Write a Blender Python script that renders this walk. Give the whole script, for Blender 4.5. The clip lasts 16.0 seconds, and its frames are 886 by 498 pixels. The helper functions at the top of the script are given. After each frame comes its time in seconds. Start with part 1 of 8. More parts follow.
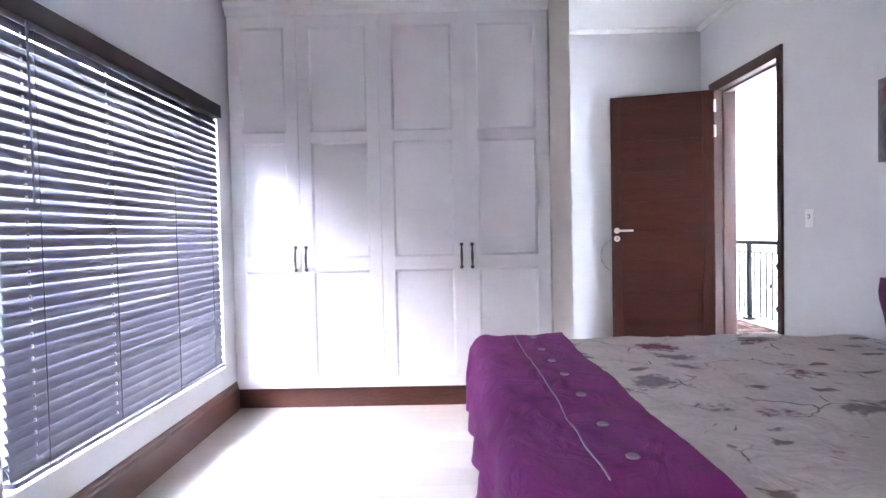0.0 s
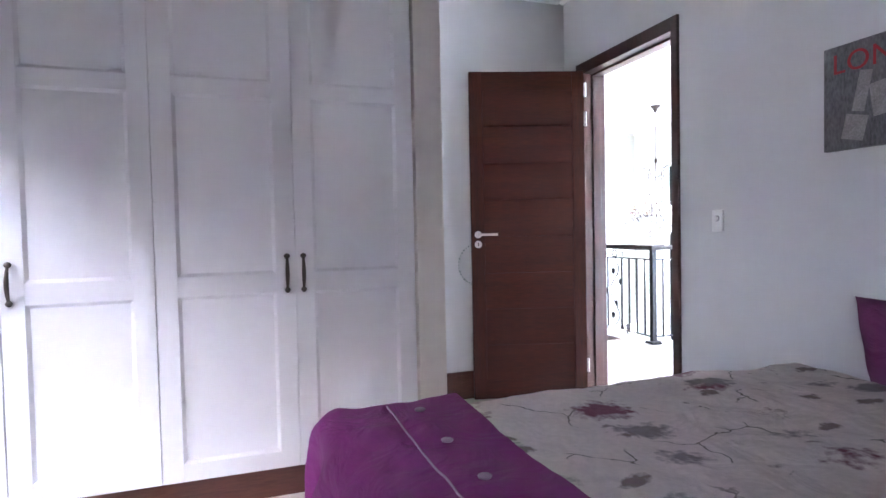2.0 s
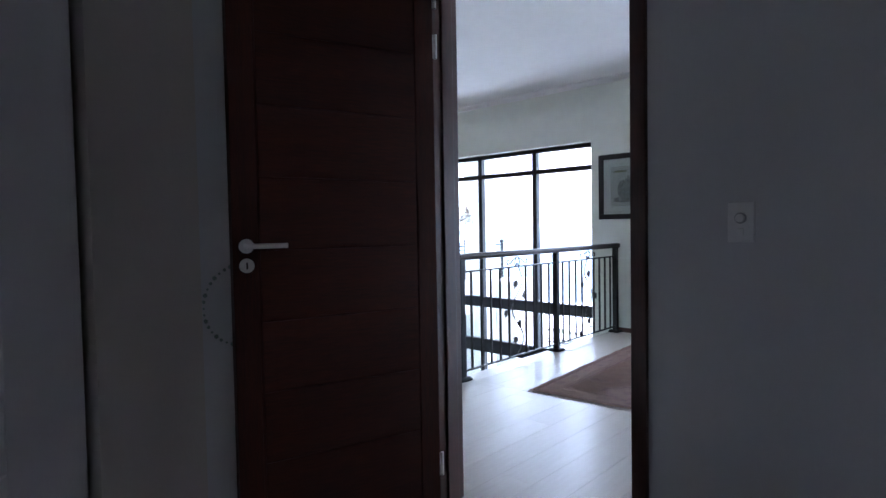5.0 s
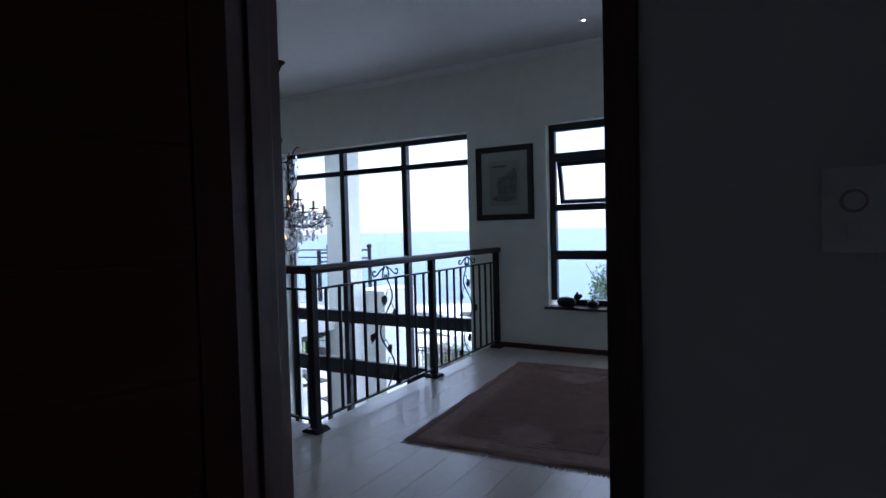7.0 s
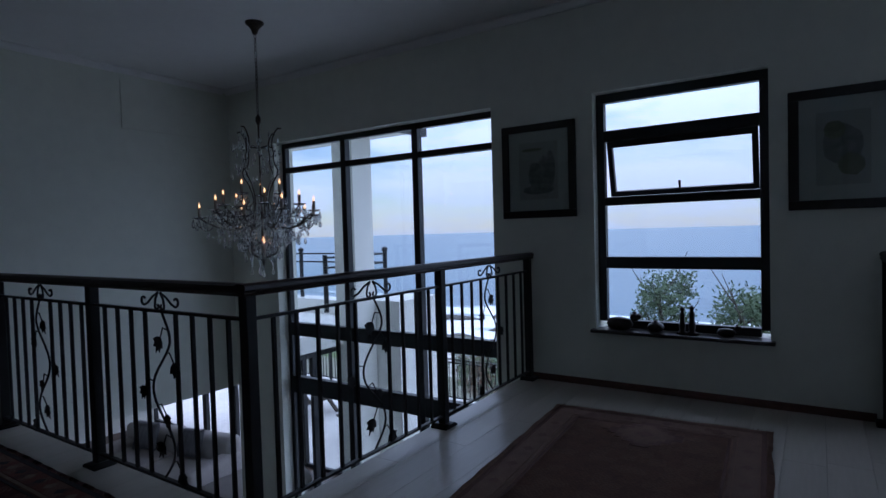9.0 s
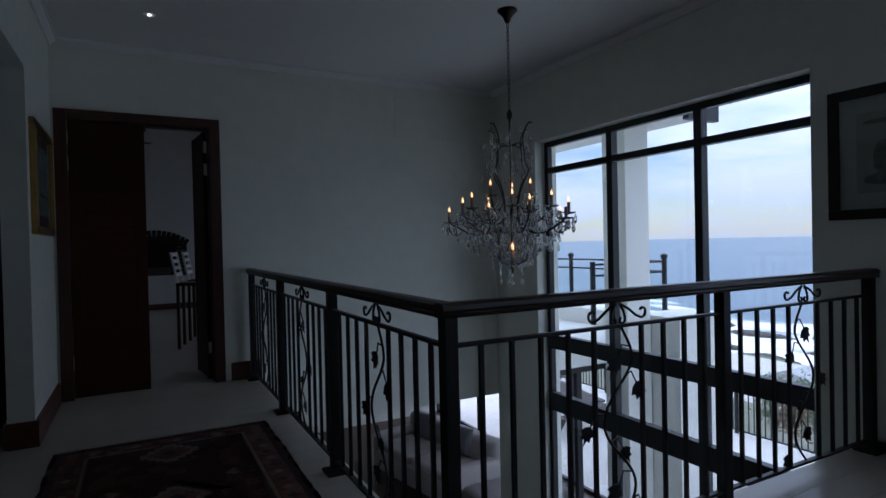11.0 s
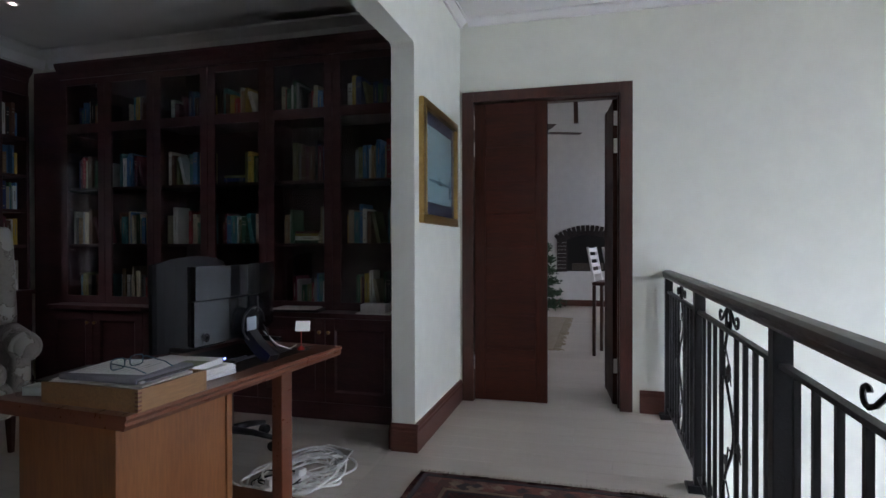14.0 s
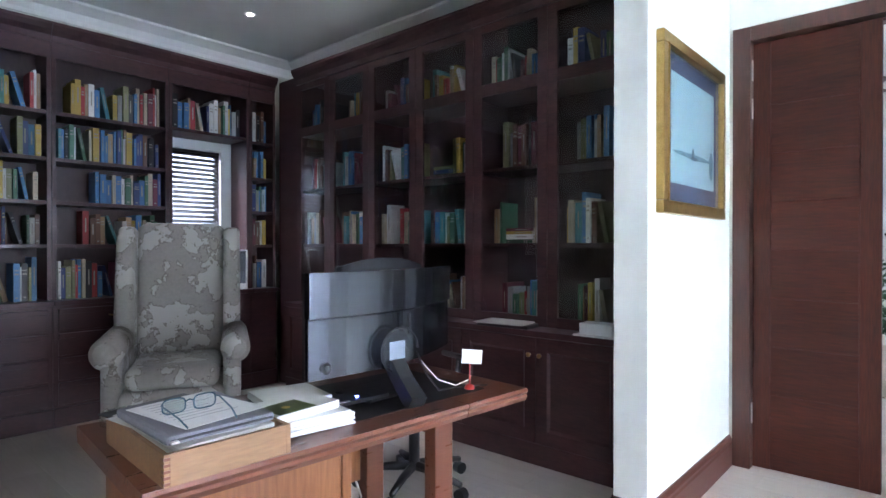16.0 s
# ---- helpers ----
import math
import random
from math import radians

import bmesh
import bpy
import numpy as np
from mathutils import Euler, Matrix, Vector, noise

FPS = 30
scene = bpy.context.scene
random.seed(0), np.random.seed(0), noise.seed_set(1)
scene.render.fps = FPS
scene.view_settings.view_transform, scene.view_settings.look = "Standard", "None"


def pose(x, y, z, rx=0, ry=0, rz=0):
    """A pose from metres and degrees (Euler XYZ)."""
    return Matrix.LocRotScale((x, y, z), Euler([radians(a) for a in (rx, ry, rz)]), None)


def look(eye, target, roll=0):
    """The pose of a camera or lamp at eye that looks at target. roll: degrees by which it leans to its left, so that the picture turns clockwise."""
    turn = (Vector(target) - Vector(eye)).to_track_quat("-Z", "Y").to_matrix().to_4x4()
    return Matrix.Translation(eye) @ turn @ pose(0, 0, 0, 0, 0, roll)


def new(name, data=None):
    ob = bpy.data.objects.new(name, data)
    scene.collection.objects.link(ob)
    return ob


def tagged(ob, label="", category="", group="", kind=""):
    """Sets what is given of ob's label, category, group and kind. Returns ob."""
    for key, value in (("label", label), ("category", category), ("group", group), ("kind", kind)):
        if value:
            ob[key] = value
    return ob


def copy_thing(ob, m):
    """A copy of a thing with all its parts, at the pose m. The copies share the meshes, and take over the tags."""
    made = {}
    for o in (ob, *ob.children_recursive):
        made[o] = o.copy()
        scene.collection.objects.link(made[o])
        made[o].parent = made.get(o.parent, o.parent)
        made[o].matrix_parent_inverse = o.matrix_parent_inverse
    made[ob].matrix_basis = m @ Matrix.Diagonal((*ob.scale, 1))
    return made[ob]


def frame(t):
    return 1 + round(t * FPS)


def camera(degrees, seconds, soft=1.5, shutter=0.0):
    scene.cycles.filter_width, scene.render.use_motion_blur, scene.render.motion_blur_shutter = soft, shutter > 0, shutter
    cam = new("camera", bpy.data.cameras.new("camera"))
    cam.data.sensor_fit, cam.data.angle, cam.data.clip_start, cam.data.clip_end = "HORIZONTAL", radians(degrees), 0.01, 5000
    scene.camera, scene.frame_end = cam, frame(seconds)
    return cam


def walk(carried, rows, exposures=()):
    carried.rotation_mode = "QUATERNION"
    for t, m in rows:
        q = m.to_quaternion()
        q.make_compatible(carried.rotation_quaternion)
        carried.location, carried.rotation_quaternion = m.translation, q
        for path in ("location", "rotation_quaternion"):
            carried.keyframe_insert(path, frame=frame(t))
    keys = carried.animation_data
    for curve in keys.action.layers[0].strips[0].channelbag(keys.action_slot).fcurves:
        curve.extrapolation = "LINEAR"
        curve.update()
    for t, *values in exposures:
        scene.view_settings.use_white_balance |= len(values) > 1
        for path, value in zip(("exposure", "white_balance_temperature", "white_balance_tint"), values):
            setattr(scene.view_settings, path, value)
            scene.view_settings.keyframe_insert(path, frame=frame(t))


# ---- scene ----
cam = camera(76.1, 16.0)
PATH = [
    (0, (0.303, 0.201, 1.214), (0.284, 2.201, 1.161), -1.2),
    (0.5, (0.258, 0.499, 1.212), (0.303, 2.498, 1.156), -1.2),
    (1, (0.206, 0.781, 1.215), (0.513, 2.756, 1.163), -1.1),
    (1.5, (0.203, 1.106, 1.217), (0.708, 3.041, 1.159), -1.2),
    (2, (0.231, 1.43, 1.237), (0.878, 3.321, 1.176), -1.2),
    (2.5, (0.277, 1.771, 1.246), (1.061, 3.61, 1.18), -1.2),
    (3, (0.376, 2.139, 1.23), (1.298, 3.913, 1.164), -1.3),
    (3.5, (0.5, 2.455, 1.247), (1.495, 4.189, 1.181), -1.3),
    (4, (0.56, 2.774, 1.25), (1.7, 4.416, 1.182), -1.0),
    (4.5, (0.676, 3.072, 1.234), (1.973, 4.593, 1.161), -1.0),
    (5, (0.803, 3.305, 1.264), (2.257, 4.676, 1.189), -1.0),
    (5.2, (0.844, 3.389, 1.265), (2.36, 4.691, 1.19), -1.0),
    (7.5, (1.964, 4.016, 1.252), (3.698, 5.01, 1.18), -1.5),
    (8, (2.288, 4.160, 1.262), (4.027, 5.146, 1.189), -1.4),
    (8.2, (2.398, 4.226, 1.246), (4.140, 5.206, 1.18), -1.5),
    (10.3, (3.215, 4.56, 1.237), (4.459, 6.125, 1.199), -1.5),
    (10.5, (3.271, 4.602, 1.229), (4.425, 6.234, 1.202), -1.4),
    (11, (3.356, 4.691, 1.254), (4.302, 6.453, 1.229), -1.3),
    (11.5, (3.515, 4.749, 1.248), (4.187, 6.633, 1.231), -1.3),
    (12, (3.589, 4.902, 1.24), (4.009, 6.857, 1.227), -0.9),
    (12.5, (3.65, 5.145, 1.252), (3.855, 7.134, 1.235), -0.7),
    (13, (3.718, 5.404, 1.245), (3.708, 7.404, 1.227), -0.7),
    (13.5, (3.778, 5.668, 1.262), (3.504, 7.649, 1.243), -0.3),
    (14, (3.775, 5.935, 1.233), (3.256, 7.866, 1.218), -0.1),
    (14.5, (3.761, 6.193, 1.235), (3.029, 8.055, 1.223), -0.0),
    (15, (3.767, 6.457, 1.24), (2.813, 8.215, 1.227), -0.0),
    (15.5, (3.735, 6.663, 1.238), (2.566, 8.285, 1.222), 0.1),
    (16, (3.645, 6.852, 1.227), (2.32, 8.35, 1.217), 0.0),
]
EXPOSURES = [(0, 6.2, 6450, 29), (1.5, 5.95, 6550, 28), (2.5, 5.25, 6200, 28), (3.5, 4.0, 6250, 26), (4.5, 3.0, 6100, 23), (5.2, 2.65, 6000, 23), (7.3, 0.45, 5700, 23), (8.2, -0.1, 5650, 23), (10.3, -0.6, 5750, 21), (11.5, 0.2, 6250, 22), (12.5, 1.2, 6700, 24), (13.5, 2.4, 6950, 25), (14.5, 2.85, 7000, 26), (15, 3.3, 6900, 26), (16, 4.6, 6450, 24)]
walk(cam, [(t, look(eye, target, roll)) for t, eye, target, roll in PATH], EXPOSURES)


# ---- building helpers ----
def box(bm, x0, x1, y0, y1, z0, z1, bevel=0.0):
    """Adds a box to bm, with rounded edges where bevel is given."""
    made = bmesh.ops.create_cube(bm, size=1.0, matrix=Matrix.LocRotScale(((x0 + x1) / 2, (y0 + y1) / 2, (z0 + z1) / 2), None, (abs(x1 - x0), abs(y1 - y0), abs(z1 - z0))))
    if bevel:
        edges = list({e for v in made["verts"] for e in v.link_edges})
        bmesh.ops.bevel(bm, geom=edges, offset=bevel, segments=2, affect="EDGES", profile=0.6)
    return bm


def cyl(bm, a, b, r0, r1=None, seg=12):
    """Adds a round bar from a to b."""
    a, b = Vector(a), Vector(b)
    r1 = r0 if r1 is None else r1
    m = Matrix.Translation((a + b) / 2) @ (b - a).to_track_quat("Z", "Y").to_matrix().to_4x4()
    bmesh.ops.create_cone(bm, cap_ends=True, segments=seg, radius1=r0, radius2=r1, depth=(b - a).length, matrix=m)
    return bm


def lathe(bm, profile, centre=(0, 0, 0), seg=20):
    """Adds a turned shape: profile is a list of (radius, height)."""
    cx, cy, cz = centre
    rings = []
    for r, z in profile:
        rings.append([bm.verts.new((cx + r * math.cos(2 * math.pi * i / seg), cy + r * math.sin(2 * math.pi * i / seg), cz + z)) for i in range(seg)])
    for lo, hi in zip(rings, rings[1:]):
        for i in range(seg):
            bm.faces.new((lo[i], lo[(i + 1) % seg], hi[(i + 1) % seg], hi[i]))
    bm.faces.new(rings[0][::-1])
    bm.faces.new(rings[-1])
    return bm


def tube(bm, pts, r, seg=6):
    """Adds a bent bar through pts; r is one radius or one a point."""
    pts = [Vector(p) for p in pts]
    rs = r if isinstance(r, (list, tuple)) else [r] * len(pts)
    rings, side = [], None
    for i, p in enumerate(pts):
        d = (pts[min(i + 1, len(pts) - 1)] - pts[max(i - 1, 0)]).normalized()
        if side is None:
            side = d.orthogonal().normalized()
        side = (side - d * side.dot(d)).normalized()
        up = d.cross(side)
        rings.append([bm.verts.new(p + rs[i] * (side * math.cos(2 * math.pi * k / seg) + up * math.sin(2 * math.pi * k / seg))) for k in range(seg)])
    for lo, hi in zip(rings, rings[1:]):
        for k in range(seg):
            bm.faces.new((lo[k], lo[(k + 1) % seg], hi[(k + 1) % seg], hi[k]))
    bm.faces.new(rings[0][::-1])
    bm.faces.new(rings[-1])
    return bm


def prism(bm, outline, axis, a, b):
    """Adds a solid whose outline, in the two other axes, runs from a to b along axis."""
    def at(u, v, w):
        return {"x": (w, u, v), "y": (u, w, v), "z": (u, v, w)}[axis]
    lo = [bm.verts.new(at(u, v, a)) for u, v in outline]
    hi = [bm.verts.new(at(u, v, b)) for u, v in outline]
    n = len(outline)
    for i in range(n):
        bm.faces.new((lo[i], lo[(i + 1) % n], hi[(i + 1) % n], hi[i]))
    bm.faces.new(lo[::-1])
    bm.faces.new(hi)
    bmesh.ops.recalc_face_normals(bm, faces=bm.faces)
    return bm


def mesh_of(name, bm, material, smooth=False):
    me = bpy.data.meshes.new(name)
    bmesh.ops.recalc_face_normals(bm, faces=bm.faces)
    bm.to_mesh(me)
    bm.free()
    for m in (material if isinstance(material, (list, tuple)) else [material]):
        me.materials.append(m)
    if smooth:
        for p in me.polygons:
            p.use_smooth = True
    return me


def part(name, bm, material, parent=None, label="", smooth=False, at=None):
    """One mesh object, under a thing or a part."""
    ob = new(name, mesh_of(name, bm, material, smooth))
    if parent is not None:
        ob.parent = parent
    if at is not None:
        ob.matrix_basis = at
    if label:
        ob["label"] = label
    return ob


def thing(name, label, category, at=None, group="", kind=""):
    """An empty at a thing's base, to hold its parts."""
    ob = tagged(new(name), label, category, group, kind)
    ob.empty_display_size = 0.1
    if at is not None:
        ob.matrix_basis = at if isinstance(at, Matrix) else Matrix.Translation(at)
    return ob


def solid(name, bm, material, label, category, group="", kind="", smooth=False, at=None):
    """A thing of one mesh."""
    return tagged(part(name, bm, material, None, "", smooth, at), label, category, group, kind)


def wall_bm(axis, pos0, pos1, u0, u1, z0, z1, holes=()):
    """A wall between pos0 and pos1 along axis, from u0 to u1 along the other one, with openings (u0, u1, z0, z1) right through it."""
    bm = bmesh.new()
    us = sorted({u0, u1, *[h[0] for h in holes], *[h[1] for h in holes]})
    for a, b in zip(us, us[1:]):
        zs, mid = z0, (a + b) / 2
        for h in sorted((h for h in holes if h[0] <= mid <= h[1]), key=lambda h: h[2]):
            if h[2] > zs:
                box(bm, *((pos0, pos1, a, b) if axis == "x" else (a, b, pos0, pos1)), zs, h[2])
            zs = h[3]
        if zs < z1:
            box(bm, *((pos0, pos1, a, b) if axis == "x" else (a, b, pos0, pos1)), zs, z1)
    bmesh.ops.remove_doubles(bm, verts=bm.verts, dist=0.0005)
    doubled = {}
    for f in bm.faces:
        doubled.setdefault(tuple(round(c, 3) for c in f.calc_center_median()), []).append(f)
    bmesh.ops.delete(bm, geom=[f for fs in doubled.values() if len(fs) > 1 for f in fs], context="FACES_ONLY")
    return bm

# ---- world, sun and sky ----
world = bpy.data.worlds.new("sky")
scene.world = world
world.use_nodes = True
wn, wl = world.node_tree.nodes, world.node_tree.links
wn.clear()
w_out = wn.new("ShaderNodeOutputWorld")
w_bg = wn.new("ShaderNodeBackground")
w_sky = wn.new("ShaderNodeTexSky")
w_sky.sky_type = "NISHITA"
w_sky.sun_disc = False
w_sky.dust_density, w_sky.ozone_density = 0.1, 3.0
w_sky.sun_elevation = radians(35)
w_sky.sun_rotation = radians(240)
w_map = wn.new("ShaderNodeMapping")
w_map.inputs["Scale"].default_value = (2.2, 2.2, 9.0)
w_co = wn.new("ShaderNodeTexCoord")
w_noise = wn.new("ShaderNodeTexNoise")
w_noise.inputs["Scale"].default_value = 1.7
w_noise.inputs["Detail"].default_value = 9.0
w_noise.inputs["Roughness"].default_value = 0.56
w_ramp = wn.new("ShaderNodeValToRGB")
w_ramp.color_ramp.elements[0].position, w_ramp.color_ramp.elements[1].position = 0.27, 0.58
w_mix = wn.new("ShaderNodeMix")
w_mix.data_type = "RGBA"
w_mix.inputs["B"].default_value = (8.7, 10.0, 11.9, 1)
wl.new(w_co.outputs["Generated"], w_map.inputs["Vector"])
wl.new(w_map.outputs["Vector"], w_noise.inputs["Vector"])
wl.new(w_noise.outputs["Fac"], w_ramp.inputs["Fac"])
wl.new(w_ramp.outputs["Color"], w_mix.inputs["Factor"])
wl.new(w_sky.outputs["Color"], w_mix.inputs["A"])
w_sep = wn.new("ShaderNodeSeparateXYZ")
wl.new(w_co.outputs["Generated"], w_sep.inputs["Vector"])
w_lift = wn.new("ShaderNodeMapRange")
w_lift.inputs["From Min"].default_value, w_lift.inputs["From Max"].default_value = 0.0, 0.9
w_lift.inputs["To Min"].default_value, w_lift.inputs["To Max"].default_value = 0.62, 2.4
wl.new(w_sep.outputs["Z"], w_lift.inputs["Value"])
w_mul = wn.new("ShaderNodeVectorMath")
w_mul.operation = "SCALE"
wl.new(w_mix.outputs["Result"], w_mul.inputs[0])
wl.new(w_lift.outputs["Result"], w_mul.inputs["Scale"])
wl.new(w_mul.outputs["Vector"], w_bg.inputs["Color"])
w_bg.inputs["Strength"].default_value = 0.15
wl.new(w_bg.outputs["Background"], w_out.inputs["Surface"])

sun_data = bpy.data.lights.new("sun", "SUN")
sun_data.energy, sun_data.angle, sun_data.color = 0.5, radians(34), (1.0, 0.97, 0.93)
sun = new("sun", sun_data)
sun.matrix_world = look((-21.6, -12.6, 17.5), (0, 0, 0))


# ---- materials ----
def mat(name, color, rough=0.6, metal=0.0, vary=0.08, scale=3.0, grain=0.0, grain_scale=(1, 1, 1), bump=0.0, bump_scale=60.0, second=None, coat=0.0, spec=0.5, random=0.0, rvar=0.08):
    """A painted, wooden or metal surface: base colour varied at two scales, with fine relief."""
    m = bpy.data.materials.new(name)
    m.use_nodes = True
    n, l = m.node_tree.nodes, m.node_tree.links
    b = n["Principled BSDF"]
    b.inputs["Roughness"].default_value, b.inputs["Metallic"].default_value = rough, metal
    b.inputs["Coat Weight"].default_value = coat
    b.inputs["Specular IOR Level"].default_value = spec
    co = n.new("ShaderNodeTexCoord")
    mp = n.new("ShaderNodeMapping")
    mp.inputs["Scale"].default_value = grain_scale
    l.new(co.outputs["Object"], mp.inputs["Vector"])
    big = n.new("ShaderNodeTexNoise")
    big.inputs["Scale"].default_value, big.inputs["Detail"].default_value = scale, 4.0
    l.new(mp.outputs["Vector"], big.inputs["Vector"])
    fine = n.new("ShaderNodeTexNoise")
    fine.inputs["Scale"].default_value, fine.inputs["Detail"].default_value = scale * 9, 6.0
    l.new(mp.outputs["Vector"], fine.inputs["Vector"])
    add = n.new("ShaderNodeMath")
    add.operation = "MULTIPLY_ADD"
    add.inputs[1].default_value = 0.6
    l.new(fine.outputs["Fac"], add.inputs[0])
    half = n.new("ShaderNodeMath")
    half.operation = "MULTIPLY"
    half.inputs[1].default_value = 0.4
    l.new(big.outputs["Fac"], half.inputs[0])
    l.new(half.outputs[0], add.inputs[2])
    ramp = n.new("ShaderNodeValToRGB")
    lo = second or tuple(c * (1 - 2.2 * vary) for c in color)
    hi = color if second else tuple(min(1.0, c * (1 + vary)) for c in color)
    ramp.color_ramp.elements[0].color, ramp.color_ramp.elements[0].position = (*lo, 1), 0.3
    ramp.color_ramp.elements[1].color, ramp.color_ramp.elements[1].position = (*hi, 1), 0.66
    l.new(add.outputs[0], ramp.inputs["Fac"])
    col = ramp.outputs["Color"]
    if random:
        info = n.new("ShaderNodeObjectInfo")
        rng = n.new("ShaderNodeMapRange")
        rng.inputs["To Min"].default_value, rng.inputs["To Max"].default_value = 1 - random, 1 + random
        l.new(info.outputs["Random"], rng.inputs["Value"])
        hsv = n.new("ShaderNodeHueSaturation")
        l.new(rng.outputs["Result"], hsv.inputs["Value"])
        l.new(col, hsv.inputs["Color"])
        col = hsv.outputs["Color"]
    l.new(col, b.inputs["Base Color"])
    rr = n.new("ShaderNodeMapRange")
    rr.inputs["To Min"].default_value, rr.inputs["To Max"].default_value = max(0.03, rough - rvar), min(1, rough + rvar)
    l.new(fine.outputs["Fac"], rr.inputs["Value"])
    l.new(rr.outputs["Result"], b.inputs["Roughness"])
    if bump:
        bn = n.new("ShaderNodeTexNoise")
        bn.inputs["Scale"].default_value, bn.inputs["Detail"].default_value = bump_scale, 4.0
        l.new(mp.outputs["Vector"], bn.inputs["Vector"])
        bp = n.new("ShaderNodeBump")
        bp.inputs["Strength"].default_value, bp.inputs["Distance"].default_value = bump, 0.004
        l.new(bn.outputs["Fac"], bp.inputs["Height"])
        l.new(bp.outputs["Normal"], b.inputs["Normal"])
    return m


def glass_mat(name, tint=(0.94, 0.97, 0.97)):
    """Thin window glass: clear, with the gloss of its surface."""
    m = bpy.data.materials.new(name)
    m.use_nodes = True
    n, l = m.node_tree.nodes, m.node_tree.links
    n.clear()
    out = n.new("ShaderNodeOutputMaterial")
    tr = n.new("ShaderNodeBsdfTransparent")
    tr.inputs["Color"].default_value = (*tint, 1)
    gl = n.new("ShaderNodeBsdfGlossy")
    gl.inputs["Roughness"].default_value = 0.02
    fr = n.new("ShaderNodeLayerWeight")
    fr.inputs["Blend"].default_value = 0.5
    pw = n.new("ShaderNodeMath")
    pw.operation, pw.inputs[1].default_value = "POWER", 4.0
    l.new(fr.outputs["Facing"], pw.inputs[0])
    sc = n.new("ShaderNodeMath")
    sc.operation, sc.inputs[1].default_value, sc.inputs[2].default_value = "MULTIPLY_ADD", 0.8, 0.035
    l.new(pw.outputs[0], sc.inputs[0])
    mx = n.new("ShaderNodeMixShader")
    l.new(sc.outputs[0], mx.inputs[0])
    l.new(tr.outputs[0], mx.inputs[1])
    l.new(gl.outputs[0], mx.inputs[2])
    l.new(mx.outputs[0], out.inputs["Surface"])
    return m


def glow_mat(name, color, strength):
    m = bpy.data.materials.new(name)
    m.use_nodes = True
    b = m.node_tree.nodes["Principled BSDF"]
    b.inputs["Base Color"].default_value = (*color, 1)
    b.inputs["Emission Color"].default_value = (*color, 1)
    b.inputs["Emission Strength"].default_value = strength
    return m


WALL = mat("cream wall paint", (0.75, 0.77, 0.69), 0.75, vary=0.025, scale=0.9, bump=0.12, bump_scale=140)
WALL_BED = mat("pale grey wall paint", (0.66, 0.66, 0.66), 0.72, vary=0.012, scale=0.9, bump=0.12, bump_scale=140)
BEIGE = mat("beige wall paint", (0.66, 0.61, 0.54), 0.75, vary=0.03, scale=1.2, bump=0.12, bump_scale=140)
CEIL = mat("white ceiling paint", (0.8, 0.8, 0.79), 0.8, vary=0.015, scale=0.8)
CORNICE = mat("white cornice plaster", (0.82, 0.82, 0.8), 0.6, vary=0.02)
PLANK = mat("pale oak laminate", (0.55, 0.50, 0.44), 0.29, second=(0.49, 0.44, 0.38), scale=1.1, grain_scale=(5, 0.5, 3), random=0.05, rvar=0.0)
GROUT = mat("plank joint", (0.24, 0.21, 0.18), 0.8)
MAHOGANY = mat("dark mahogany", (0.075, 0.022, 0.014), 0.36, second=(0.032, 0.010, 0.007), scale=2.4, grain_scale=(7, 7, 0.6), bump=0.04, coat=0.12)
MAHOGANY_V = mat("dark mahogany upright", (0.066, 0.015, 0.007), 0.5, second=(0.024, 0.007, 0.005), scale=2.4, grain_scale=(7, 7, 0.6), bump=0.04, spec=0.22)
MAHOGANY_H = mat("dark mahogany across", (0.066, 0.015, 0.007), 0.5, second=(0.024, 0.007, 0.005), scale=2.4, grain_scale=(0.6, 7, 7), bump=0.04, random=0.12, spec=0.22)
SKIRT = mat("mahogany skirting", (0.12, 0.040, 0.026), 0.36, second=(0.06, 0.018, 0.012), scale=2.4, grain_scale=(0.8, 0.8, 7), bump=0.04, coat=0.1)
SHELFWOOD = mat("dark bookcase wood", (0.072, 0.025, 0.025), 0.36, second=(0.032, 0.011, 0.012), scale=2.0, grain_scale=(1.2, 1.2, 7), bump=0.03, coat=0.1)
SHELFBACK = mat("bookcase back panel", (0.06, 0.032, 0.032), 0.5, second=(0.036, 0.019, 0.019), scale=2.0, grain_scale=(3, 3, 1))
IRON = mat("black wrought iron", (0.012, 0.012, 0.013), 0.45, metal=0.3, vary=0.2, scale=14, bump=0.25, bump_scale=120)
RAILWOOD = mat("dark timber handrail", (0.028, 0.013, 0.010), 0.4, second=(0.016, 0.007, 0.006), scale=3, grain_scale=(0.8, 0.8, 6), coat=0.1)
ALU = mat("charcoal aluminium", (0.022, 0.024, 0.028), 0.42, metal=0.25, vary=0.1, scale=6)
GLASS = glass_mat("window glass")
WHITEPAINT = mat("white painted wood", (0.80, 0.80, 0.79), 0.38, vary=0.008, scale=1.4, bump=0.03, bump_scale=50)
CHROME = mat("brushed steel", (0.72, 0.71, 0.70), 0.42, metal=1.0, vary=0.05, scale=20)
BRONZE = mat("dark pewter", (0.13, 0.115, 0.10), 0.38, metal=0.9, vary=0.2, scale=30)
BRASS = mat("antique brass", (0.36, 0.25, 0.11), 0.35, metal=1.0, vary=0.15, scale=20)
PLASTIC = mat("white plastic", (0.86, 0.86, 0.85), 0.4, vary=0.02, scale=8)
BLACKP = mat("black plastic", (0.014, 0.014, 0.015), 0.4, vary=0.1, scale=8)
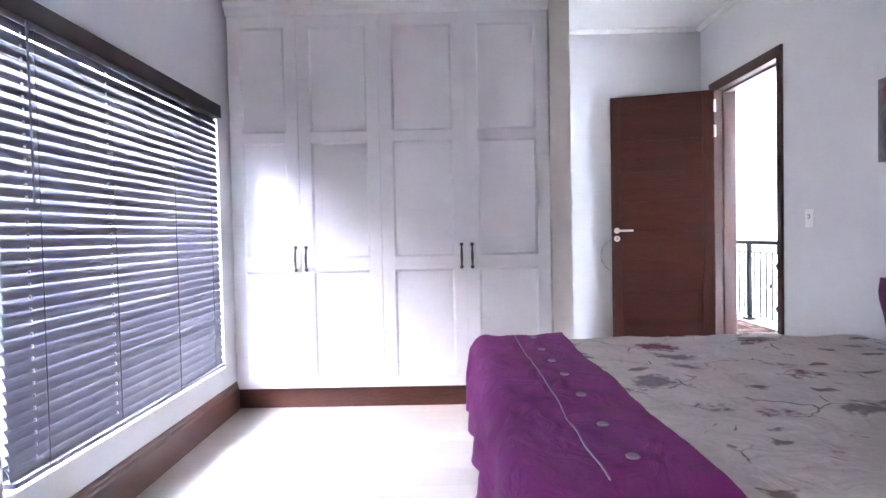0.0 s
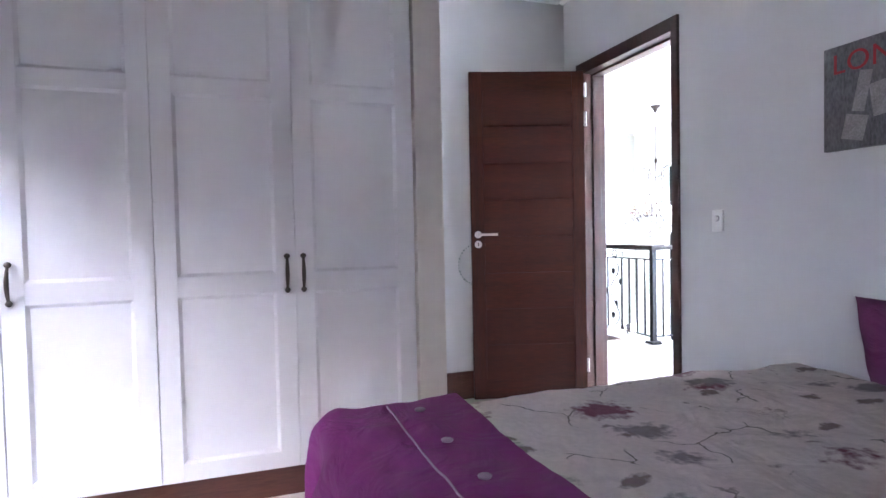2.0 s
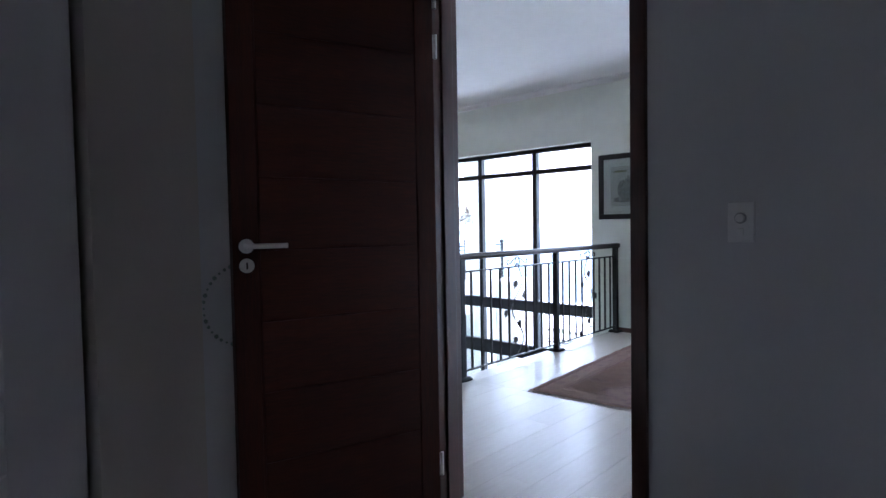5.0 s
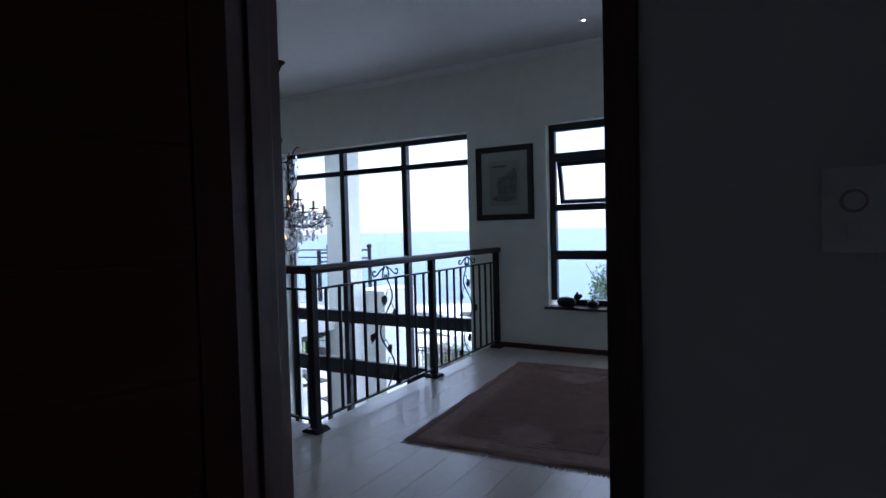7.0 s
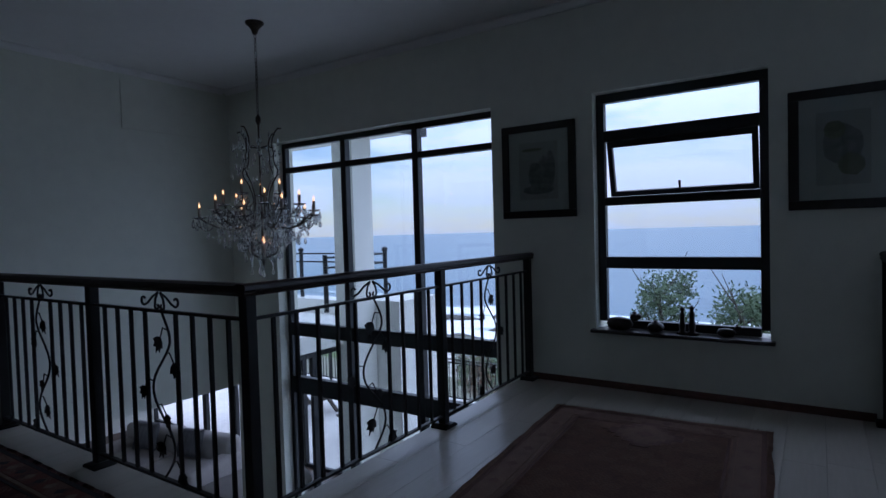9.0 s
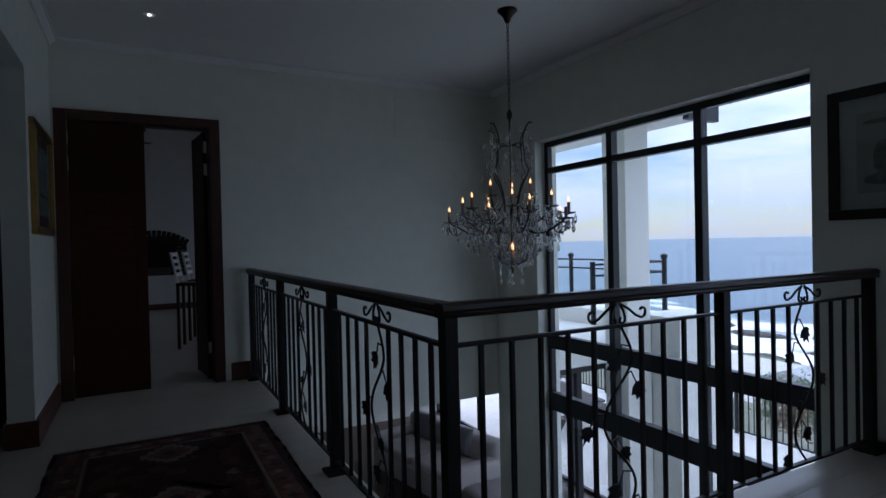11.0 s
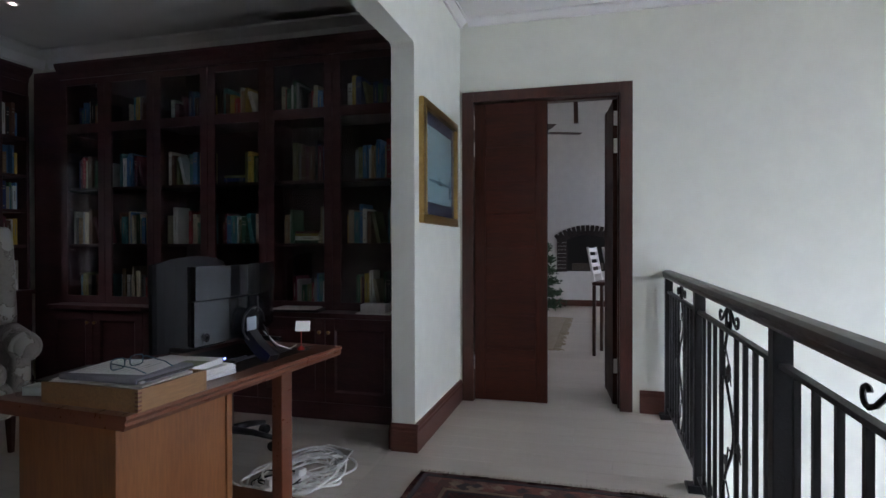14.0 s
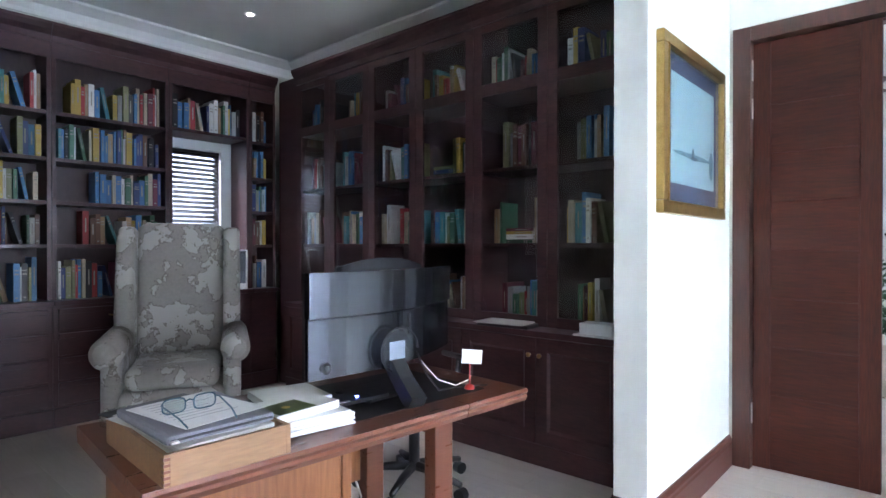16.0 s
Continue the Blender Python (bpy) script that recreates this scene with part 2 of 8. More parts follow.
CONCRETE = mat("pale deck concrete", (0.62, 0.60, 0.56), 0.8, vary=0.06, scale=1.2, bump=0.2, bump_scale=60)
PLASTER_OUT = mat("white exterior plaster", (0.80, 0.80, 0.76), 0.8, vary=0.04, scale=1.0, bump=0.15, bump_scale=90)


# ---- the large structure ----
FAR_Y, SEA_X, LAND_X, BED_X, WIN_X, TOP = 10.31, 7.08, 2.74, 2.59, -1.22, 3.0
LOW = -2.9


def structure(name, bm, material, label, category="wall"):
    return solid(name, bm, material, label, category, kind="structure")


# bedroom walls
structure("wall_bedroom_west", wall_bm("x", WIN_X - 0.22, WIN_X, -1.7, 5.42, -0.03, TOP, [(2.08, 3.98, 0.34, 2.10), (-0.85, -0.25, 0.34, 2.10)]), WALL_BED, "pale painted bedroom wall with a wide window")
structure("wall_bedroom_east", wall_bm("x", BED_X, LAND_X, -1.7, 5.42, LOW, TOP, [(4.085, 5.10, -0.2, 2.43)]), WALL_BED, "pale grey painted bedroom wall with a doorway")
structure("wall_bedroom_north", wall_bm("y", 5.32, 5.42, WIN_X, BED_X, -0.03, TOP), WALL_BED, "pale painted wall behind the open bedroom door")
structure("wall_bedroom_south", wall_bm("y", -1.85, -1.7, WIN_X - 0.22, BED_X, -0.03, TOP), WALL_BED, "pale painted bedroom wall behind the bed")
structure("wall_nib", box(bmesh.new(), 1.025, 1.165, 4.14, 5.318, 0.0, TOP - 0.002), BEIGE, "narrow beige painted wall end beside the wardrobe")
structure("wall_above_wardrobe", box(bmesh.new(), WIN_X + 0.002, 1.023, 4.17, 5.318, 2.846, TOP - 0.002), BEIGE, "beige painted wall over the wardrobe")
# library and landing walls
# AR0 lies out of view, set to narrow the opening and dim the library.
AR0, AR1, ARZ, ARH = 6.55, 9.137, 2.40, 2.435
bm = bmesh.new()
arch = [(AR1, 0.0), (AR1, ARZ)]
for i in range(1, 7):
    a = i / 6 * math.pi / 2
    arch.append((AR1 - 0.035 + 0.035 * math.cos(a), ARZ + (ARH - ARZ) * math.sin(a)))
arch += [(2 * (AR0 + AR1) / 2 - u, z) for u, z in reversed(arch)]
prism(bm, [(FAR_Y, 0.0), (FAR_Y, TOP), (5.422, TOP), (5.422, 0.0)] + [(u, z) for u, z in reversed(arch)], "x", 2.594, LAND_X)
structure("wall_library_opening", bm, WALL, "cream painted wall with a wide opening to the library")
structure("wall_north", wall_bm("y", FAR_Y, FAR_Y + 0.16, 2.58, SEA_X + 0.3, -0.56, TOP + 0.2, [(2.79, 4.01, -0.2, 2.41)]), WALL, "cream painted end wall of the landing with a tall doorway")
structure("wall_east", wall_bm("x", SEA_X, SEA_X + 0.28, -0.2, FAR_Y - 0.002, LOW, TOP + 0.2, [(6.725, 9.52, LOW, 2.29), (4.66, 5.84, 0.45, 2.27), (1.2, 3.86, LOW, 2.27)]), WALL, "cream painted sea-facing wall with tall windows")
structure("wall_landing_south", wall_bm("y", -0.35, -0.2, LAND_X, SEA_X + 0.28, LOW, TOP), WALL, "cream painted wall at the end of the stairwell")
structure("wall_library_north", wall_bm("y", 10.06, FAR_Y - 0.002, -1.36, 2.578, -0.03, TOP), WALL, "cream painted library wall behind the bookcases")
structure("wall_library_west", wall_bm("x", -1.36, -1.18, 5.422, 10.058, -0.03, TOP, [(8.84, 9.36, 0.95, 2.14)]), WALL, "cream painted library wall with a small window")
structure("wall_library_south", box(bmesh.new(), -1.18, 2.578, 5.424, 5.52, 0.0, TOP - 0.002), WALL, "cream painted library side wall")
# ceilings
structure("ceiling_bedroom", box(bmesh.new(), WIN_X, BED_X, -1.7, 5.32, TOP, TOP + 0.12), CEIL, "white painted bedroom ceiling", "ceiling")
structure("ceiling_landing", box(bmesh.new(), LAND_X, SEA_X, -0.2, FAR_Y, TOP, TOP + 0.12), CEIL, "white painted ceiling over the landing", "ceiling")
structure("ceiling_library", box(bmesh.new(), -1.18, 2.58, 5.42, 10.06, TOP, TOP + 0.12), CEIL, "white painted library ceiling", "ceiling")
# roof slab closing the place above; west overhang added to block bedroom sky light
structure("roof", box(bmesh.new(), -2.4, 8.6, -2.0, 10.9, TOP + 0.22, TOP + 0.4), PLASTER_OUT, "flat white roof slab over the upper floor", "roof")


def cornice(name, runs, material=CORNICE, drop=0.11, out=0.09, z=TOP):
    """A moulded plaster cornice: each run is (axis, wall, from, to, side)."""
    for k, (axis, pos, a, b, s) in enumerate(runs):
        bm = bmesh.new()
        pr = [(0, 0), (0, -drop), (0.018, -drop), (0.024, -drop * 0.78), (0.045, -drop * 0.45), (out * 0.82, -drop * 0.2), (out, -0.018), (out, 0)]
        prism(bm, [(pos + s * u, z - 0.001 + v) for u, v in pr], "y" if axis == "x" else "x", a, b)
        structure(name, bm, material, "white moulded plaster cornice along the ceiling", "cornice")


cornice("cornice_landing", [("x", LAND_X, 5.3, FAR_Y, 1), ("x", SEA_X, -0.2, FAR_Y, -1), ("y", FAR_Y, LAND_X + 0.07, SEA_X - 0.07, -1)], CEIL, 0.055, 0.07)
cornice("cornice_library", [("x", -1.18, 5.52, 10.06, 1), ("y", 10.06, -1.09, 2.58, -1), ("x", 2.58, 5.52, 9.96, -1)], drop=0.14, out=0.13)
cornice("cornice_bedroom", [("x", BED_X, -1.7, 5.32, -1), ("y", 5.32, 1.165, BED_X - 0.05, -1)], drop=0.03, out=0.05)


# floors: a sub-floor with planks laid on it
def slab(name, x0, x1, y0, y1, label):
    return structure(name, box(bmesh.new(), x0, x1, y0, y1, -0.30, -0.012), GROUT, label, "floor")


floor_bed = slab("floor_bedroom", WIN_X, BED_X, -1.7, 5.32, "pale oak laminate plank floor of the bedroom")
floor_land = slab("floor_landing", BED_X, 4.36, 4.1, FAR_Y, "pale oak laminate plank floor of the landing")
floor_bridge = slab("floor_bridge", 4.36, SEA_X, 3.98, 6.46, "pale oak laminate plank floor of the bridge landing")
floor_lib = slab("floor_library", -1.18, 2.59, 5.42, 10.06, "pale oak laminate plank floor of the library")
floor_stair = slab("floor_stairhead", LAND_X, 4.2, -0.2, 4.1, "pale oak laminate plank floor at the stair head")
floor_hall = slab("floor_room_beyond", -1.0, 8.0, FAR_Y + 0.001, 19.0, "pale oak laminate plank floor of the far room")
structure("wall_void_edge", wall_bm("x", 4.36, 4.38, 6.462, FAR_Y - 0.002, -0.30, -0.013), WALL, "white plastered edge of the landing slab", "trim")

# bedroom window, frame and panes
win = structure("window_1", box(bmesh.new(), WIN_X - 0.16, WIN_X - 0.11, 2.08, 3.98, 2.04, 2.10), ALU, "wide charcoal aluminium bedroom window", "window")
part("window_frame", box(bmesh.new(), WIN_X - 0.16, WIN_X - 0.11, 2.08, 3.98, 0.34, 0.40), ALU, win)
for y in (2.08, 2.68, 3.32, 3.92):
    part("mullion", box(bmesh.new(), WIN_X - 0.16, WIN_X - 0.11, y, y + 0.06, 0.40, 2.04), ALU, win)
for y in (2.14, 2.74, 3.38):
    p = part("pane", box(bmesh.new(), WIN_X - 0.137, WIN_X - 0.133, y, y + 0.54 + (0.04 if y == 2.74 else 0), 0.40, 2.04), GLASS, win)
    p.visible_shadow = False


def window(name, label, y0, y1, z0, z1, xs, bars, posts, frame=0.055, x=7.235):
    """A dark aluminium window in the sea wall: bars are (z, thickness), posts are (y, width)."""
    w = structure(name, box(bmesh.new(), x - 0.03, x + 0.03, y0, y1, z1 - frame, z1, 0.004), ALU, label, "window")
    for a, b in ((y0, y0 + frame), (y1 - frame, y1)):
        part("window_frame", box(bmesh.new(), x - 0.03, x + 0.03, a, b, z0, z1 - frame, 0.004), ALU, w)
    part("window_frame", box(bmesh.new(), x - 0.03, x + 0.03, y0 + frame, y1 - frame, z0, z0 + frame, 0.004), ALU, w)
    edges_y = [y0 + frame] + [v for c, t in posts for v in (c - t / 2, c + t / 2)] + [y1 - frame]
    edges_z = [z0 + frame] + [v for c, t in bars for v in (c - t / 2, c + t / 2)] + [z1 - frame]
    for c, t in posts:
        part("mullion", box(bmesh.new(), x - 0.04, x + 0.035, c - t / 2, c + t / 2, z0 + frame, z1 - frame, 0.004), ALU, w)
    for c, t in bars:
        for i in range(0, len(edges_y), 2):
            part("transom", box(bmesh.new(), x - 0.036, x + 0.036, edges_y[i], edges_y[i + 1], c - t / 2, c + t / 2, 0.004), ALU, w)
    for i in range(0, len(edges_y), 2):
        for j in range(0, len(edges_z), 2):
            p = part("pane", box(bmesh.new(), x - 0.003, x + 0.003, edges_y[i], edges_y[i + 1], edges_z[j], edges_z[j + 1]), GLASS, w)
            p.visible_shadow = False
    return w


window("window_2", "tall charcoal aluminium window with mullions over two storeys", 6.725, 9.52, LOW, 2.29, 0, [(-0.47, 0.19), (0.17, 0.15), (1.985, 0.06)], [(7.63, 0.07), (8.57, 0.07)])
window("window_4", "tall charcoal aluminium window beside the stairwell", 1.2, 3.86, LOW, 2.27, 0, [(-0.47, 0.19), (0.17, 0.15), (1.985, 0.06)], [(2.1, 0.07), (3.0, 0.07)])

# unseen second bedroom window, added behind the start of the walk for fill light
w7 = structure("window_7", box(bmesh.new(), WIN_X - 0.16, WIN_X - 0.11, -0.85, -0.25, 2.04, 2.10), ALU, "narrow unseen bedroom window added to let in fill light", "window")
part("window_frame", box(bmesh.new(), WIN_X - 0.16, WIN_X - 0.11, -0.85, -0.25, 0.34, 0.40), ALU, w7)
for y in (-0.85, -0.31):
    part("mullion", box(bmesh.new(), WIN_X - 0.16, WIN_X - 0.11, y, y + 0.06, 0.40, 2.04), ALU, w7)
p = part("pane", box(bmesh.new(), WIN_X - 0.137, WIN_X - 0.133, -0.79, -0.31, 0.40, 2.04), GLASS, w7)
p.visible_shadow = False

# skirtings
def skirting(runs, name="skirting", h=0.165):
    """Stepped dark timber skirting along walls: (axis, wall, from, to, side)."""
    for axis, pos, a, b, s in runs:
        bm = bmesh.new()
        pr = [(0, 0), (0.022, 0), (0.022, h - 0.045), (0.017, h - 0.035), (0.017, h - 0.022), (0.010, h - 0.010), (0.008, h), (0, h)]
        prism(bm, [(pos + s * u, v) for u, v in pr], "y" if axis == "x" else "x", a, b)
        structure(name, bm, SKIRT, "dark mahogany skirting board along the wall", "baseboard")


skirting([("x", WIN_X, -1.7, 4.18, 1), ("x", BED_X, -1.7, 4.04, -1), ("y", 5.32, 1.19, BED_X, -1), ("x", 1.165, 4.14, 5.29, 1)], "baseboard_bedroom", 0.20)
skirting([("x", LAND_X, 9.137, FAR_Y, 1), ("y", 9.137, 2.594, 2.762, -1), ("x", 2.594, 9.137, 9.55, -1), ("y", FAR_Y, 4.09, 4.36, -1), ("x", LAND_X, 5.15, 6.55, 1), ("x", LAND_X, -0.2, 4.04, 1)], "baseboard_landing")
skirting([("x", SEA_X, 4.1, 6.44, -1)], "baseboard_bridge", 0.05)


# door frames
def door_frame(name, axis, w0, w1, a, b, top, label, side=0.06):
    """A rebated dark timber frame in a wall from w0 to w1, round an opening a to b."""
    f = thing(name, label, "door frame", kind="structure")
    def bx(u0, u1, v0, v1, z0, z1):
        return box(bmesh.new(), *((u0, u1, v0, v1) if axis == "x" else (v0, v1, u0, u1)), z0, z1, 0.003)
    for nm, v0, v1, z0, z1 in (("jamb", a - side, a + 0.03, 0, top + 0.05), ("jamb", b - 0.03, b + 0.06, 0, top + 0.05), ("head", a + 0.03, b - 0.03, top - 0.03, top + 0.05)):
        part(nm, bx(w0 - 0.018, w1 + 0.018, v0, v1, z0, z1), MAHOGANY, f)
    mid = (w0 + w1) / 2
    for v0, v1, z0, z1 in ((a + 0.03, a + 0.038, 0, top - 0.03), (b - 0.042, b - 0.03, 0, top - 0.03), (a + 0.045, b - 0.045, top - 0.045, top - 0.03)):
        part("stop_bead", bx(mid - 0.02, mid + 0.05, v0, v1, z0, z1), MAHOGANY, f)
    return f


door_frame("door_frame_bedroom", "x", BED_X, LAND_X, 4.10, 5.07, 2.40, "dark mahogany door frame of the bedroom doorway", 0.022)
door_frame("door_frame_far_room", "y", FAR_Y, FAR_Y + 0.16, 2.82, 3.98, 2.38, "dark mahogany frame of the tall double doorway")

# lower storey
TILE_IN = mat("dark timber lower floor", (0.085, 0.048, 0.034), 0.4, second=(0.05, 0.028, 0.02), scale=1.6, grain_scale=(5, 0.5, 3))
structure("floor_lower", box(bmesh.new(), 2.74, SEA_X + 0.28, -0.2, 17.0, LOW - 0.2, LOW), TILE_IN, "dark timber floor of the lower living room", "floor")
structure("floor_sun_room", box(bmesh.new(), SEA_X + 0.281, 9.86, 10.12, 17.0, LOW - 0.026, LOW), TILE_IN, "dark timber floor beside the glazed deck doors", "floor")
structure("wall_lower_west", wall_bm("x", 2.60, 2.74, 5.422, 17.0, LOW, -0.31), WALL, "cream wall of the lower living room")
structure("ceiling_lower", box(bmesh.new(), 2.74, SEA_X + 0.28, FAR_Y + 0.16, 17.0, -0.56, -0.31), CEIL, "white ceiling of the lower living room", "ceiling")
structure("ceiling_under_landing", box(bmesh.new(), LAND_X, 4.36, 4.1, FAR_Y, -0.42, -0.302), CEIL, "white ceiling under the landing", "ceiling")
structure("ceiling_under_bridge", box(bmesh.new(), 4.36, SEA_X, 3.98, 6.46, -0.42, -0.302), CEIL, "white ceiling under the bridge", "ceiling")
structure("wall_lower_north", wall_bm("y", 17.0, 17.15, 2.6, 9.9, LOW, -0.31), WALL, "cream end wall of the lower living room")
# glazed doors of the lower room, under the balcony
low_win = structure("window_5", box(bmesh.new(), 9.70, 9.78, 10.1, 16.98, -0.42, -0.305), ALU, "wide charcoal glazed doors to the deck", "window")
for k in range(8):
    part("mullion", box(bmesh.new(), 9.70, 9.78, 10.1 + k * 0.98, 10.22 + k * 0.98, LOW + 0.001, -0.421), ALU, low_win)
part("sill_rail", box(bmesh.new(), 9.71, 9.77, 10.1, 16.98, LOW + 0.0005, LOW + 0.06), ALU, low_win)
side_win = structure("window_8", box(bmesh.new(), 7.37, 9.69, 10.12, 10.18, -0.42, -0.305), ALU, "charcoal glazed side of the lower room", "window")
for x in (7.37, 8.12, 8.88):
    part("mullion", box(bmesh.new(), x, x + 0.08, 10.12, 10.18, LOW + 0.001, -0.421), ALU, side_win)

# room beyond the double doors
BEYOND = mat("white plaster of the far room", (0.72, 0.72, 0.70), 0.8, vary=0.03, scale=0.8, bump=0.15, bump_scale=120)
structure("wall_room_beyond_back", wall_bm("y", 17.6, 17.8, -1.0, 8.0, -0.03, 5.2), BEYOND, "white plastered end wall with a brick fireplace")
structure("wall_room_beyond_west", wall_bm("x", -1.0, -0.85, FAR_Y + 0.16, 17.6, -0.03, 4.2), BEYOND, "white plastered side wall of the far room")
# The unseen opening is added to let daylight into the far room.
structure("wall_room_beyond_east", wall_bm("x", 7.36, 7.5, FAR_Y + 0.16, 17.6, -0.3, 4.2, [(12.2, 15.2, 0.9, 2.2)]), BEYOND, "white plastered side wall with an unseen opening added for light")
structure("wall_room_beyond_front", wall_bm("y", FAR_Y + 0.161, FAR_Y + 0.2, -0.85, 7.36, TOP + 0.2, 5.2), BEYOND, "white plastered gable over the doorway")
bm = bmesh.new()
prism(bm, [(-1.2, 3.25), (3.2, 4.75), (7.7, 3.25), (7.7, 3.37), (3.2, 4.9), (-1.2, 3.37)], "y", FAR_Y + 0.1, 17.9)
structure("ceiling_room_beyond", bm, CEIL, "white boarded vaulted ceiling of the far room", "ceiling")

# ground, sea and shore
SAND = mat("coastal scrub and rock ground", (0.20, 0.19, 0.15), 0.9, second=(0.09, 0.11, 0.06), scale=0.12, bump=0.4, bump_scale=3)
bm = bmesh.new()
rows, n = [], 60
prof = [(-400, -3.6), (-60, -3.4), (9, -3.3), (16, -3.5), (24, -6.5), (40, -12), (62, -17), (84, -19.6), (104, -20.2), (130, -21.5), (200, -30)]
for x, z in prof:
    rows.append([bm.verts.new((x + 5 * noise.noise((x * 0.05, j * 0.5, 0)) * (x > 50), -400 + j * 800 / n, z + 0.5 * noise.noise((x * 0.1, j * 0.9, 3)) * (x > 20))) for j in range(n + 1)])
for lo, hi in zip(rows, rows[1:]):
    for j in range(n):
        bm.faces.new((lo[j], hi[j], hi[j + 1], lo[j + 1]))
solid("ground", bm, SAND, "scrubby coastal ground sloping down to the shore", "ground", kind="structure", smooth=True)

sea_m = bpy.data.materials.new("sea water")
sea_m.use_nodes = True
sn, sl = sea_m.node_tree.nodes, sea_m.node_tree.links
sb = sn["Principled BSDF"]
sb.inputs["Roughness"].default_value = 0.35
s_co = sn.new("ShaderNodeTexCoord")
s_map = sn.new("ShaderNodeMapping")
s_map.inputs["Scale"].default_value = (1.0, 0.22, 1)
s_n = sn.new("ShaderNodeTexNoise")
s_n.inputs["Scale"].default_value, s_n.inputs["Detail"].default_value = 0.09, 8
s_x = sn.new("ShaderNodeSeparateXYZ")
s_near = sn.new("ShaderNodeMapRange")
s_near.inputs["From Min"].default_value, s_near.inputs["From Max"].default_value = 190, 96
s_near.inputs["To Min"].default_value, s_near.inputs["To Max"].default_value = -0.2, 0.27
s_add = sn.new("ShaderNodeMath")
s_foam = sn.new("ShaderNodeValToRGB")
s_foam.color_ramp.elements[0].position, s_foam.color_ramp.elements[1].position = 0.55, 0.62
s_col = sn.new("ShaderNodeMix")
s_col.data_type = "RGBA"
s_col.inputs["A"].default_value = (0.055, 0.12, 0.175, 1)
s_col.inputs["B"].default_value = (0.85, 0.88, 0.90, 1)
sl.new(s_co.outputs["Object"], s_map.inputs["Vector"])
sl.new(s_map.outputs["Vector"], s_n.inputs["Vector"])
sl.new(s_co.outputs["Object"], s_x.inputs["Vector"])
sl.new(s_x.outputs["X"], s_near.inputs["Value"])
sl.new(s_n.outputs["Fac"], s_add.inputs[0])
sl.new(s_near.outputs["Result"], s_add.inputs[1])
sl.new(s_add.outputs[0], s_foam.inputs["Fac"])
sl.new(s_foam.outputs["Color"], s_col.inputs["Factor"])
sl.new(s_col.outputs["Result"], sb.inputs["Base Color"])
s_b = sn.new("ShaderNodeBump")
s_b.inputs["Strength"].default_value, s_b.inputs["Distance"].default_value = 0.5, 0.6
sl.new(s_n.outputs["Fac"], s_b.inputs["Height"])
sl.new(s_b.outputs["Normal"], sb.inputs["Normal"])
bm = bmesh.new()
xs = [90, 110, 130, 160, 220, 400, 900, 2000, 4500]
ys = [-4500, -1500, -500, -150, 0, 150, 500, 1500, 4500]
grid = [[bm.verts.new((x, y, -20.0)) for y in ys] for x in xs]
for i in range(len(xs) - 1):
    for j in range(len(ys) - 1):
        bm.faces.new((grid[i][j], grid[i + 1][j], grid[i + 1][j + 1], grid[i][j + 1]))
solid("water", bm, sea_m, "blue sea with white surf breaking along the shore", "sea", kind="structure")


# ---- the bedroom ----
def shaker_panel(bm, x0, x1, z0, z1, y, sunk=0.012):
    """A sunk door panel with a bead round it, facing -y."""
    b = 0.014
    ring = [(x0, z0), (x1, z0), (x1, z1), (x0, z1)]
    inner = [(x0 + b, z0 + b), (x1 - b, z0 + b), (x1 - b, z1 - b), (x0 + b, z1 - b)]
    o = [bm.verts.new((x, y, z)) for x, z in ring]
    i = [bm.verts.new((x, y + sunk, z)) for x, z in inner]
    for k in range(4):
        bm.faces.new((o[k], o[(k + 1) % 4], i[(k + 1) % 4], i[k]))
    bm.faces.new(i)


def rail_door(name, parent, material, at, x0, x1, z0, z1, y0, y1, panels, stile=0.085):
    """A framed door: a thin core board with stiles, rails and sunk panels (z from, z to) on it, its face at y0."""
    d = part(name, box(bmesh.new(), x0 + 0.001, x1 - 0.001, y0 + 0.013, y1, z0 + 0.001, z1 - 0.001), material, parent, at=at)
    yb = y0 + 0.0125
    for a, b in ((x0, x0 + stile), (x1 - stile, x1)):
        part("stile", box(bmesh.new(), a, b, y0, yb, z0, z1, 0.0015), material, d)
    last = z0
    for a, b in list(panels) + [(z1, z1)]:
        part("rail", box(bmesh.new(), x0 + stile, x1 - stile, y0, yb, last, a, 0.0015), material, d)
        if b > a:
            bm = bmesh.new()
            shaker_panel(bm, x0 + stile, x1 - stile, a, b, y0 + 0.001, 0.0105)
            part("panel", bm, material, d)
        last = b
    return d


def pull_handle(parent, x, z, y, length=0.165):
    """An arched pewter pull with ball ends."""
    bm = bmesh.new()
    pts = [(x, y - 0.012 - 0.020 * math.sin(math.pi * k / 10), z - length / 2 + length * k / 10) for k in range(11)]
    tube(bm, pts, [0.0045 + 0.005 * math.sin(math.pi * k / 10) for k in range(11)], 8)
    for s in (-1, 1):
        lathe(bm, [(0.005, -0.003), (0.011, 0.003), (0.0145, 0.010), (0.011, 0.018), (0.004, 0.023)], (x, y - 0.012, z + s * (length / 2 - 0.004) - 0.01), 12)
        cyl(bm, (x, y - 0.012, z + s * (length / 2)), (x, y + 0.003, z + s * (length / 2)), 0.006, seg=10)
    return part("handle", bm, BRONZE, parent, "curved pewter handle", smooth=True)


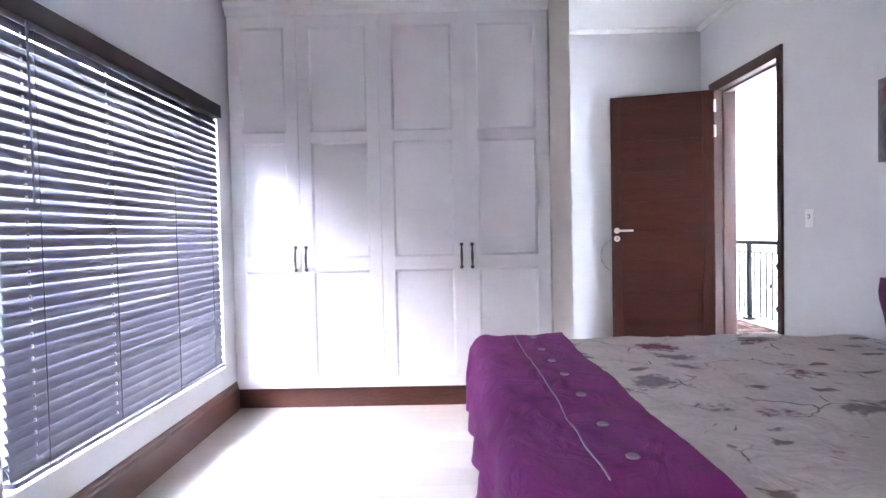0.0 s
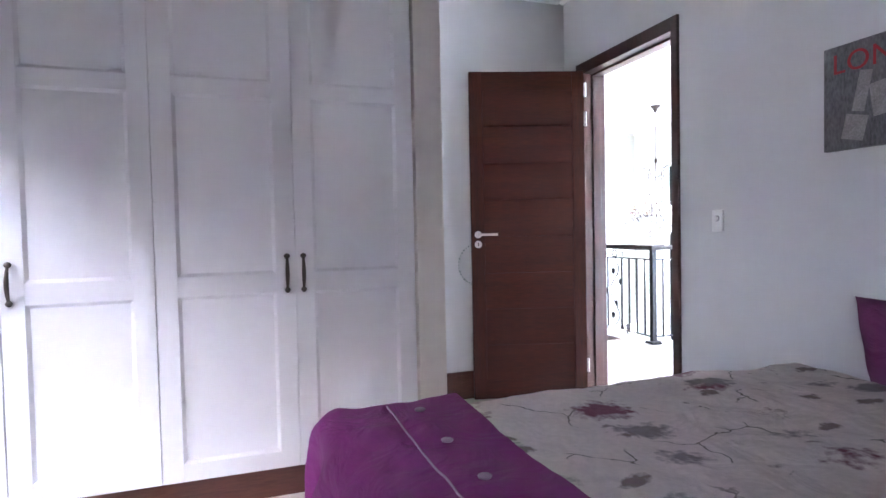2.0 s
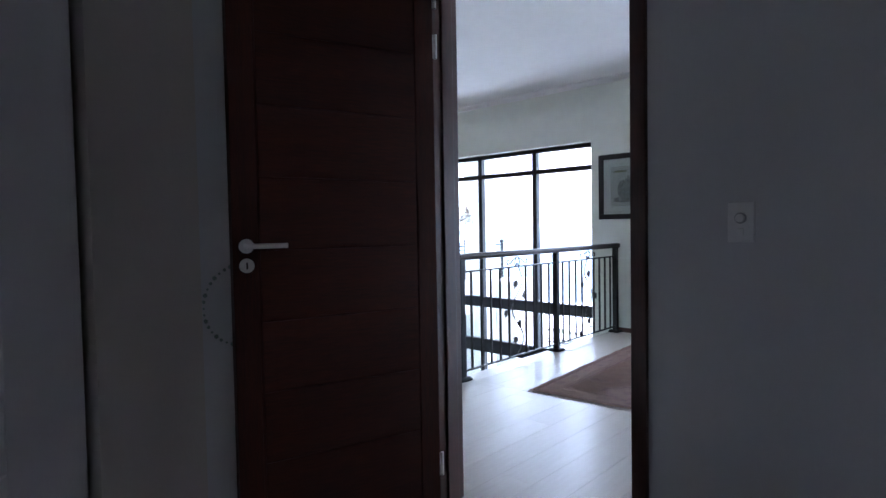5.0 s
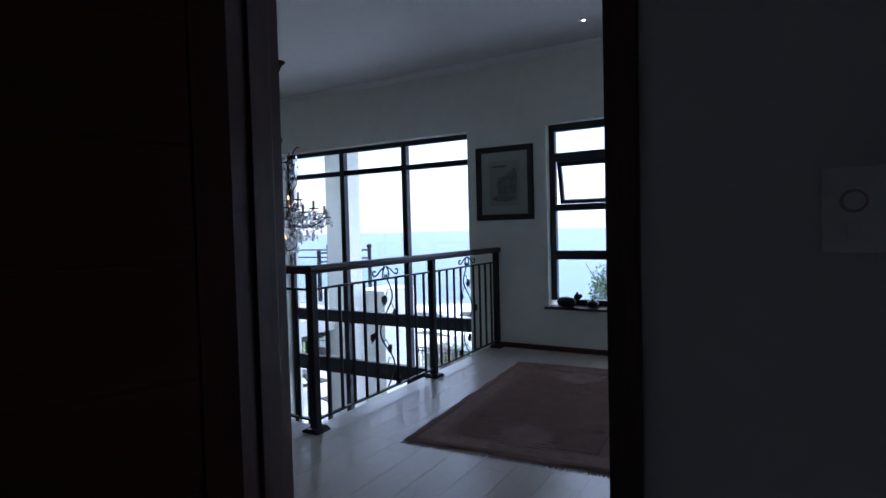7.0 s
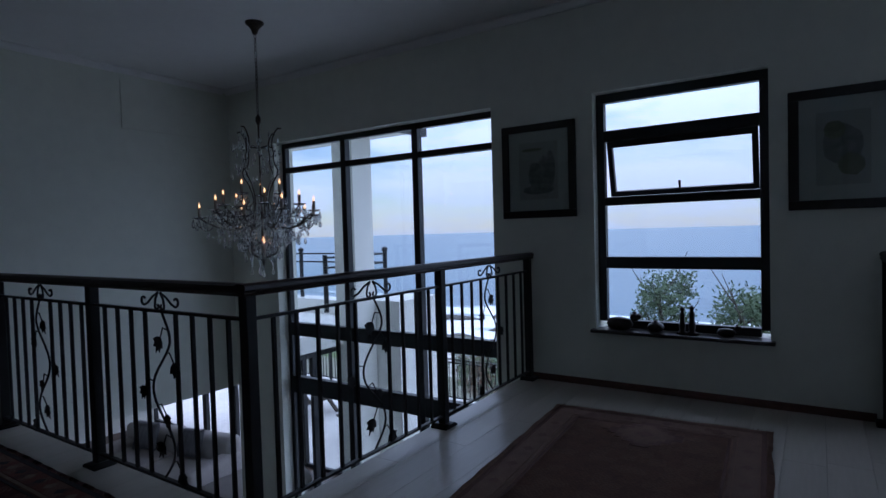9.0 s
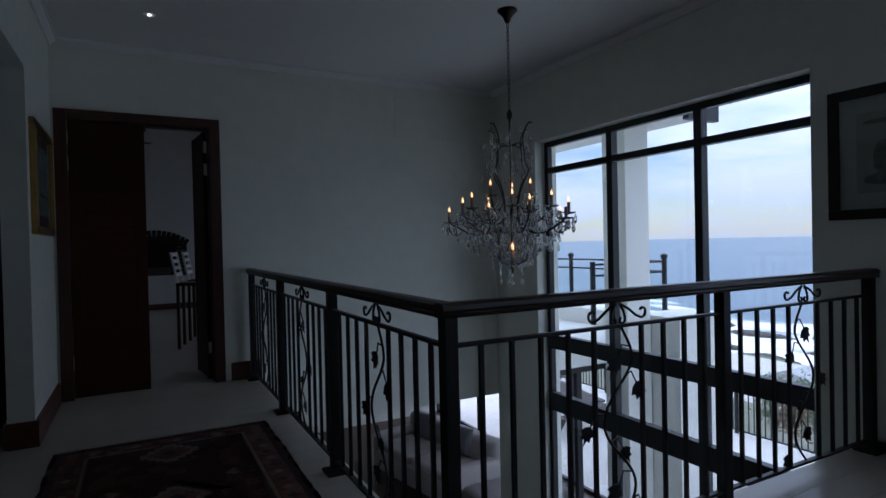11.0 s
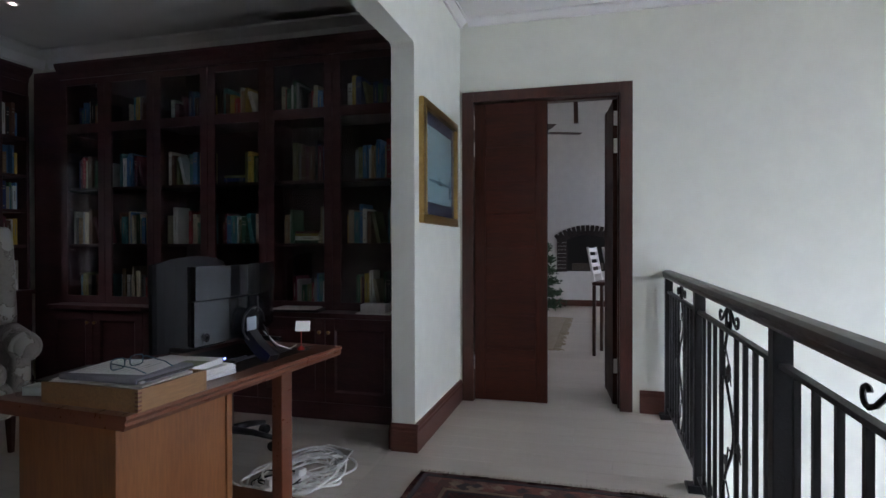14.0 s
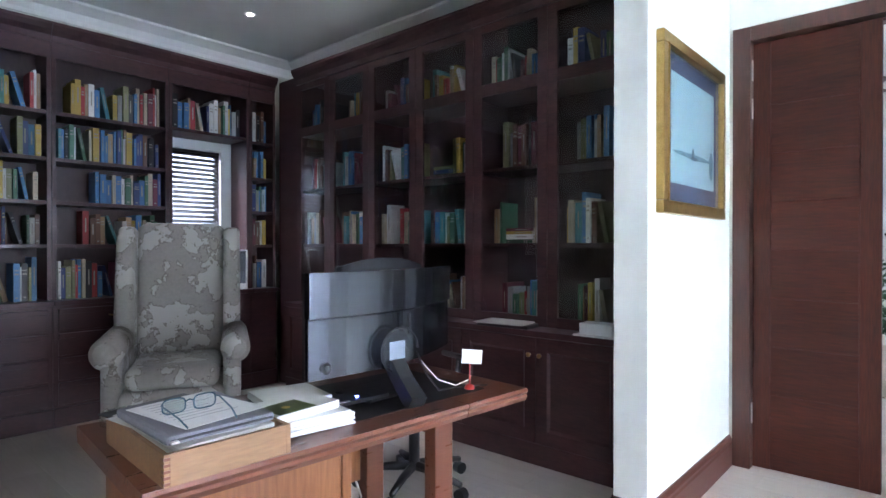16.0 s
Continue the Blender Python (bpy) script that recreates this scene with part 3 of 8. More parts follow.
WF = 4.165
wardrobe = thing("wardrobe", "tall white built-in wardrobe with four panelled doors", "wardrobe", (-0.12, 4.4, 0))
inv = Matrix.Translation((0.12, -4.4, 0))
part("carcass", box(bmesh.new(), WIN_X + 0.004, 1.022, WF + 0.024, 4.76, 0.139, 2.842), WHITEPAINT, wardrobe, at=inv)
part("plinth", box(bmesh.new(), WIN_X + 0.004, 1.022, WF + 0.03, 4.7, 0.0, 0.138, 0.003), SKIRT, wardrobe, "dark mahogany plinth", at=inv)
bm = bmesh.new()
prism(bm, [(WF + 0.02, 2.755), (WF - 0.005, 2.755), (WF - 0.012, 2.78), (WF - 0.04, 2.805), (WF - 0.05, 2.83), (WF - 0.05, 2.843), (WF + 0.02, 2.843)], "x", WIN_X + 0.003, 1.024)
part("cornice", bm, WHITEPAINT, wardrobe, at=inv)
edges = [WIN_X + 0.008, -0.730, -0.160, 0.432, 1.018]
for k in range(4):
    d = rail_door("door", wardrobe, WHITEPAINT, inv, edges[k] + 0.0025, edges[k + 1] - 0.0025, 0.145, 2.752, WF, WF + 0.022, [(0.225, 0.97), (1.06, 1.87), (1.94, 2.67)])
    pull_handle(d, edges[k + 1] - 0.037 if k % 2 == 0 else edges[k] + 0.037, 1.06, WF)

# wooden venetian blind
SLAT = mat("dark stained blind slat", (0.17, 0.172, 0.215), 0.22, second=(0.115, 0.118, 0.15), scale=3, grain_scale=(6, 0.6, 6), coat=0.3)
blind = thing("venetian_blind", "dark wooden venetian blind with tilted slats in the bedroom window", "blind", (WIN_X - 0.02, 3.03, 0.35))
inv = Matrix.Translation((-(WIN_X - 0.02), -3.03, -0.35))
part("headrail", box(bmesh.new(), WIN_X - 0.06, WIN_X + 0.035, 2.10, 3.965, 2.01, 2.095, 0.006), RAILWOOD, blind, "dark wooden pelmet", at=inv)
part("bottom_rail", box(bmesh.new(), WIN_X - 0.035, WIN_X + 0.02, 2.11, 3.955, 0.365, 0.388, 0.006), SLAT, blind, at=inv)
slat_bm = bmesh.new()
prism(slat_bm, [(-0.026 + 0.052 * k / 6, 0.0045 * math.sin(math.pi * k / 6)) for k in range(7)] + [(0.026 - 0.052 * k / 6, 0.0045 * math.sin(math.pi * k / 6) - 0.0028) for k in range(7)], "y", -0.922, 0.922)
slat_me = mesh_of("slat", slat_bm, SLAT)
n_slats = 36
for k in range(n_slats):
    z = 0.41 + (1.985 - 0.41) * k / (n_slats - 1)
    s = new("slat", slat_me)
    s.parent = blind
    s.matrix_basis = inv @ pose(WIN_X - 0.008, 3.033, z, 0, 69.5 - 4 * max(0.0, (k / n_slats - 0.62) / 0.38) + 1.8 * math.sin(k * 1.7), 0)
for y in (2.28, 2.75, 3.32, 3.79):
    bm = bmesh.new()
    for dx in (-0.036, 0.022):
        cyl(bm, (WIN_X + dx, y, 0.38), (WIN_X + dx, y, 2.0), 0.0016, seg=6)
    part("ladder_cord", bm, BLACKP, blind, at=inv)
# Pale pegs stand in for bright spots of daylight through the cord holes.
for y in (2.235, 2.74):
    bm = bmesh.new()
    for k in range(n_slats - 1):
        z = 0.4325 + 0.045 * k
        cyl(bm, (WIN_X + 0.004, y, z - 0.006), (WIN_X + 0.004, y, z + 0.006), 0.004, seg=6)
    tagged(part("lift_cord", bm, PLASTIC, blind, at=inv), "pale bits standing for daylight through the slats' cord holes", kind="stuff")
part("tilt_wand", cyl(bmesh.new(), (WIN_X + 0.045, 2.22, 1.35), (WIN_X + 0.04, 2.22, 2.0), 0.005, seg=8), SLAT, blind, at=inv)

# open bedroom door
door = structure("door_1", box(bmesh.new(), -0.832, 0, -0.022, 0.022, 0.012, 2.375, 0.002), MAHOGANY_H, "open dark mahogany door with horizontal grooves", "door")
door.matrix_basis = pose(2.555, 5.015, 0, 0, 0, -16.2)
for k in range(8):
    z0, z1 = 0.15 + k * 0.262, 0.15 + (k + 1) * 0.262 - 0.007
    part("panel", box(bmesh.new(), -0.735, -0.095, -0.026, 0.026, z0, z1, 0.0015), MAHOGANY_H, door)
for x in (-0.832, -0.088):
    part("stile", box(bmesh.new(), x, x + 0.088, -0.0275, 0.0275, 0.012, 2.375, 0.002), MAHOGANY_V, door)
bm = bmesh.new()
for s in (-1, 1):
    lathe_at = -0.0275 if s < 0 else 0.0275
    for z in (1.21, 1.14):
        cyl(bm, (-0.785, lathe_at, z), (-0.785, lathe_at + s * 0.009, z), 0.026, seg=20)
    tube(bm, [(-0.785, lathe_at + s * 0.006, 1.21), (-0.785, lathe_at + s * 0.045, 1.21), (-0.775, lathe_at + s * 0.052, 1.21), (-0.65, lathe_at + s * 0.052, 1.21)], 0.0095, 10)
part("handle", bm, CHROME, door, "brushed steel lever handle with round roses", smooth=False)
bm = bmesh.new()
box(bm, -0.788, -0.782, -0.0372, -0.0362, 1.128, 1.152)
part("keyhole", bm, BLACKP, door)
for z in (0.19, 1.98, 2.19):
    bm = bmesh.new()
    cyl(bm, (0.010, -0.030, z), (0.010, -0.030, z + 0.10), 0.007, seg=10)
    box(bm, -0.002, 0.0015, -0.028, 0.014, z, z + 0.10)
    part("hinge", bm, CHROME, door, "bright steel hinge")

# light switch
sw = thing("light_switch", "white plastic light switch on the bedroom wall", "switch", (BED_X, 3.80, 1.265))
part("plate", box(bmesh.new(), -0.009, 0.0, -0.036, 0.036, -0.058, 0.058, 0.003), PLASTIC, sw)
part("rocker", box(bmesh.new(), -0.012, -0.008, -0.008, 0.008, -0.04, -0.018, 0.002), PLASTIC, sw)
ring = part("dial", cyl(bmesh.new(), (-0.013, 0, 0.012), (-0.008, 0, 0.012), 0.016, seg=20), mat("grey dial ring", (0.42, 0.42, 0.43), 0.5), sw, "grey round dimmer ring")
part("dial_cap", cyl(bmesh.new(), (-0.022, 0, 0.012), (-0.0131, 0, 0.012), 0.012, seg=20), PLASTIC, ring)

# poster
PRINT = mat("grey city photograph", (0.20, 0.20, 0.21), 0.5, second=(0.05, 0.05, 0.055), scale=5, grain_scale=(1, 2.5, 1), bump=0.05)
RED = mat("red print", (0.42, 0.02, 0.03), 0.5, vary=0.1, scale=20)
PALE = mat("pale grey print", (0.33, 0.32, 0.31), 0.5, vary=0.2, scale=14)
poster = thing("canvas_print", "grey city photograph canvas with red lettering on the wall", "picture", (BED_X, 2.895, 1.755))
part("canvas", box(bmesh.new(), -0.030, 0.0, -0.30, 0.30, -0.215, 0.215, 0.003), PRINT, poster)
font = bpy.data.curves.new("lettering", "FONT")
font.body, font.size, font.extrude, font.align_x = "LONDON", 0.115, 0.0008, "CENTER"
font.space_character = 1.05
letters = new("lettering", font)
font.materials.append(RED)
letters.parent = poster
letters.matrix_basis = pose(-0.0315, 0, 0.10, 90, 0, -90)
letters["label"] = "red capital letters"
for y, z, w, h, a in ((0.14, 0.01, 0.05, 0.16, 12), (0.05, -0.03, 0.11, 0.13, -8), (0.17, -0.13, 0.09, 0.10, 14), (-0.08, -0.05, 0.12, 0.10, 5), (-0.2, -0.1, 0.1, 0.14, -4)):
    part("print_patch", box(bmesh.new(), -0.0012, 0.0, -w / 2, w / 2, -h / 2, h / 2), PALE, poster, at=pose(-0.0305, y, z, a, 0, 0))


# bed
def drape(x0, x1, y0, y1, top, hang, name, material, thick=0.0, res=0.045, wave=0.012, seed=0, sides=("x0", "y0", "y1"), radius=0.09, puff=0.0):
    """A soft cover over a bed: flat on top, rounded at the edges, hanging in folds."""
    def fold(s):
        if s <= 0:
            return 0.0, 0.0
        q = radius * math.pi / 2
        if s < q:
            return radius * math.sin(s / radius), radius * (1 - math.cos(s / radius))
        return radius + 0.03 * (s - q), radius + (s - q)
    ex0, ex1 = hang if "x0" in sides else 0, hang if "x1" in sides else 0
    ey0, ey1 = hang if "y0" in sides else 0, hang if "y1" in sides else 0
    nx, ny = int((x1 - x0 + ex0 + ex1) / res), int((y1 - y0 + ey0 + ey1) / res)
    bm = bmesh.new()
    uv = bm.loops.layers.uv.new("cloth")
    g, flat = [], {}
    for i in range(nx + 1):
        row = []
        for j in range(ny + 1):
            u, v = x0 - ex0 + (x1 - x0 + ex0 + ex1) * i / nx, y0 - ey0 + (y1 - y0 + ey0 + ey1) * j / ny
            su, sv = max(x0 - u, u - x1, 0), max(y0 - v, v - y1, 0)
            if su > 0 and sv > 0:
                k = max(su, sv) / math.hypot(su, sv)
                su, sv = su * (0.35 + 0.65 * k), sv * (0.35 + 0.65 * k)
            ox, dx = fold(su)
            oy, dy = fold(sv)
            down = min(dx + dy, hang * 0.97)
            p = noise.noise((u * 2.3 + seed, v * 2.3, seed)) * 1.0 + noise.noise((u * 6 + seed, v * 5, 2.0)) * 0.45 + noise.noise((u * 13, v * 11 + seed, 5)) * 0.42
            rip = wave * p + puff * (1 - min(1, down / 0.2)) * (0.5 + 0.5 * noise.noise((u * 1.7, v * 1.7, seed + 9)))
            hangwave = min(1, down / 0.25) * 0.028 * math.sin((u + v) * 17 + 2.0 * noise.noise((u * 3, v * 3, seed)))
            px = (x0 - ox - hangwave * (dx > 0.02) if u < x0 else x1 + ox if u > x1 else u)
            py = (y0 - oy - hangwave * (dy > 0.02) if v < y0 else y1 + oy + hangwave * (dy > 0.02) if v > y1 else v)
            vert = bm.verts.new((px, py, top - down + rip))
            flat[vert] = (u, v)
            row.append(vert)
        g.append(row)
    for i in range(nx):
        for j in range(ny):
            f = bm.faces.new((g[i][j], g[i + 1][j], g[i + 1][j + 1], g[i][j + 1]))
            for lp in f.loops:
                lp[uv].uv = flat[lp.vert]
    if thick:
        bmesh.ops.solidify(bm, geom=list(bm.faces), thickness=thick)
    return bm


def cloth_mat(name, base, flowers=False):
    """Woven cloth; with flowers it carries scattered purple and grey blooms on thin stems."""
    m = mat(name, base, 0.9, vary=0.05, scale=5, bump=0.3, bump_scale=220)
    n, l = m.node_tree.nodes, m.node_tree.links
    b = n["Principled BSDF"]
    b.inputs["Sheen Weight"].default_value = 0.06
    crease = n.new("ShaderNodeTexNoise")
    crease.inputs["Scale"].default_value, crease.inputs["Detail"].default_value, crease.inputs["Distortion"].default_value = 5.5, 3.0, 1.6
    place = n.new("ShaderNodeTexCoord")
    l.new(place.outputs["Object"], crease.inputs["Vector"])
    fold_bump = n.new("ShaderNodeBump")
    fold_bump.inputs["Strength"].default_value, fold_bump.inputs["Distance"].default_value = 0.55, 0.03
    l.new(crease.outputs["Fac"], fold_bump.inputs["Height"])
    weave = b.inputs["Normal"].links[0].from_node
    l.new(fold_bump.outputs["Normal"], weave.inputs["Normal"])
    if not flowers:
        return m
    ground = b.inputs["Base Color"].links[0].from_socket
    uvn = n.new("ShaderNodeUVMap")
    uvn.uv_map = "cloth"
    warp = n.new("ShaderNodeTexNoise")
    warp.inputs["Scale"].default_value, warp.inputs["Detail"].default_value = 9, 4
    l.new(uvn.outputs["UV"], warp.inputs["Vector"])
    wmix = n.new("ShaderNodeMix")
    wmix.data_type = "VECTOR"
    wmix.inputs["Factor"].default_value = 0.09
    l.new(uvn.outputs["UV"], wmix.inputs["A"])
    l.new(warp.outputs["Color"], wmix.inputs["B"])
    col = ground
    for scale, lo, hi, c1, c2, keep in ((2.7, 0.15, 0.22, (0.19, 0.03, 0.07), (0.42, 0.17, 0.22), 0.75), (3.1, 0.12, 0.19, (0.26, 0.22, 0.23), (0.46, 0.41, 0.41), 0.85), (5.6, 0.08, 0.13, (0.36, 0.22, 0.24), (0.32, 0.31, 0.24), 0.7)):
        mp = n.new("ShaderNodeMapping")
        mp.inputs["Scale"].default_value = (1.0, 1.5, 1)
        mp.inputs["Location"].default_value = (scale * 0.37, scale * 0.11, 0)
        l.new(wmix.outputs["Result"], mp.inputs["Vector"])
        v = n.new("ShaderNodeTexVoronoi")
        v.inputs["Scale"].default_value = scale
        v.inputs["Randomness"].default_value = 0.9
        l.new(mp.outputs["Vector"], v.inputs["Vector"])
        pet = n.new("ShaderNodeTexNoise")
        pet.inputs["Scale"].default_value, pet.inputs["Detail"].default_value = 34, 3
        l.new(uvn.outputs["UV"], pet.inputs["Vector"])
        mm = n.new("ShaderNodeMath")
        mm.operation = "MULTIPLY_ADD"
        mm.inputs[1].default_value = 0.34
        l.new(pet.outputs["Fac"], mm.inputs[0])
        l.new(v.outputs["Distance"], mm.inputs[2])
        edge = n.new("ShaderNodeMapRange")
        edge.inputs["From Min"].default_value, edge.inputs["From Max"].default_value = hi + 0.285, lo + 0.245
        l.new(mm.outputs[0], edge.inputs["Value"])
        sep = n.new("ShaderNodeSeparateColor")
        l.new(v.outputs["Color"], sep.inputs["Color"])
        gate = n.new("ShaderNodeMath")
        gate.operation = "LESS_THAN"
        gate.inputs[1].default_value = keep
        l.new(sep.outputs["Red"], gate.inputs[0])
        fac = n.new("ShaderNodeMath")
        fac.operation = "MULTIPLY"
        l.new(edge.outputs["Result"], fac.inputs[0])
        l.new(gate.outputs[0], fac.inputs[1])
        tone = n.new("ShaderNodeMix")
        tone.data_type = "RGBA"
        tone.inputs["A"].default_value, tone.inputs["B"].default_value = (*c1, 1), (*c2, 1)
        l.new(pet.outputs["Fac"], tone.inputs["Factor"])
        mx = n.new("ShaderNodeMix")
        mx.data_type = "RGBA"
        l.new(fac.outputs[0], mx.inputs["Factor"])
        l.new(col, mx.inputs["A"])
        l.new(tone.outputs["Result"], mx.inputs["B"])
        col = mx.outputs["Result"]
    stem = n.new("ShaderNodeTexVoronoi")
    stem.feature = "DISTANCE_TO_EDGE"
    stem.inputs["Scale"].default_value = 3.3
    l.new(wmix.outputs["Result"], stem.inputs["Vector"])
    line = n.new("ShaderNodeMapRange")
    line.inputs["From Min"].default_value, line.inputs["From Max"].default_value = 0.010, 0.004
    l.new(stem.outputs["Distance"], line.inputs["Value"])
    cut = n.new("ShaderNodeTexNoise")
    cut.inputs["Scale"].default_value = 4.6
    l.new(uvn.outputs["UV"], cut.inputs["Vector"])
    cut2 = n.new("ShaderNodeMapRange")
    cut2.inputs["From Min"].default_value, cut2.inputs["From Max"].default_value = 0.52, 0.58
    l.new(cut.outputs["Fac"], cut2.inputs["Value"])
    lf = n.new("ShaderNodeMath")
    lf.operation = "MULTIPLY"
    l.new(line.outputs["Result"], lf.inputs[0])
    l.new(cut2.outputs["Result"], lf.inputs[1])
    mx = n.new("ShaderNodeMix")
    mx.data_type = "RGBA"
    mx.inputs["B"].default_value = (0.30, 0.26, 0.23, 1)
    l.new(lf.outputs[0], mx.inputs["Factor"])
    l.new(col, mx.inputs["A"])
    l.new(mx.outputs["Result"], b.inputs["Base Color"])
    return m


FLORAL = cloth_mat("cream floral cotton", (0.91, 0.83, 0.80), flowers=True)
PURPLE = cloth_mat("purple cotton", (0.33, 0.036, 0.235))
PURPLE_D = cloth_mat("dark purple cotton", (0.17, 0.024, 0.11))
LILAC = cloth_mat("pale lilac thread", (0.42, 0.22, 0.38))
MATTRESS = mat("white mattress ticking", (0.6, 0.6, 0.6), 0.9)
BX0, BX1, BY0, BY1, BZ = 0.56, 2.52, 1.46, 3.29, 0.615
bed = thing("bed", "large made-up double bed with its head against the wall", "bed", (1.55, 2.4, 0))
inv = Matrix.Translation((-1.55, -2.4, 0))
part("base", box(bmesh.new(), BX0 + 0.02, BX1, BY0 + 0.02, BY1 - 0.02, 0.08, 0.32, 0.02), BLACKP, bed, at=inv)
part("mattress", box(bmesh.new(), BX0 + 0.01, BX1, BY0 + 0.01, BY1 - 0.01, 0.325, 0.575, 0.05), MATTRESS, bed, at=inv)
for x in (0.7, 2.4):
    for y in (1.6, 3.2):
        part("leg", cyl(bmesh.new(), (x, y, 0), (x, y, 0.08), 0.03), BLACKP, bed, at=inv)
solid("duvet", drape(BX0, BX1, BY0, BY1, BZ, 0.40, "duvet", FLORAL, 0.012, res=0.035, wave=0.021, puff=0.016), FLORAL, "cream floral duvet spread over the bed", "duvet", smooth=True)
throw = solid("bed_throw", drape(BX0 - 0.05, 0.92, BY0 - 0.05, BY1 + 0.03, BZ + 0.034, 0.47, "throw", PURPLE, 0.006, res=0.02, wave=0.016, seed=3), PURPLE, "purple quilted throw across the foot of the bed", "blanket", smooth=True)
pts = [(0.655 + 0.0015 * math.sin(k), BY0 + (BY1 - BY0) * k / 40, 0) for k in range(41)]
ptz = [(x, y, BZ + 0.037 + 0.016 * (noise.noise((x * 2.3 + 3, y * 2.3, 3)) + noise.noise((x * 6 + 3, y * 5, 2.0)) * 0.45 + noise.noise((x * 13, y * 11 + 3, 5)) * 0.42)) for x, y, _ in pts]
part("seam_piping", tube(bmesh.new(), ptz, 0.003), LILAC, throw, "pale stitched seam", smooth=True)
for k in range(7):
    x, y = 0.745, BY0 + 0.12 + k * 0.27
    z = BZ + 0.038 + 0.016 * (noise.noise((x * 2.3 + 3, y * 2.3, 3)) + noise.noise((x * 6 + 3, y * 5, 2.0)) * 0.45 + noise.noise((x * 13, y * 11 + 3, 5)) * 0.42)
    part("button", lathe(bmesh.new(), [(0.002, -0.003), (0.016, -0.002), (0.018, 0.002), (0.014, 0.005), (0.003, 0.004)], (x, y, z), 14), LILAC, throw, "pale fabric button", smooth=True)


def cushion(name, material, label, at, w=0.45, h=0.45, d=0.14):
    """A plump square cushion."""
    bm = bmesh.new()
    n = 14
    for side in (-1, 1):
        g = []
        for i in range(n + 1):
            row = []
            for j in range(n + 1):
                u, v = 2 * i / n - 1, 2 * j / n - 1
                fat = (max(0, 1 - u ** 4) * max(0, 1 - v ** 4)) ** 0.55
                pinch = 1 - 0.06 * (1 - abs(u)) * abs(v) - 0.06 * (1 - abs(v)) * abs(u)
                row.append(bm.verts.new((u * w / 2 * pinch, side * (d / 2 * fat + 0.004), v * h / 2 * pinch + h / 2)))
            g.append(row)
        for i in range(n):
            for j in range(n):
                bm.faces.new((g[i][j], g[i + 1][j], g[i + 1][j + 1], g[i][j + 1]))
    bmesh.ops.remove_doubles(bm, verts=bm.verts, dist=0.009)
    return solid(name, bm, material, label, "cushion", group="cushions on the bed", smooth=True, at=at)


cushion("cushion", PURPLE_D, "purple cushion leaning against the wall on the bed", pose(2.45, 2.70, 0.632, -14, 0, 90), 0.46, 0.34, 0.16)
cushion("cushion", PURPLE_D, "purple cushion leaning against the wall on the bed", pose(2.45, 2.02, 0.632, -14, 0, 90), 0.46, 0.34, 0.16)
WHITECLOTH = cloth_mat("white patterned cotton", (0.66, 0.60, 0.64), flowers=False)
c = cushion("cushion", WHITECLOTH, "small white and lilac patterned cushion on the bed", pose(2.30, 2.46, 0.645, -24, 0, 80), 0.36, 0.30, 0.12)
part("border", tube(bmesh.new(), [(-0.13, -0.055, 0.05), (0.13, -0.055, 0.05), (0.13, -0.055, 0.29), (-0.13, -0.055, 0.29), (-0.13, -0.055, 0.05)], 0.006), LILAC, c)
# bead wreath hung on the door's outer knob
bm = bmesh.new()
for k in range(40):
    a = 2 * math.pi * k / 40
    bmesh.ops.create_icosphere(bm, subdivisions=1, radius=0.005 + 0.002 * (k % 3), matrix=Matrix.Translation((0, 0.15 * math.cos(a), 0.15 * math.sin(a))))
solid("bead_wreath", bm, mat("pale green beads", (0.30, 0.38, 0.34), 0.5, vary=0.3, scale=30), "ring of pale green beads hanging behind the door", "wreath", at=pose(1.825, 5.305, 0.99, 0, 0, 90))


# ---- the landing ----
def leaf_bm(bm, m, size=0.05):
    """A pointed vine leaf of bent sheet iron."""
    out = [(0, 0), (0.28, 0.12), (0.5, 0.42), (0.30, 0.50), (0.34, 0.78), (0.10, 0.72), (0, 1.05), (-0.10, 0.72), (-0.34, 0.78), (-0.30, 0.50), (-0.5, 0.42), (-0.28, 0.12)]
    lo = [bm.verts.new(m @ Vector((u * size, -0.0012 + 0.10 * abs(u) * size, v * size))) for u, v in out]
    hi = [bm.verts.new(m @ Vector((u * size, 0.0025 + 0.10 * abs(u) * size, v * size))) for u, v in out]
    k = len(out)
    for i in range(k):
        bm.faces.new((lo[i], lo[(i + 1) % k], hi[(i + 1) % k], hi[i]))
    bm.faces.new(lo[::-1])
    bm.faces.new(hi)


def spiral(c, r0, r1, a0, a1, n=14):
    return [(c[0] + (r0 + (r1 - r0) * k / n) * math.cos(a0 + (a1 - a0) * k / n), 0, c[1] + (r0 + (r1 - r0) * k / n) * math.sin(a0 + (a1 - a0) * k / n)) for k in range(n + 1)]


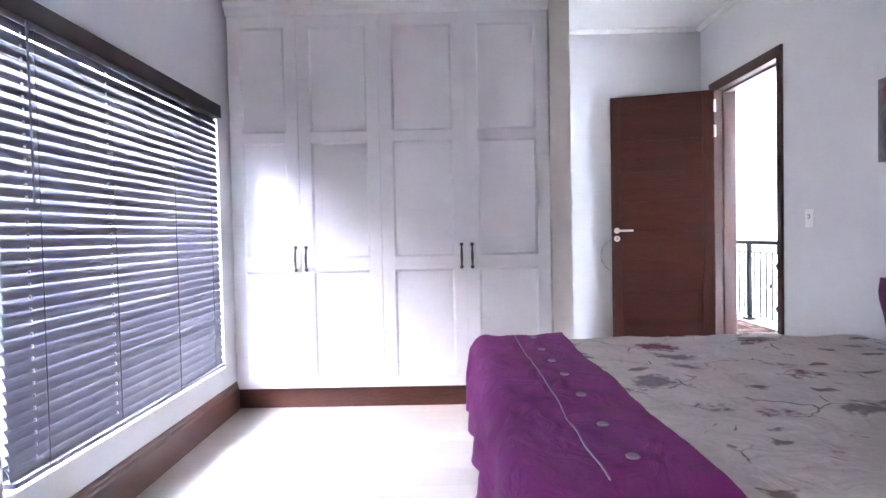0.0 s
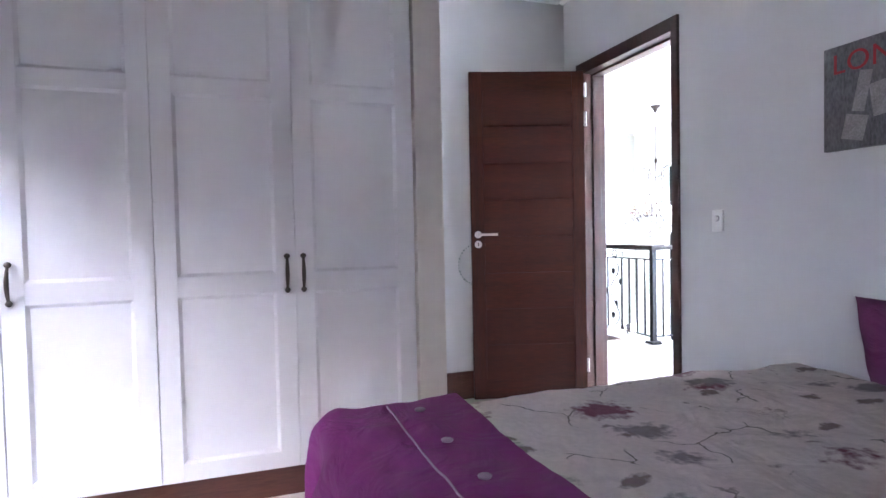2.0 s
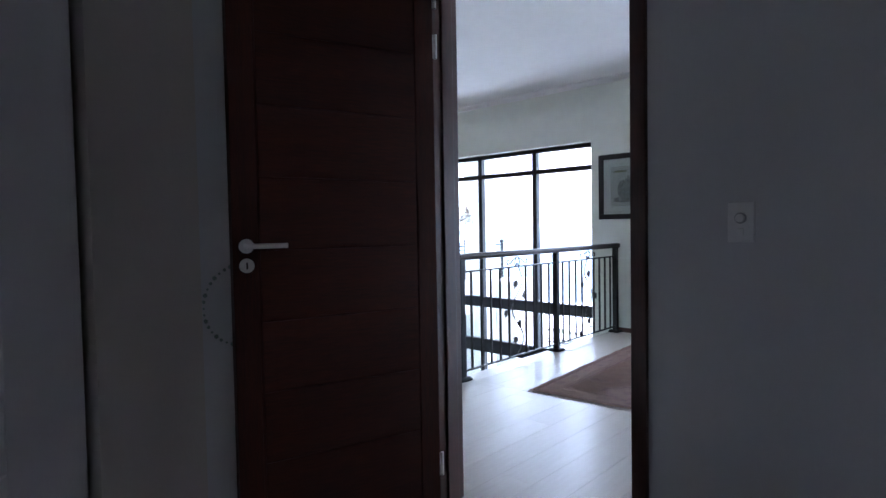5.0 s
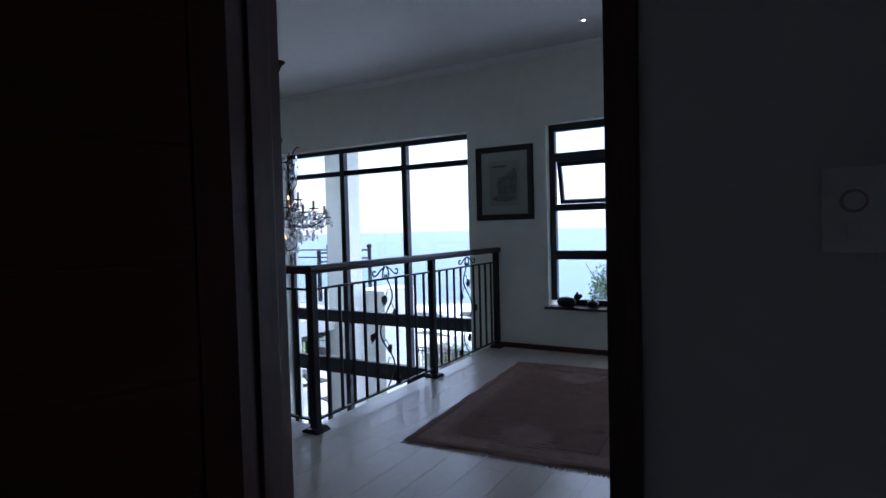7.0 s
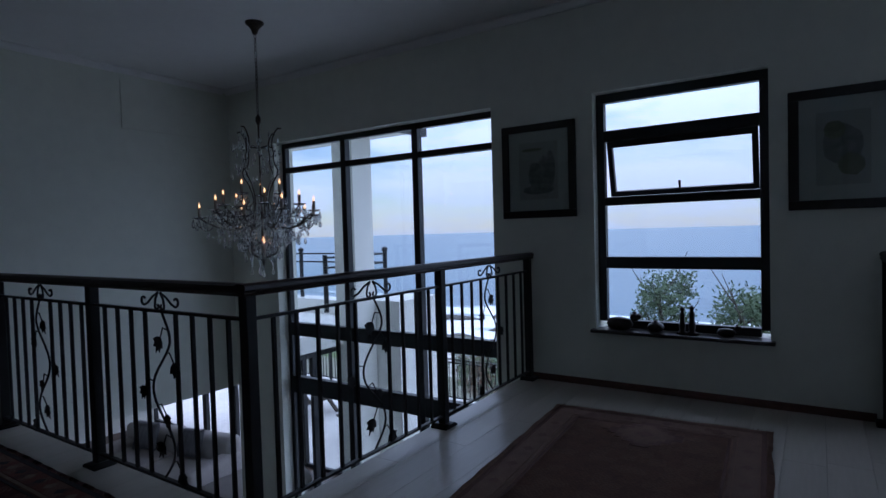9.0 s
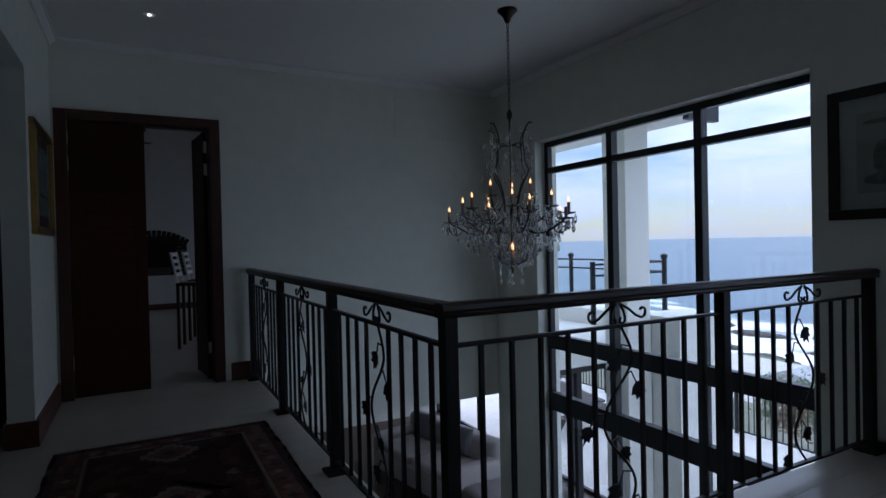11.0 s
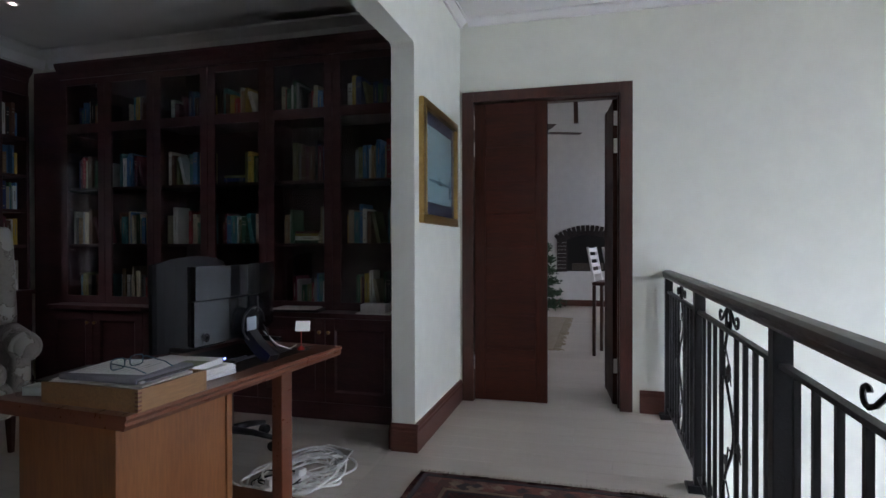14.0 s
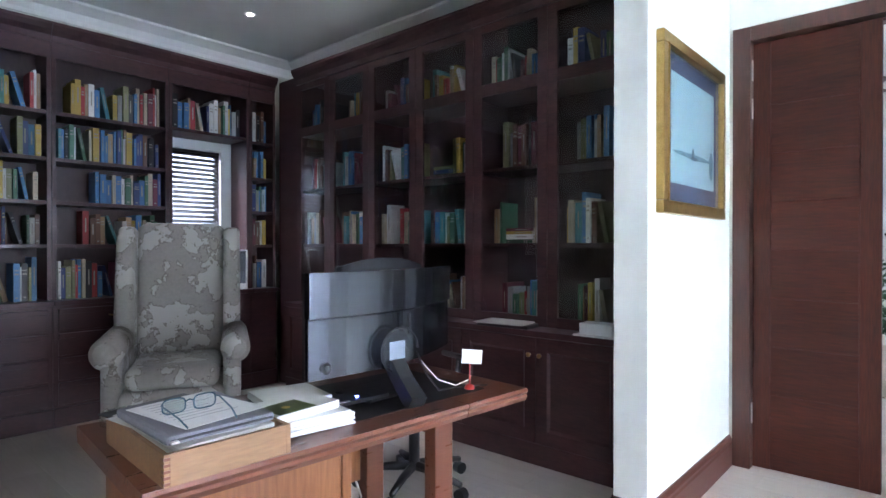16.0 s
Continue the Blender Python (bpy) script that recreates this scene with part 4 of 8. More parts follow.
def vine(parent, m, flip=1):
    """A wrought-iron vine with a double scroll on top, in the plane of the railing."""
    bm = bmesh.new()
    pts = [(flip * 0.085 * math.sin(k / 28 * math.pi * 2.9 + 0.4) * (0.5 + 0.5 * min(1, k / 5)), 0, 0.89 - 0.81 * k / 28) for k in range(29)]
    tube(bm, pts, 0.0062, 6)
    for k, s, ln in ((3, 1, 0.07), (7, -1, 0.06), (12, 1, 0.08), (16, -1, 0.07), (21, 1, 0.08), (25, -1, 0.06)):
        x, _, z = pts[k]
        e = (x - flip * s * ln, 0, z - 0.035)
        tube(bm, [(x, 0, z), (x - flip * s * ln * 0.6, 0.004, z + 0.012), e], 0.0035, 5)
        leaf_bm(bm, Matrix.Translation(e) @ Matrix.Rotation(math.pi + flip * s * 0.5, 4, "Y"), 0.075 if k % 2 == 0 else 0.09)
    ob = part("vine", bm, IRON, parent, "wrought-iron vine with leaves", at=m)
    bm = bmesh.new()
    for s in (-1, 1):
        outer = [(s * 0.012, 0, 0.985), (s * 0.06, 0, 0.962), (s * 0.105, 0, 0.930)] + [(s * (0.138 + 0.027 * math.cos(a) * (1 - i / 26)), 0, 0.945 + 0.027 * math.sin(a) * (1 - i / 26)) for i, a in ((i, -2.4 + i * 0.36) for i in range(15))]
        tube(bm, outer, 0.0058, 6)
        inner = [(s * 0.010, 0, 0.985), (s * 0.032, 0, 0.955), (s * 0.040, 0, 0.925)] + [(s * (0.022 + 0.018 * math.cos(a) * (1 - i / 24)), 0, 0.918 + 0.018 * math.sin(a) * (1 - i / 24)) for i, a in ((i, 0.2 - i * 0.4) for i in range(12))]
        tube(bm, inner, 0.0058, 6)
    part("scroll", bm, IRON, ob, "double iron scroll")


baluster_me = mesh_of("baluster", box(bmesh.new(), -0.008, 0.008, -0.008, 0.008, 0.075, 0.888), IRON)


def railing(a, b, posts, first=True, last=True, label="dark iron railing with vine panels and timber handrail", ends=(0.0, 0.0)):
    """A straight run of railing from a to b (x, y); posts are distances along it."""
    a, b = Vector(a), Vector(b)
    ln = (b - a).length
    turn = math.degrees(math.atan2(b.y - a.y, b.x - a.x))
    r = thing("railing", label, "railing", pose(a.x, a.y, 0, 0, 0, turn), group="railings round the stairwells")
    bm = bmesh.new()
    pr = [(-0.030, 0.995), (0.030, 0.995), (0.034, 1.006), (0.029, 1.014), (0.036, 1.022), (0.034, 1.038), (0.020, 1.047), (-0.020, 1.047), (-0.034, 1.038), (-0.036, 1.022), (-0.029, 1.014), (-0.034, 1.006)]
    prism(bm, pr, "x", ends[0], ln + ends[1])
    part("handrail", bm, RAILWOOD, r, "dark stained moulded timber handrail")
    part("sub_rail", box(bmesh.new(), 0.0, ln, -0.013, 0.013, 0.888, 0.902, 0.002), IRON, r)
    part("bottom_rail", box(bmesh.new(), 0.0, ln, -0.013, 0.013, 0.062, 0.075, 0.002), IRON, r)
    for k, p in enumerate(posts):
        bm = bmesh.new()
        box(bm, p - 0.026, p + 0.026, -0.026, 0.026, 0.012, 0.995, 0.004)
        po = part("post", bm, IRON, r)
        bm = bmesh.new()
        prism(bm, [(p - 0.065, 0.0), (p + 0.065, 0.0), (p + 0.065, 0.010), (p + 0.035, 0.026), (p - 0.035, 0.026), (p - 0.065, 0.010)], "y", -0.06, 0.06)
        part("base_plate", bm, IRON, po)
    for k, (p, q) in enumerate(zip(posts, posts[1:])):
        n = max(5, round((q - p) / 0.128))
        mid = n // 2
        for i in range(1, n):
            if i == mid and n > 6:
                continue
            ob = new("baluster", baluster_me)
            ob.parent = r
            ob.matrix_basis = Matrix.Translation((p + (q - p) * i / n, 0, 0))
        if n > 6:
            vine(r, Matrix.Translation((p + (q - p) * mid / n, 0, 0)), 1 if k % 2 else -1)
    return r


railing((4.28, 6.39), (4.28, 10.26), [0.0, 1.33, 2.62, 3.84], ends=(0.034, 0.045))
railing((4.28, 6.39), (7.02, 6.39), [1.45, 2.74], ends=(-0.036, 0.055))
railing((4.28, 4.05), (7.02, 4.05), [0.0, 1.62, 2.74], ends=(-0.03, 0.055))
r2 = [o for o in bpy.data.objects if o.name.startswith("railing") and o.parent is None][1]
for i in range(1, 11):
    if i != 6:
        ob = new("baluster", baluster_me)
        ob.parent = r2
        ob.matrix_basis = Matrix.Translation((1.45 * i / 11, 0, 0))
vine(r2, Matrix.Translation((1.45 * 6 / 11, 0, 0)))

# chandelier
CRYSTAL = bpy.data.materials.new("cut crystal")
CRYSTAL.use_nodes = True
cb = CRYSTAL.node_tree.nodes["Principled BSDF"]
cb.inputs["Base Color"].default_value = (0.95, 0.96, 0.97, 1)
cb.inputs["Roughness"].default_value, cb.inputs["IOR"].default_value = 0.03, 1.5
cb.inputs["Transmission Weight"].default_value = 0.93
CHIRON = mat("aged bronze iron", (0.06, 0.045, 0.035), 0.45, metal=0.7, vary=0.3, scale=30, bump=0.2)
CANDLE = mat("ivory candle sleeve", (0.36, 0.31, 0.26), 0.6, vary=0.05, scale=20)
BULB = glow_mat("warm candle bulb", (1.0, 0.52, 0.22), 3.0)
CX, CY = 5.86, 8.24
chan = thing("chandelier", "crystal chandelier with candle bulbs on a bronze frame and chain", "chandelier", (CX, CY, TOP))
DZ = -TOP
part("canopy", lathe(bmesh.new(), [(0.01, -0.10), (0.022, -0.09), (0.03, -0.06), (0.055, -0.03), (0.075, -0.012), (0.075, -0.001)]), CHIRON, chan, smooth=True)
link = bmesh.new()
tube(link, [(0.010 * math.cos(a), 0, 0.020 * math.sin(a)) for a in [2 * math.pi * k / 12 for k in range(13)]], 0.0028, 5)
link_me = mesh_of("chain_link", link, CHIRON, True)
for k in range(20):
    o = new("chain_link", link_me)
    o.parent = chan
    o.matrix_basis = pose(0, 0, -0.115 - k * 0.033, 0, 0, 90 * (k % 2))
bm = bmesh.new()
lathe(bm, [(0.006, 1.0), (0.012, 1.05), (0.02, 1.07), (0.012, 1.11), (0.006, 1.4), (0.014, 1.46), (0.006, 1.5), (0.006, 1.9), (0.016, 1.93), (0.008, 1.97), (0.008, 2.16), (0.022, 2.19), (0.022, 2.22), (0.006, 2.25)], (0, 0, DZ), 14)
part("stem", bm, CHIRON, chan, smooth=True)
for k in range(4):
    a = 2 * math.pi * k / 4 + 0.25
    c, s = math.cos(a), math.sin(a)
    prof = [(0.215, 2.115), (0.185, 2.12), (0.155, 2.09), (0.13, 2.04), (0.125, 2.0), (0.125, 1.97)]
    tops = [(0.02, 1.975), (0.08, 1.985), (0.125, 1.965), (0.14, 1.92), (0.135, 1.87), (0.15, 1.82), (0.175, 1.78), (0.165, 1.74), (0.12, 1.68), (0.085, 1.60), (0.07, 1.52), (0.075, 1.42), (0.11, 1.33), (0.15, 1.28), (0.15, 1.23), (0.135, 1.19), (0.15, 1.14), (0.13, 1.10), (0.05, 1.07), (0.012, 1.07)]
    bm = bmesh.new()
    tube(bm, [(r * c, r * s, z + DZ) for r, z in prof], 0.007, 6)
    tube(bm, [(r * c, r * s, z + DZ) for r, z in tops], 0.006, 6)
    part("cage_rib", bm, CHIRON, chan, smooth=True)
drop = bmesh.new()
lathe(drop, [(0.0008, 0.0), (0.003, -0.006), (0.008, -0.024), (0.0105, -0.036), (0.007, -0.046), (0.0008, -0.052)], (0, 0, 0), 6)
drop_me = mesh_of("crystal_drop", drop, CRYSTAL)
bead = bmesh.new()
bmesh.ops.create_icosphere(bead, subdivisions=1, radius=0.0085)
bead_me = mesh_of("crystal_bead", bead, CRYSTAL)
flame = bmesh.new()
lathe(flame, [(0.006, 0.0), (0.012, 0.012), (0.0165, 0.028), (0.013, 0.045), (0.006, 0.062), (0.0015, 0.085)], (0, 0, 0), 10)
flame_me = mesh_of("bulb", flame, BULB, True)
rng = random.Random(11)
arms = [(0.475, 1.41, 1.33, 10, 0.0), (0.31, 1.51, 1.41, 5, 0.35), (0.17, 1.60, 1.48, 3, 0.9)]
for radius, zc, zr, n, a0 in arms:
    for k in range(n):
        a = a0 + 2 * math.pi * k / n
        c, s = math.cos(a), math.sin(a)
        rad = radius * (1 - 0.10 * (k % 2) * (n == 10))
        z1 = zc + 0.05 * (k % 2) * (n == 10)
        bm = bmesh.new()
        pts = []
        for q in range(13):
            u = q / 12
            pts.append((0.09 + (rad - 0.09) * u, zr + 0.02 - 0.05 * math.sin(u * math.pi * 1.15) + (z1 - 0.055 - zr) * u ** 2.2))
        tube(bm, [(r * c, r * s, z + DZ) for r, z in pts], 0.006, 6)
        tube(bm, [((rad - 0.05 - 0.05 * math.cos(t)) * c, (rad - 0.05 - 0.05 * math.cos(t)) * s, z1 - 0.06 - 0.05 * math.sin(t) + DZ) for t in [k2 * 0.45 for k2 in range(8)]], 0.004, 5)
        arm = part("arm", bm, CHIRON, chan, smooth=True)
        e = (rad * c, rad * s, pts[-1][1] + DZ)
        part("drip_pan", lathe(bmesh.new(), [(0.008, -0.008), (0.03, -0.004), (0.052, 0.004), (0.055, 0.010), (0.03, 0.004), (0.008, 0.004)], e, 14), CRYSTAL, arm, "glass drip pan", smooth=True)
        part("candle_sleeve", cyl(bmesh.new(), (e[0], e[1], e[2] + 0.004), (e[0], e[1], e[2] + 0.085), 0.0125, seg=12), CANDLE, arm, "ivory candle sleeve", smooth=True)
        if not (n == 10 and k % 5 == 3):
            o = new("bulb", flame_me)
            o.parent = arm
            o["label"] = "lit flame-shaped bulb"
            o.matrix_basis = Matrix.Translation((e[0], e[1], e[2] + 0.085)) @ Matrix.Scale(0.5, 4)
        for q in range(5):
            b2 = 2 * math.pi * q / 5 + k
            o = new("crystal_drop", drop_me)
            o.parent = arm
            o.matrix_basis = Matrix.Translation((e[0] + 0.05 * math.cos(b2), e[1] + 0.05 * math.sin(b2), e[2] - 0.002 - 0.022 * (q % 2))) @ Matrix.Diagonal((1.45, 1.45, 1.45, 1))
        for q in range(11):
            u = (q + 0.5) / 11
            o = new("crystal_bead", bead_me)
            o.parent = arm
            r = rad * (1 - u) + 0.17 * u
            o.matrix_basis = Matrix.Translation((r * c, r * s, e[2] - 0.05 - 0.085 * math.sin(u * math.pi) - 0.09 * u))
        for q in range(4 if n == 10 else 2):
            u = (q + 0.7) / 4.4
            r = rad * (1 - u) + 0.12 * u
            zz = e[2] - 0.055 - 0.07 * math.sin(u * math.pi) - 0.05 * u
            for w in range(2):
                o = new("crystal_bead", bead_me)
                o.parent = arm
                o.matrix_basis = Matrix.Translation((r * c, r * s, zz + 0.016 - 0.016 * w))
            o = new("crystal_drop", drop_me)
            o.parent = arm
            o.matrix_basis = Matrix.Translation((r * c, r * s, zz - 0.01)) @ Matrix.Scale(1.1, 4)
for k in range(380):
    a, band = rng.uniform(0, 6.283), rng.random()
    r, z = (rng.uniform(0.05, 0.15), rng.uniform(1.09, 1.24)) if band < 0.22 else (lambda q: (q, rng.uniform(1.15 + 0.3 * (q - 0.1), 1.48)))(rng.uniform(0.08, 0.36)) if band < 0.86 else (rng.uniform(0.10, 0.22), rng.uniform(1.75, 2.12))
    o = new("crystal_drop", drop_me)
    o.parent = chan
    o.matrix_basis = Matrix.Translation((r * math.cos(a), r * math.sin(a), z + DZ)) @ Matrix.Scale(rng.uniform(0.9, 1.55), 4)
o = new("bulb", flame_me)
o.parent = chan
o["label"] = "lit flame-shaped bulb"
o.matrix_basis = Matrix.Translation((-0.05, -0.07, 1.18 + DZ)) @ Matrix.Scale(0.72, 4)
part("candle_sleeve", cyl(bmesh.new(), (-0.05, -0.07, 1.07 + DZ), (-0.05, -0.07, 1.18 + DZ), 0.0125, seg=12), CANDLE, chan, "ivory candle sleeve", smooth=True)
for k in range(5):
    a = 2 * math.pi * k / 5
    r = 0.0 if k == 0 else 0.09
    for q in range(6):
        o = new("crystal_bead", bead_me)
        o.parent = chan
        o.matrix_basis = Matrix.Translation((r * math.cos(a), r * math.sin(a), 1.07 - 0.014 * q + DZ - (0.0 if k else 0.02)))
    o = new("crystal_drop", drop_me)
    o.parent = chan
    o.matrix_basis = Matrix.Translation((r * math.cos(a), r * math.sin(a), 0.985 + DZ - (0.0 if k else 0.02))) @ Matrix.Scale(1.25, 4)


# rugs
def rug(x0, x1, y0, y1, label, field, border, accent, dark):
    """A woven rug: a thick field with raised border bands, a row of diamond motifs and fringed ends."""
    cx, cy, w, h = (x0 + x1) / 2, (y0 + y1) / 2, (x1 - x0) / 2, (y1 - y0) / 2
    r = thing("rug", label, "rug", (cx, cy, 0))
    bm = bmesh.new()
    nx, ny = int(w * 2 / 0.05), int(h * 2 / 0.05)
    g = [[bm.verts.new((-w + 2 * w * i / nx + 0.012 * noise.noise((j * 0.4, i * 0.03, cx)), -h + 2 * h * j / ny + 0.012 * noise.noise((i * 0.4, j * 0.03, cy)), 0.0065 + 0.0015 * noise.noise((i * 0.3, j * 0.3, 1)))) for j in range(ny + 1)] for i in range(nx + 1)]
    for i in range(nx):
        for j in range(ny):
            bm.faces.new((g[i][j], g[i + 1][j], g[i + 1][j + 1], g[i][j + 1]))
    bmesh.ops.solidify(bm, geom=list(bm.faces), thickness=0.005)
    part("woven_field", bm, field, r, smooth=True)
    z = 0.0085
    for inset, wd, m in ((0.03, 0.025, dark), (0.06, 0.11, border), (0.175, 0.02, accent), (0.205, 0.015, dark)):
        bm = bmesh.new()
        a, b = w - inset, h - inset
        for bx in ((-a, a, b - wd, b), (-a, a, -b, -b + wd), (-a, -a + wd, -b + wd, b - wd), (a - wd, a, -b + wd, b - wd)):
            box(bm, *bx, z - 0.003, z)
        part("border_band", bm, m, r)
    def diamond(px, py, s, m, zz):
        bm = bmesh.new()
        stepped = []
        for q in range(4):
            for k in range(5):
                u, v = (s * (1 - k / 5), s * k / 5)
                for p in ((u, v), (u - s / 5, v)):
                    stepped.append({0: p, 1: (-p[1], p[0]), 2: (-p[0], -p[1]), 3: (p[1], -p[0])}[q])
        out = []
        for p in stepped:
            if not out or math.dist(p, out[-1]) > 1e-5:
                out.append(p)
        prism(bm, [(px + u, py + v) for u, v in out], "z", zz - 0.002, zz)
        part("motif", bm, m, r)
    step = 0.115
    for sgn in (-1, 1):
        for i in range(int(2 * (w - 0.2) / step)):
            diamond(-w + 0.22 + i * step, sgn * (h - 0.115), 0.036, (accent, dark)[i % 2], z + 0.0003)
        for i in range(int(2 * (h - 0.2) / step)):
            diamond(sgn * (w - 0.115), -h + 0.22 + i * step, 0.036, (accent, dark)[i % 2], z + 0.0003)
    along_y = h > w
    ln, wd = (h, w) if along_y else (w, h)
    k = max(2, round(ln / 0.42))
    for i in range(k):
        p = -ln + 0.35 + (2 * ln - 0.7) * i / (k - 1)
        q = (0, p) if along_y else (p, 0)
        diamond(*q, 0.26, dark, z + 0.0002)
        diamond(*q, 0.20, accent, z + 0.0006)
        diamond(*q, 0.14, border, z + 0.0010)
        diamond(*q, 0.06, dark, z + 0.0014)
        for s in (-1, 1):
            for d in (0.20, 0.33):
                t = (s * min(d + 0.1, wd - 0.28), p + 0.21) if along_y else (p + 0.21, s * min(d + 0.1, wd - 0.28))
                diamond(*t, 0.055, accent if d < 0.3 else dark, z + 0.0002)
    bm = bmesh.new()
    rg = random.Random(3)
    n = int(2 * wd / 0.012)
    for s in (-1, 1):
        for i in range(n):
            u = -wd + 2 * wd * i / n
            a, b = ln - 0.002, ln + 0.03 + rg.uniform(0, 0.015)
            uu = u + rg.uniform(-0.008, 0.008)
            pts = [(u, s * a, 0.005), (uu, s * b, 0.0025)] if along_y else [(s * a, u, 0.005), (s * b, uu, 0.0025)]
            tube(bm, pts, 0.002, 3)
    tagged(part("fringe", bm, accent, r), kind="stuff")
    return r


R1 = mat("rust wool", (0.31, 0.17, 0.115), 0.95, second=(0.17, 0.095, 0.07), scale=9, bump=0.7, bump_scale=300)
R2 = mat("faded brown wool", (0.24, 0.14, 0.10), 0.95, second=(0.13, 0.07, 0.05), scale=14, bump=0.7, bump_scale=300)
R3 = mat("oatmeal wool", (0.27, 0.19, 0.13), 0.95, second=(0.13, 0.08, 0.05), scale=16, bump=0.7, bump_scale=300)
R4 = mat("dark blue-brown wool", (0.045, 0.030, 0.032), 0.95, second=(0.025, 0.017, 0.02), scale=16, bump=0.7, bump_scale=300)
R7 = mat("brown worn wool", (0.18, 0.085, 0.062), 0.95, second=(0.10, 0.05, 0.042), scale=16, bump=0.7, bump_scale=300)
R5 = mat("deep red wool", (0.13, 0.032, 0.026), 0.95, second=(0.065, 0.018, 0.017), scale=10, bump=0.7, bump_scale=300)
R6 = mat("brick red wool", (0.16, 0.055, 0.040), 0.95, second=(0.08, 0.028, 0.02), scale=14, bump=0.7, bump_scale=300)


def woven(m, scale, colours, amount=0.8):
    """Weaves small stepped motifs in the given colours into a wool material."""
    n, l = m.node_tree.nodes, m.node_tree.links
    b = n["Principled BSDF"]
    ground = b.inputs["Base Color"].links[0].from_socket
    co = n.new("ShaderNodeTexCoord")
    v = n.new("ShaderNodeTexVoronoi")
    v.distance = "MANHATTAN"
    v.inputs["Scale"].default_value, v.inputs["Randomness"].default_value = scale, 0.35
    l.new(co.outputs["Object"], v.inputs["Vector"])
    rings = n.new("ShaderNodeMath")
    rings.operation, rings.inputs[1].default_value = "PINGPONG", 0.17
    l.new(v.outputs["Distance"], rings.inputs[0])
    band = n.new("ShaderNodeMapRange")
    band.inputs["From Min"].default_value, band.inputs["From Max"].default_value = 0.09, 0.12
    band.inputs["To Max"].default_value = amount
    l.new(rings.outputs[0], band.inputs["Value"])
    pick = n.new("ShaderNodeValToRGB")
    pick.color_ramp.interpolation = "CONSTANT"
    pick.color_ramp.elements[0].color = (*colours[0], 1)
    pick.color_ramp.elements[1].position, pick.color_ramp.elements[1].color = 0.4, (*colours[1], 1)
    third = pick.color_ramp.elements.new(0.72)
    third.color = (*colours[2], 1)
    sep = n.new("ShaderNodeSeparateColor")
    l.new(v.outputs["Color"], sep.inputs["Color"])
    l.new(sep.outputs["Green"], pick.inputs["Fac"])
    mx = n.new("ShaderNodeMix")
    mx.data_type = "RGBA"
    l.new(band.outputs["Result"], mx.inputs["Factor"])
    l.new(ground, mx.inputs["A"])
    l.new(pick.outputs["Color"], mx.inputs["B"])
    l.new(mx.outputs["Result"], b.inputs["Base Color"])


woven(R5, 11, ((0.03, 0.022, 0.026), (0.22, 0.13, 0.09), (0.045, 0.02, 0.02)))
woven(R6, 17, ((0.03, 0.024, 0.03), (0.24, 0.16, 0.11), (0.20, 0.05, 0.035)))
woven(R1, 13, ((0.16, 0.09, 0.07), (0.33, 0.22, 0.16), (0.21, 0.10, 0.07)), 0.45)
bridge_rug = rug(4.42, 6.52, 4.55, 5.86, "faded rust-brown woven rug on the bridge landing floor", R1, R2, R2, R7)
bridge_rug.matrix_basis = pose(5.47, 5.21, 0, 0, 0, 3.6)
rug(2.86, 4.12, 6.74, 8.86, "dark red patterned oriental rug along the landing floor", R5, R6, R3, R4)


# pictures
def picture(name, label, at, w, h, frame_m, mount_m, art_m, fw=0.055, depth=0.03, mount=0.09, blobs=()):
    """A framed picture whose back is against a wall; it faces local -y."""
    p = thing(name, label, "picture", at)
    for x0, x1, z0, z1 in ((-w / 2, w / 2, h / 2 - fw, h / 2), (-w / 2, w / 2, -h / 2, -h / 2 + fw), (-w / 2, -w / 2 + fw, -h / 2 + fw, h / 2 - fw), (w / 2 - fw, w / 2, -h / 2 + fw, h / 2 - fw)):
        bm = bmesh.new()
        box(bm, x0, x1, -depth, 0, z0, z1, 0.006)
        fr = part("frame", bm, frame_m, p)
    part("mount", box(bmesh.new(), -w / 2 + fw, w / 2 - fw, -0.012, -0.006, -h / 2 + fw, h / 2 - fw), mount_m, p)
    a, b = w / 2 - fw - mount, h / 2 - fw - mount
    art = part("print", box(bmesh.new(), -a, a, -0.0135, -0.0121, -b, b), art_m, p)
    for k, (u, v, ru, rv, m) in enumerate(blobs):
        bm = bmesh.new()
        n = 22
        out = [(u * a + ru * a * math.cos(2 * math.pi * i / n) * (1 + 0.25 * noise.noise((i * 0.9, k, 1))), v * b + rv * b * math.sin(2 * math.pi * i / n) * (1 + 0.3 * noise.noise((i * 0.8, k, 4)))) for i in range(n)]
        prism(bm, out, "y", -0.0142 - 0.0002 * k, -0.0136)
        part("drawn_patch", bm, m, art)
    g = part("glass", box(bmesh.new(), -w / 2 + fw, w / 2 - fw, -0.020, -0.018, -h / 2 + fw, h / 2 - fw), GLASS, p)
    g.visible_shadow = False
    return p


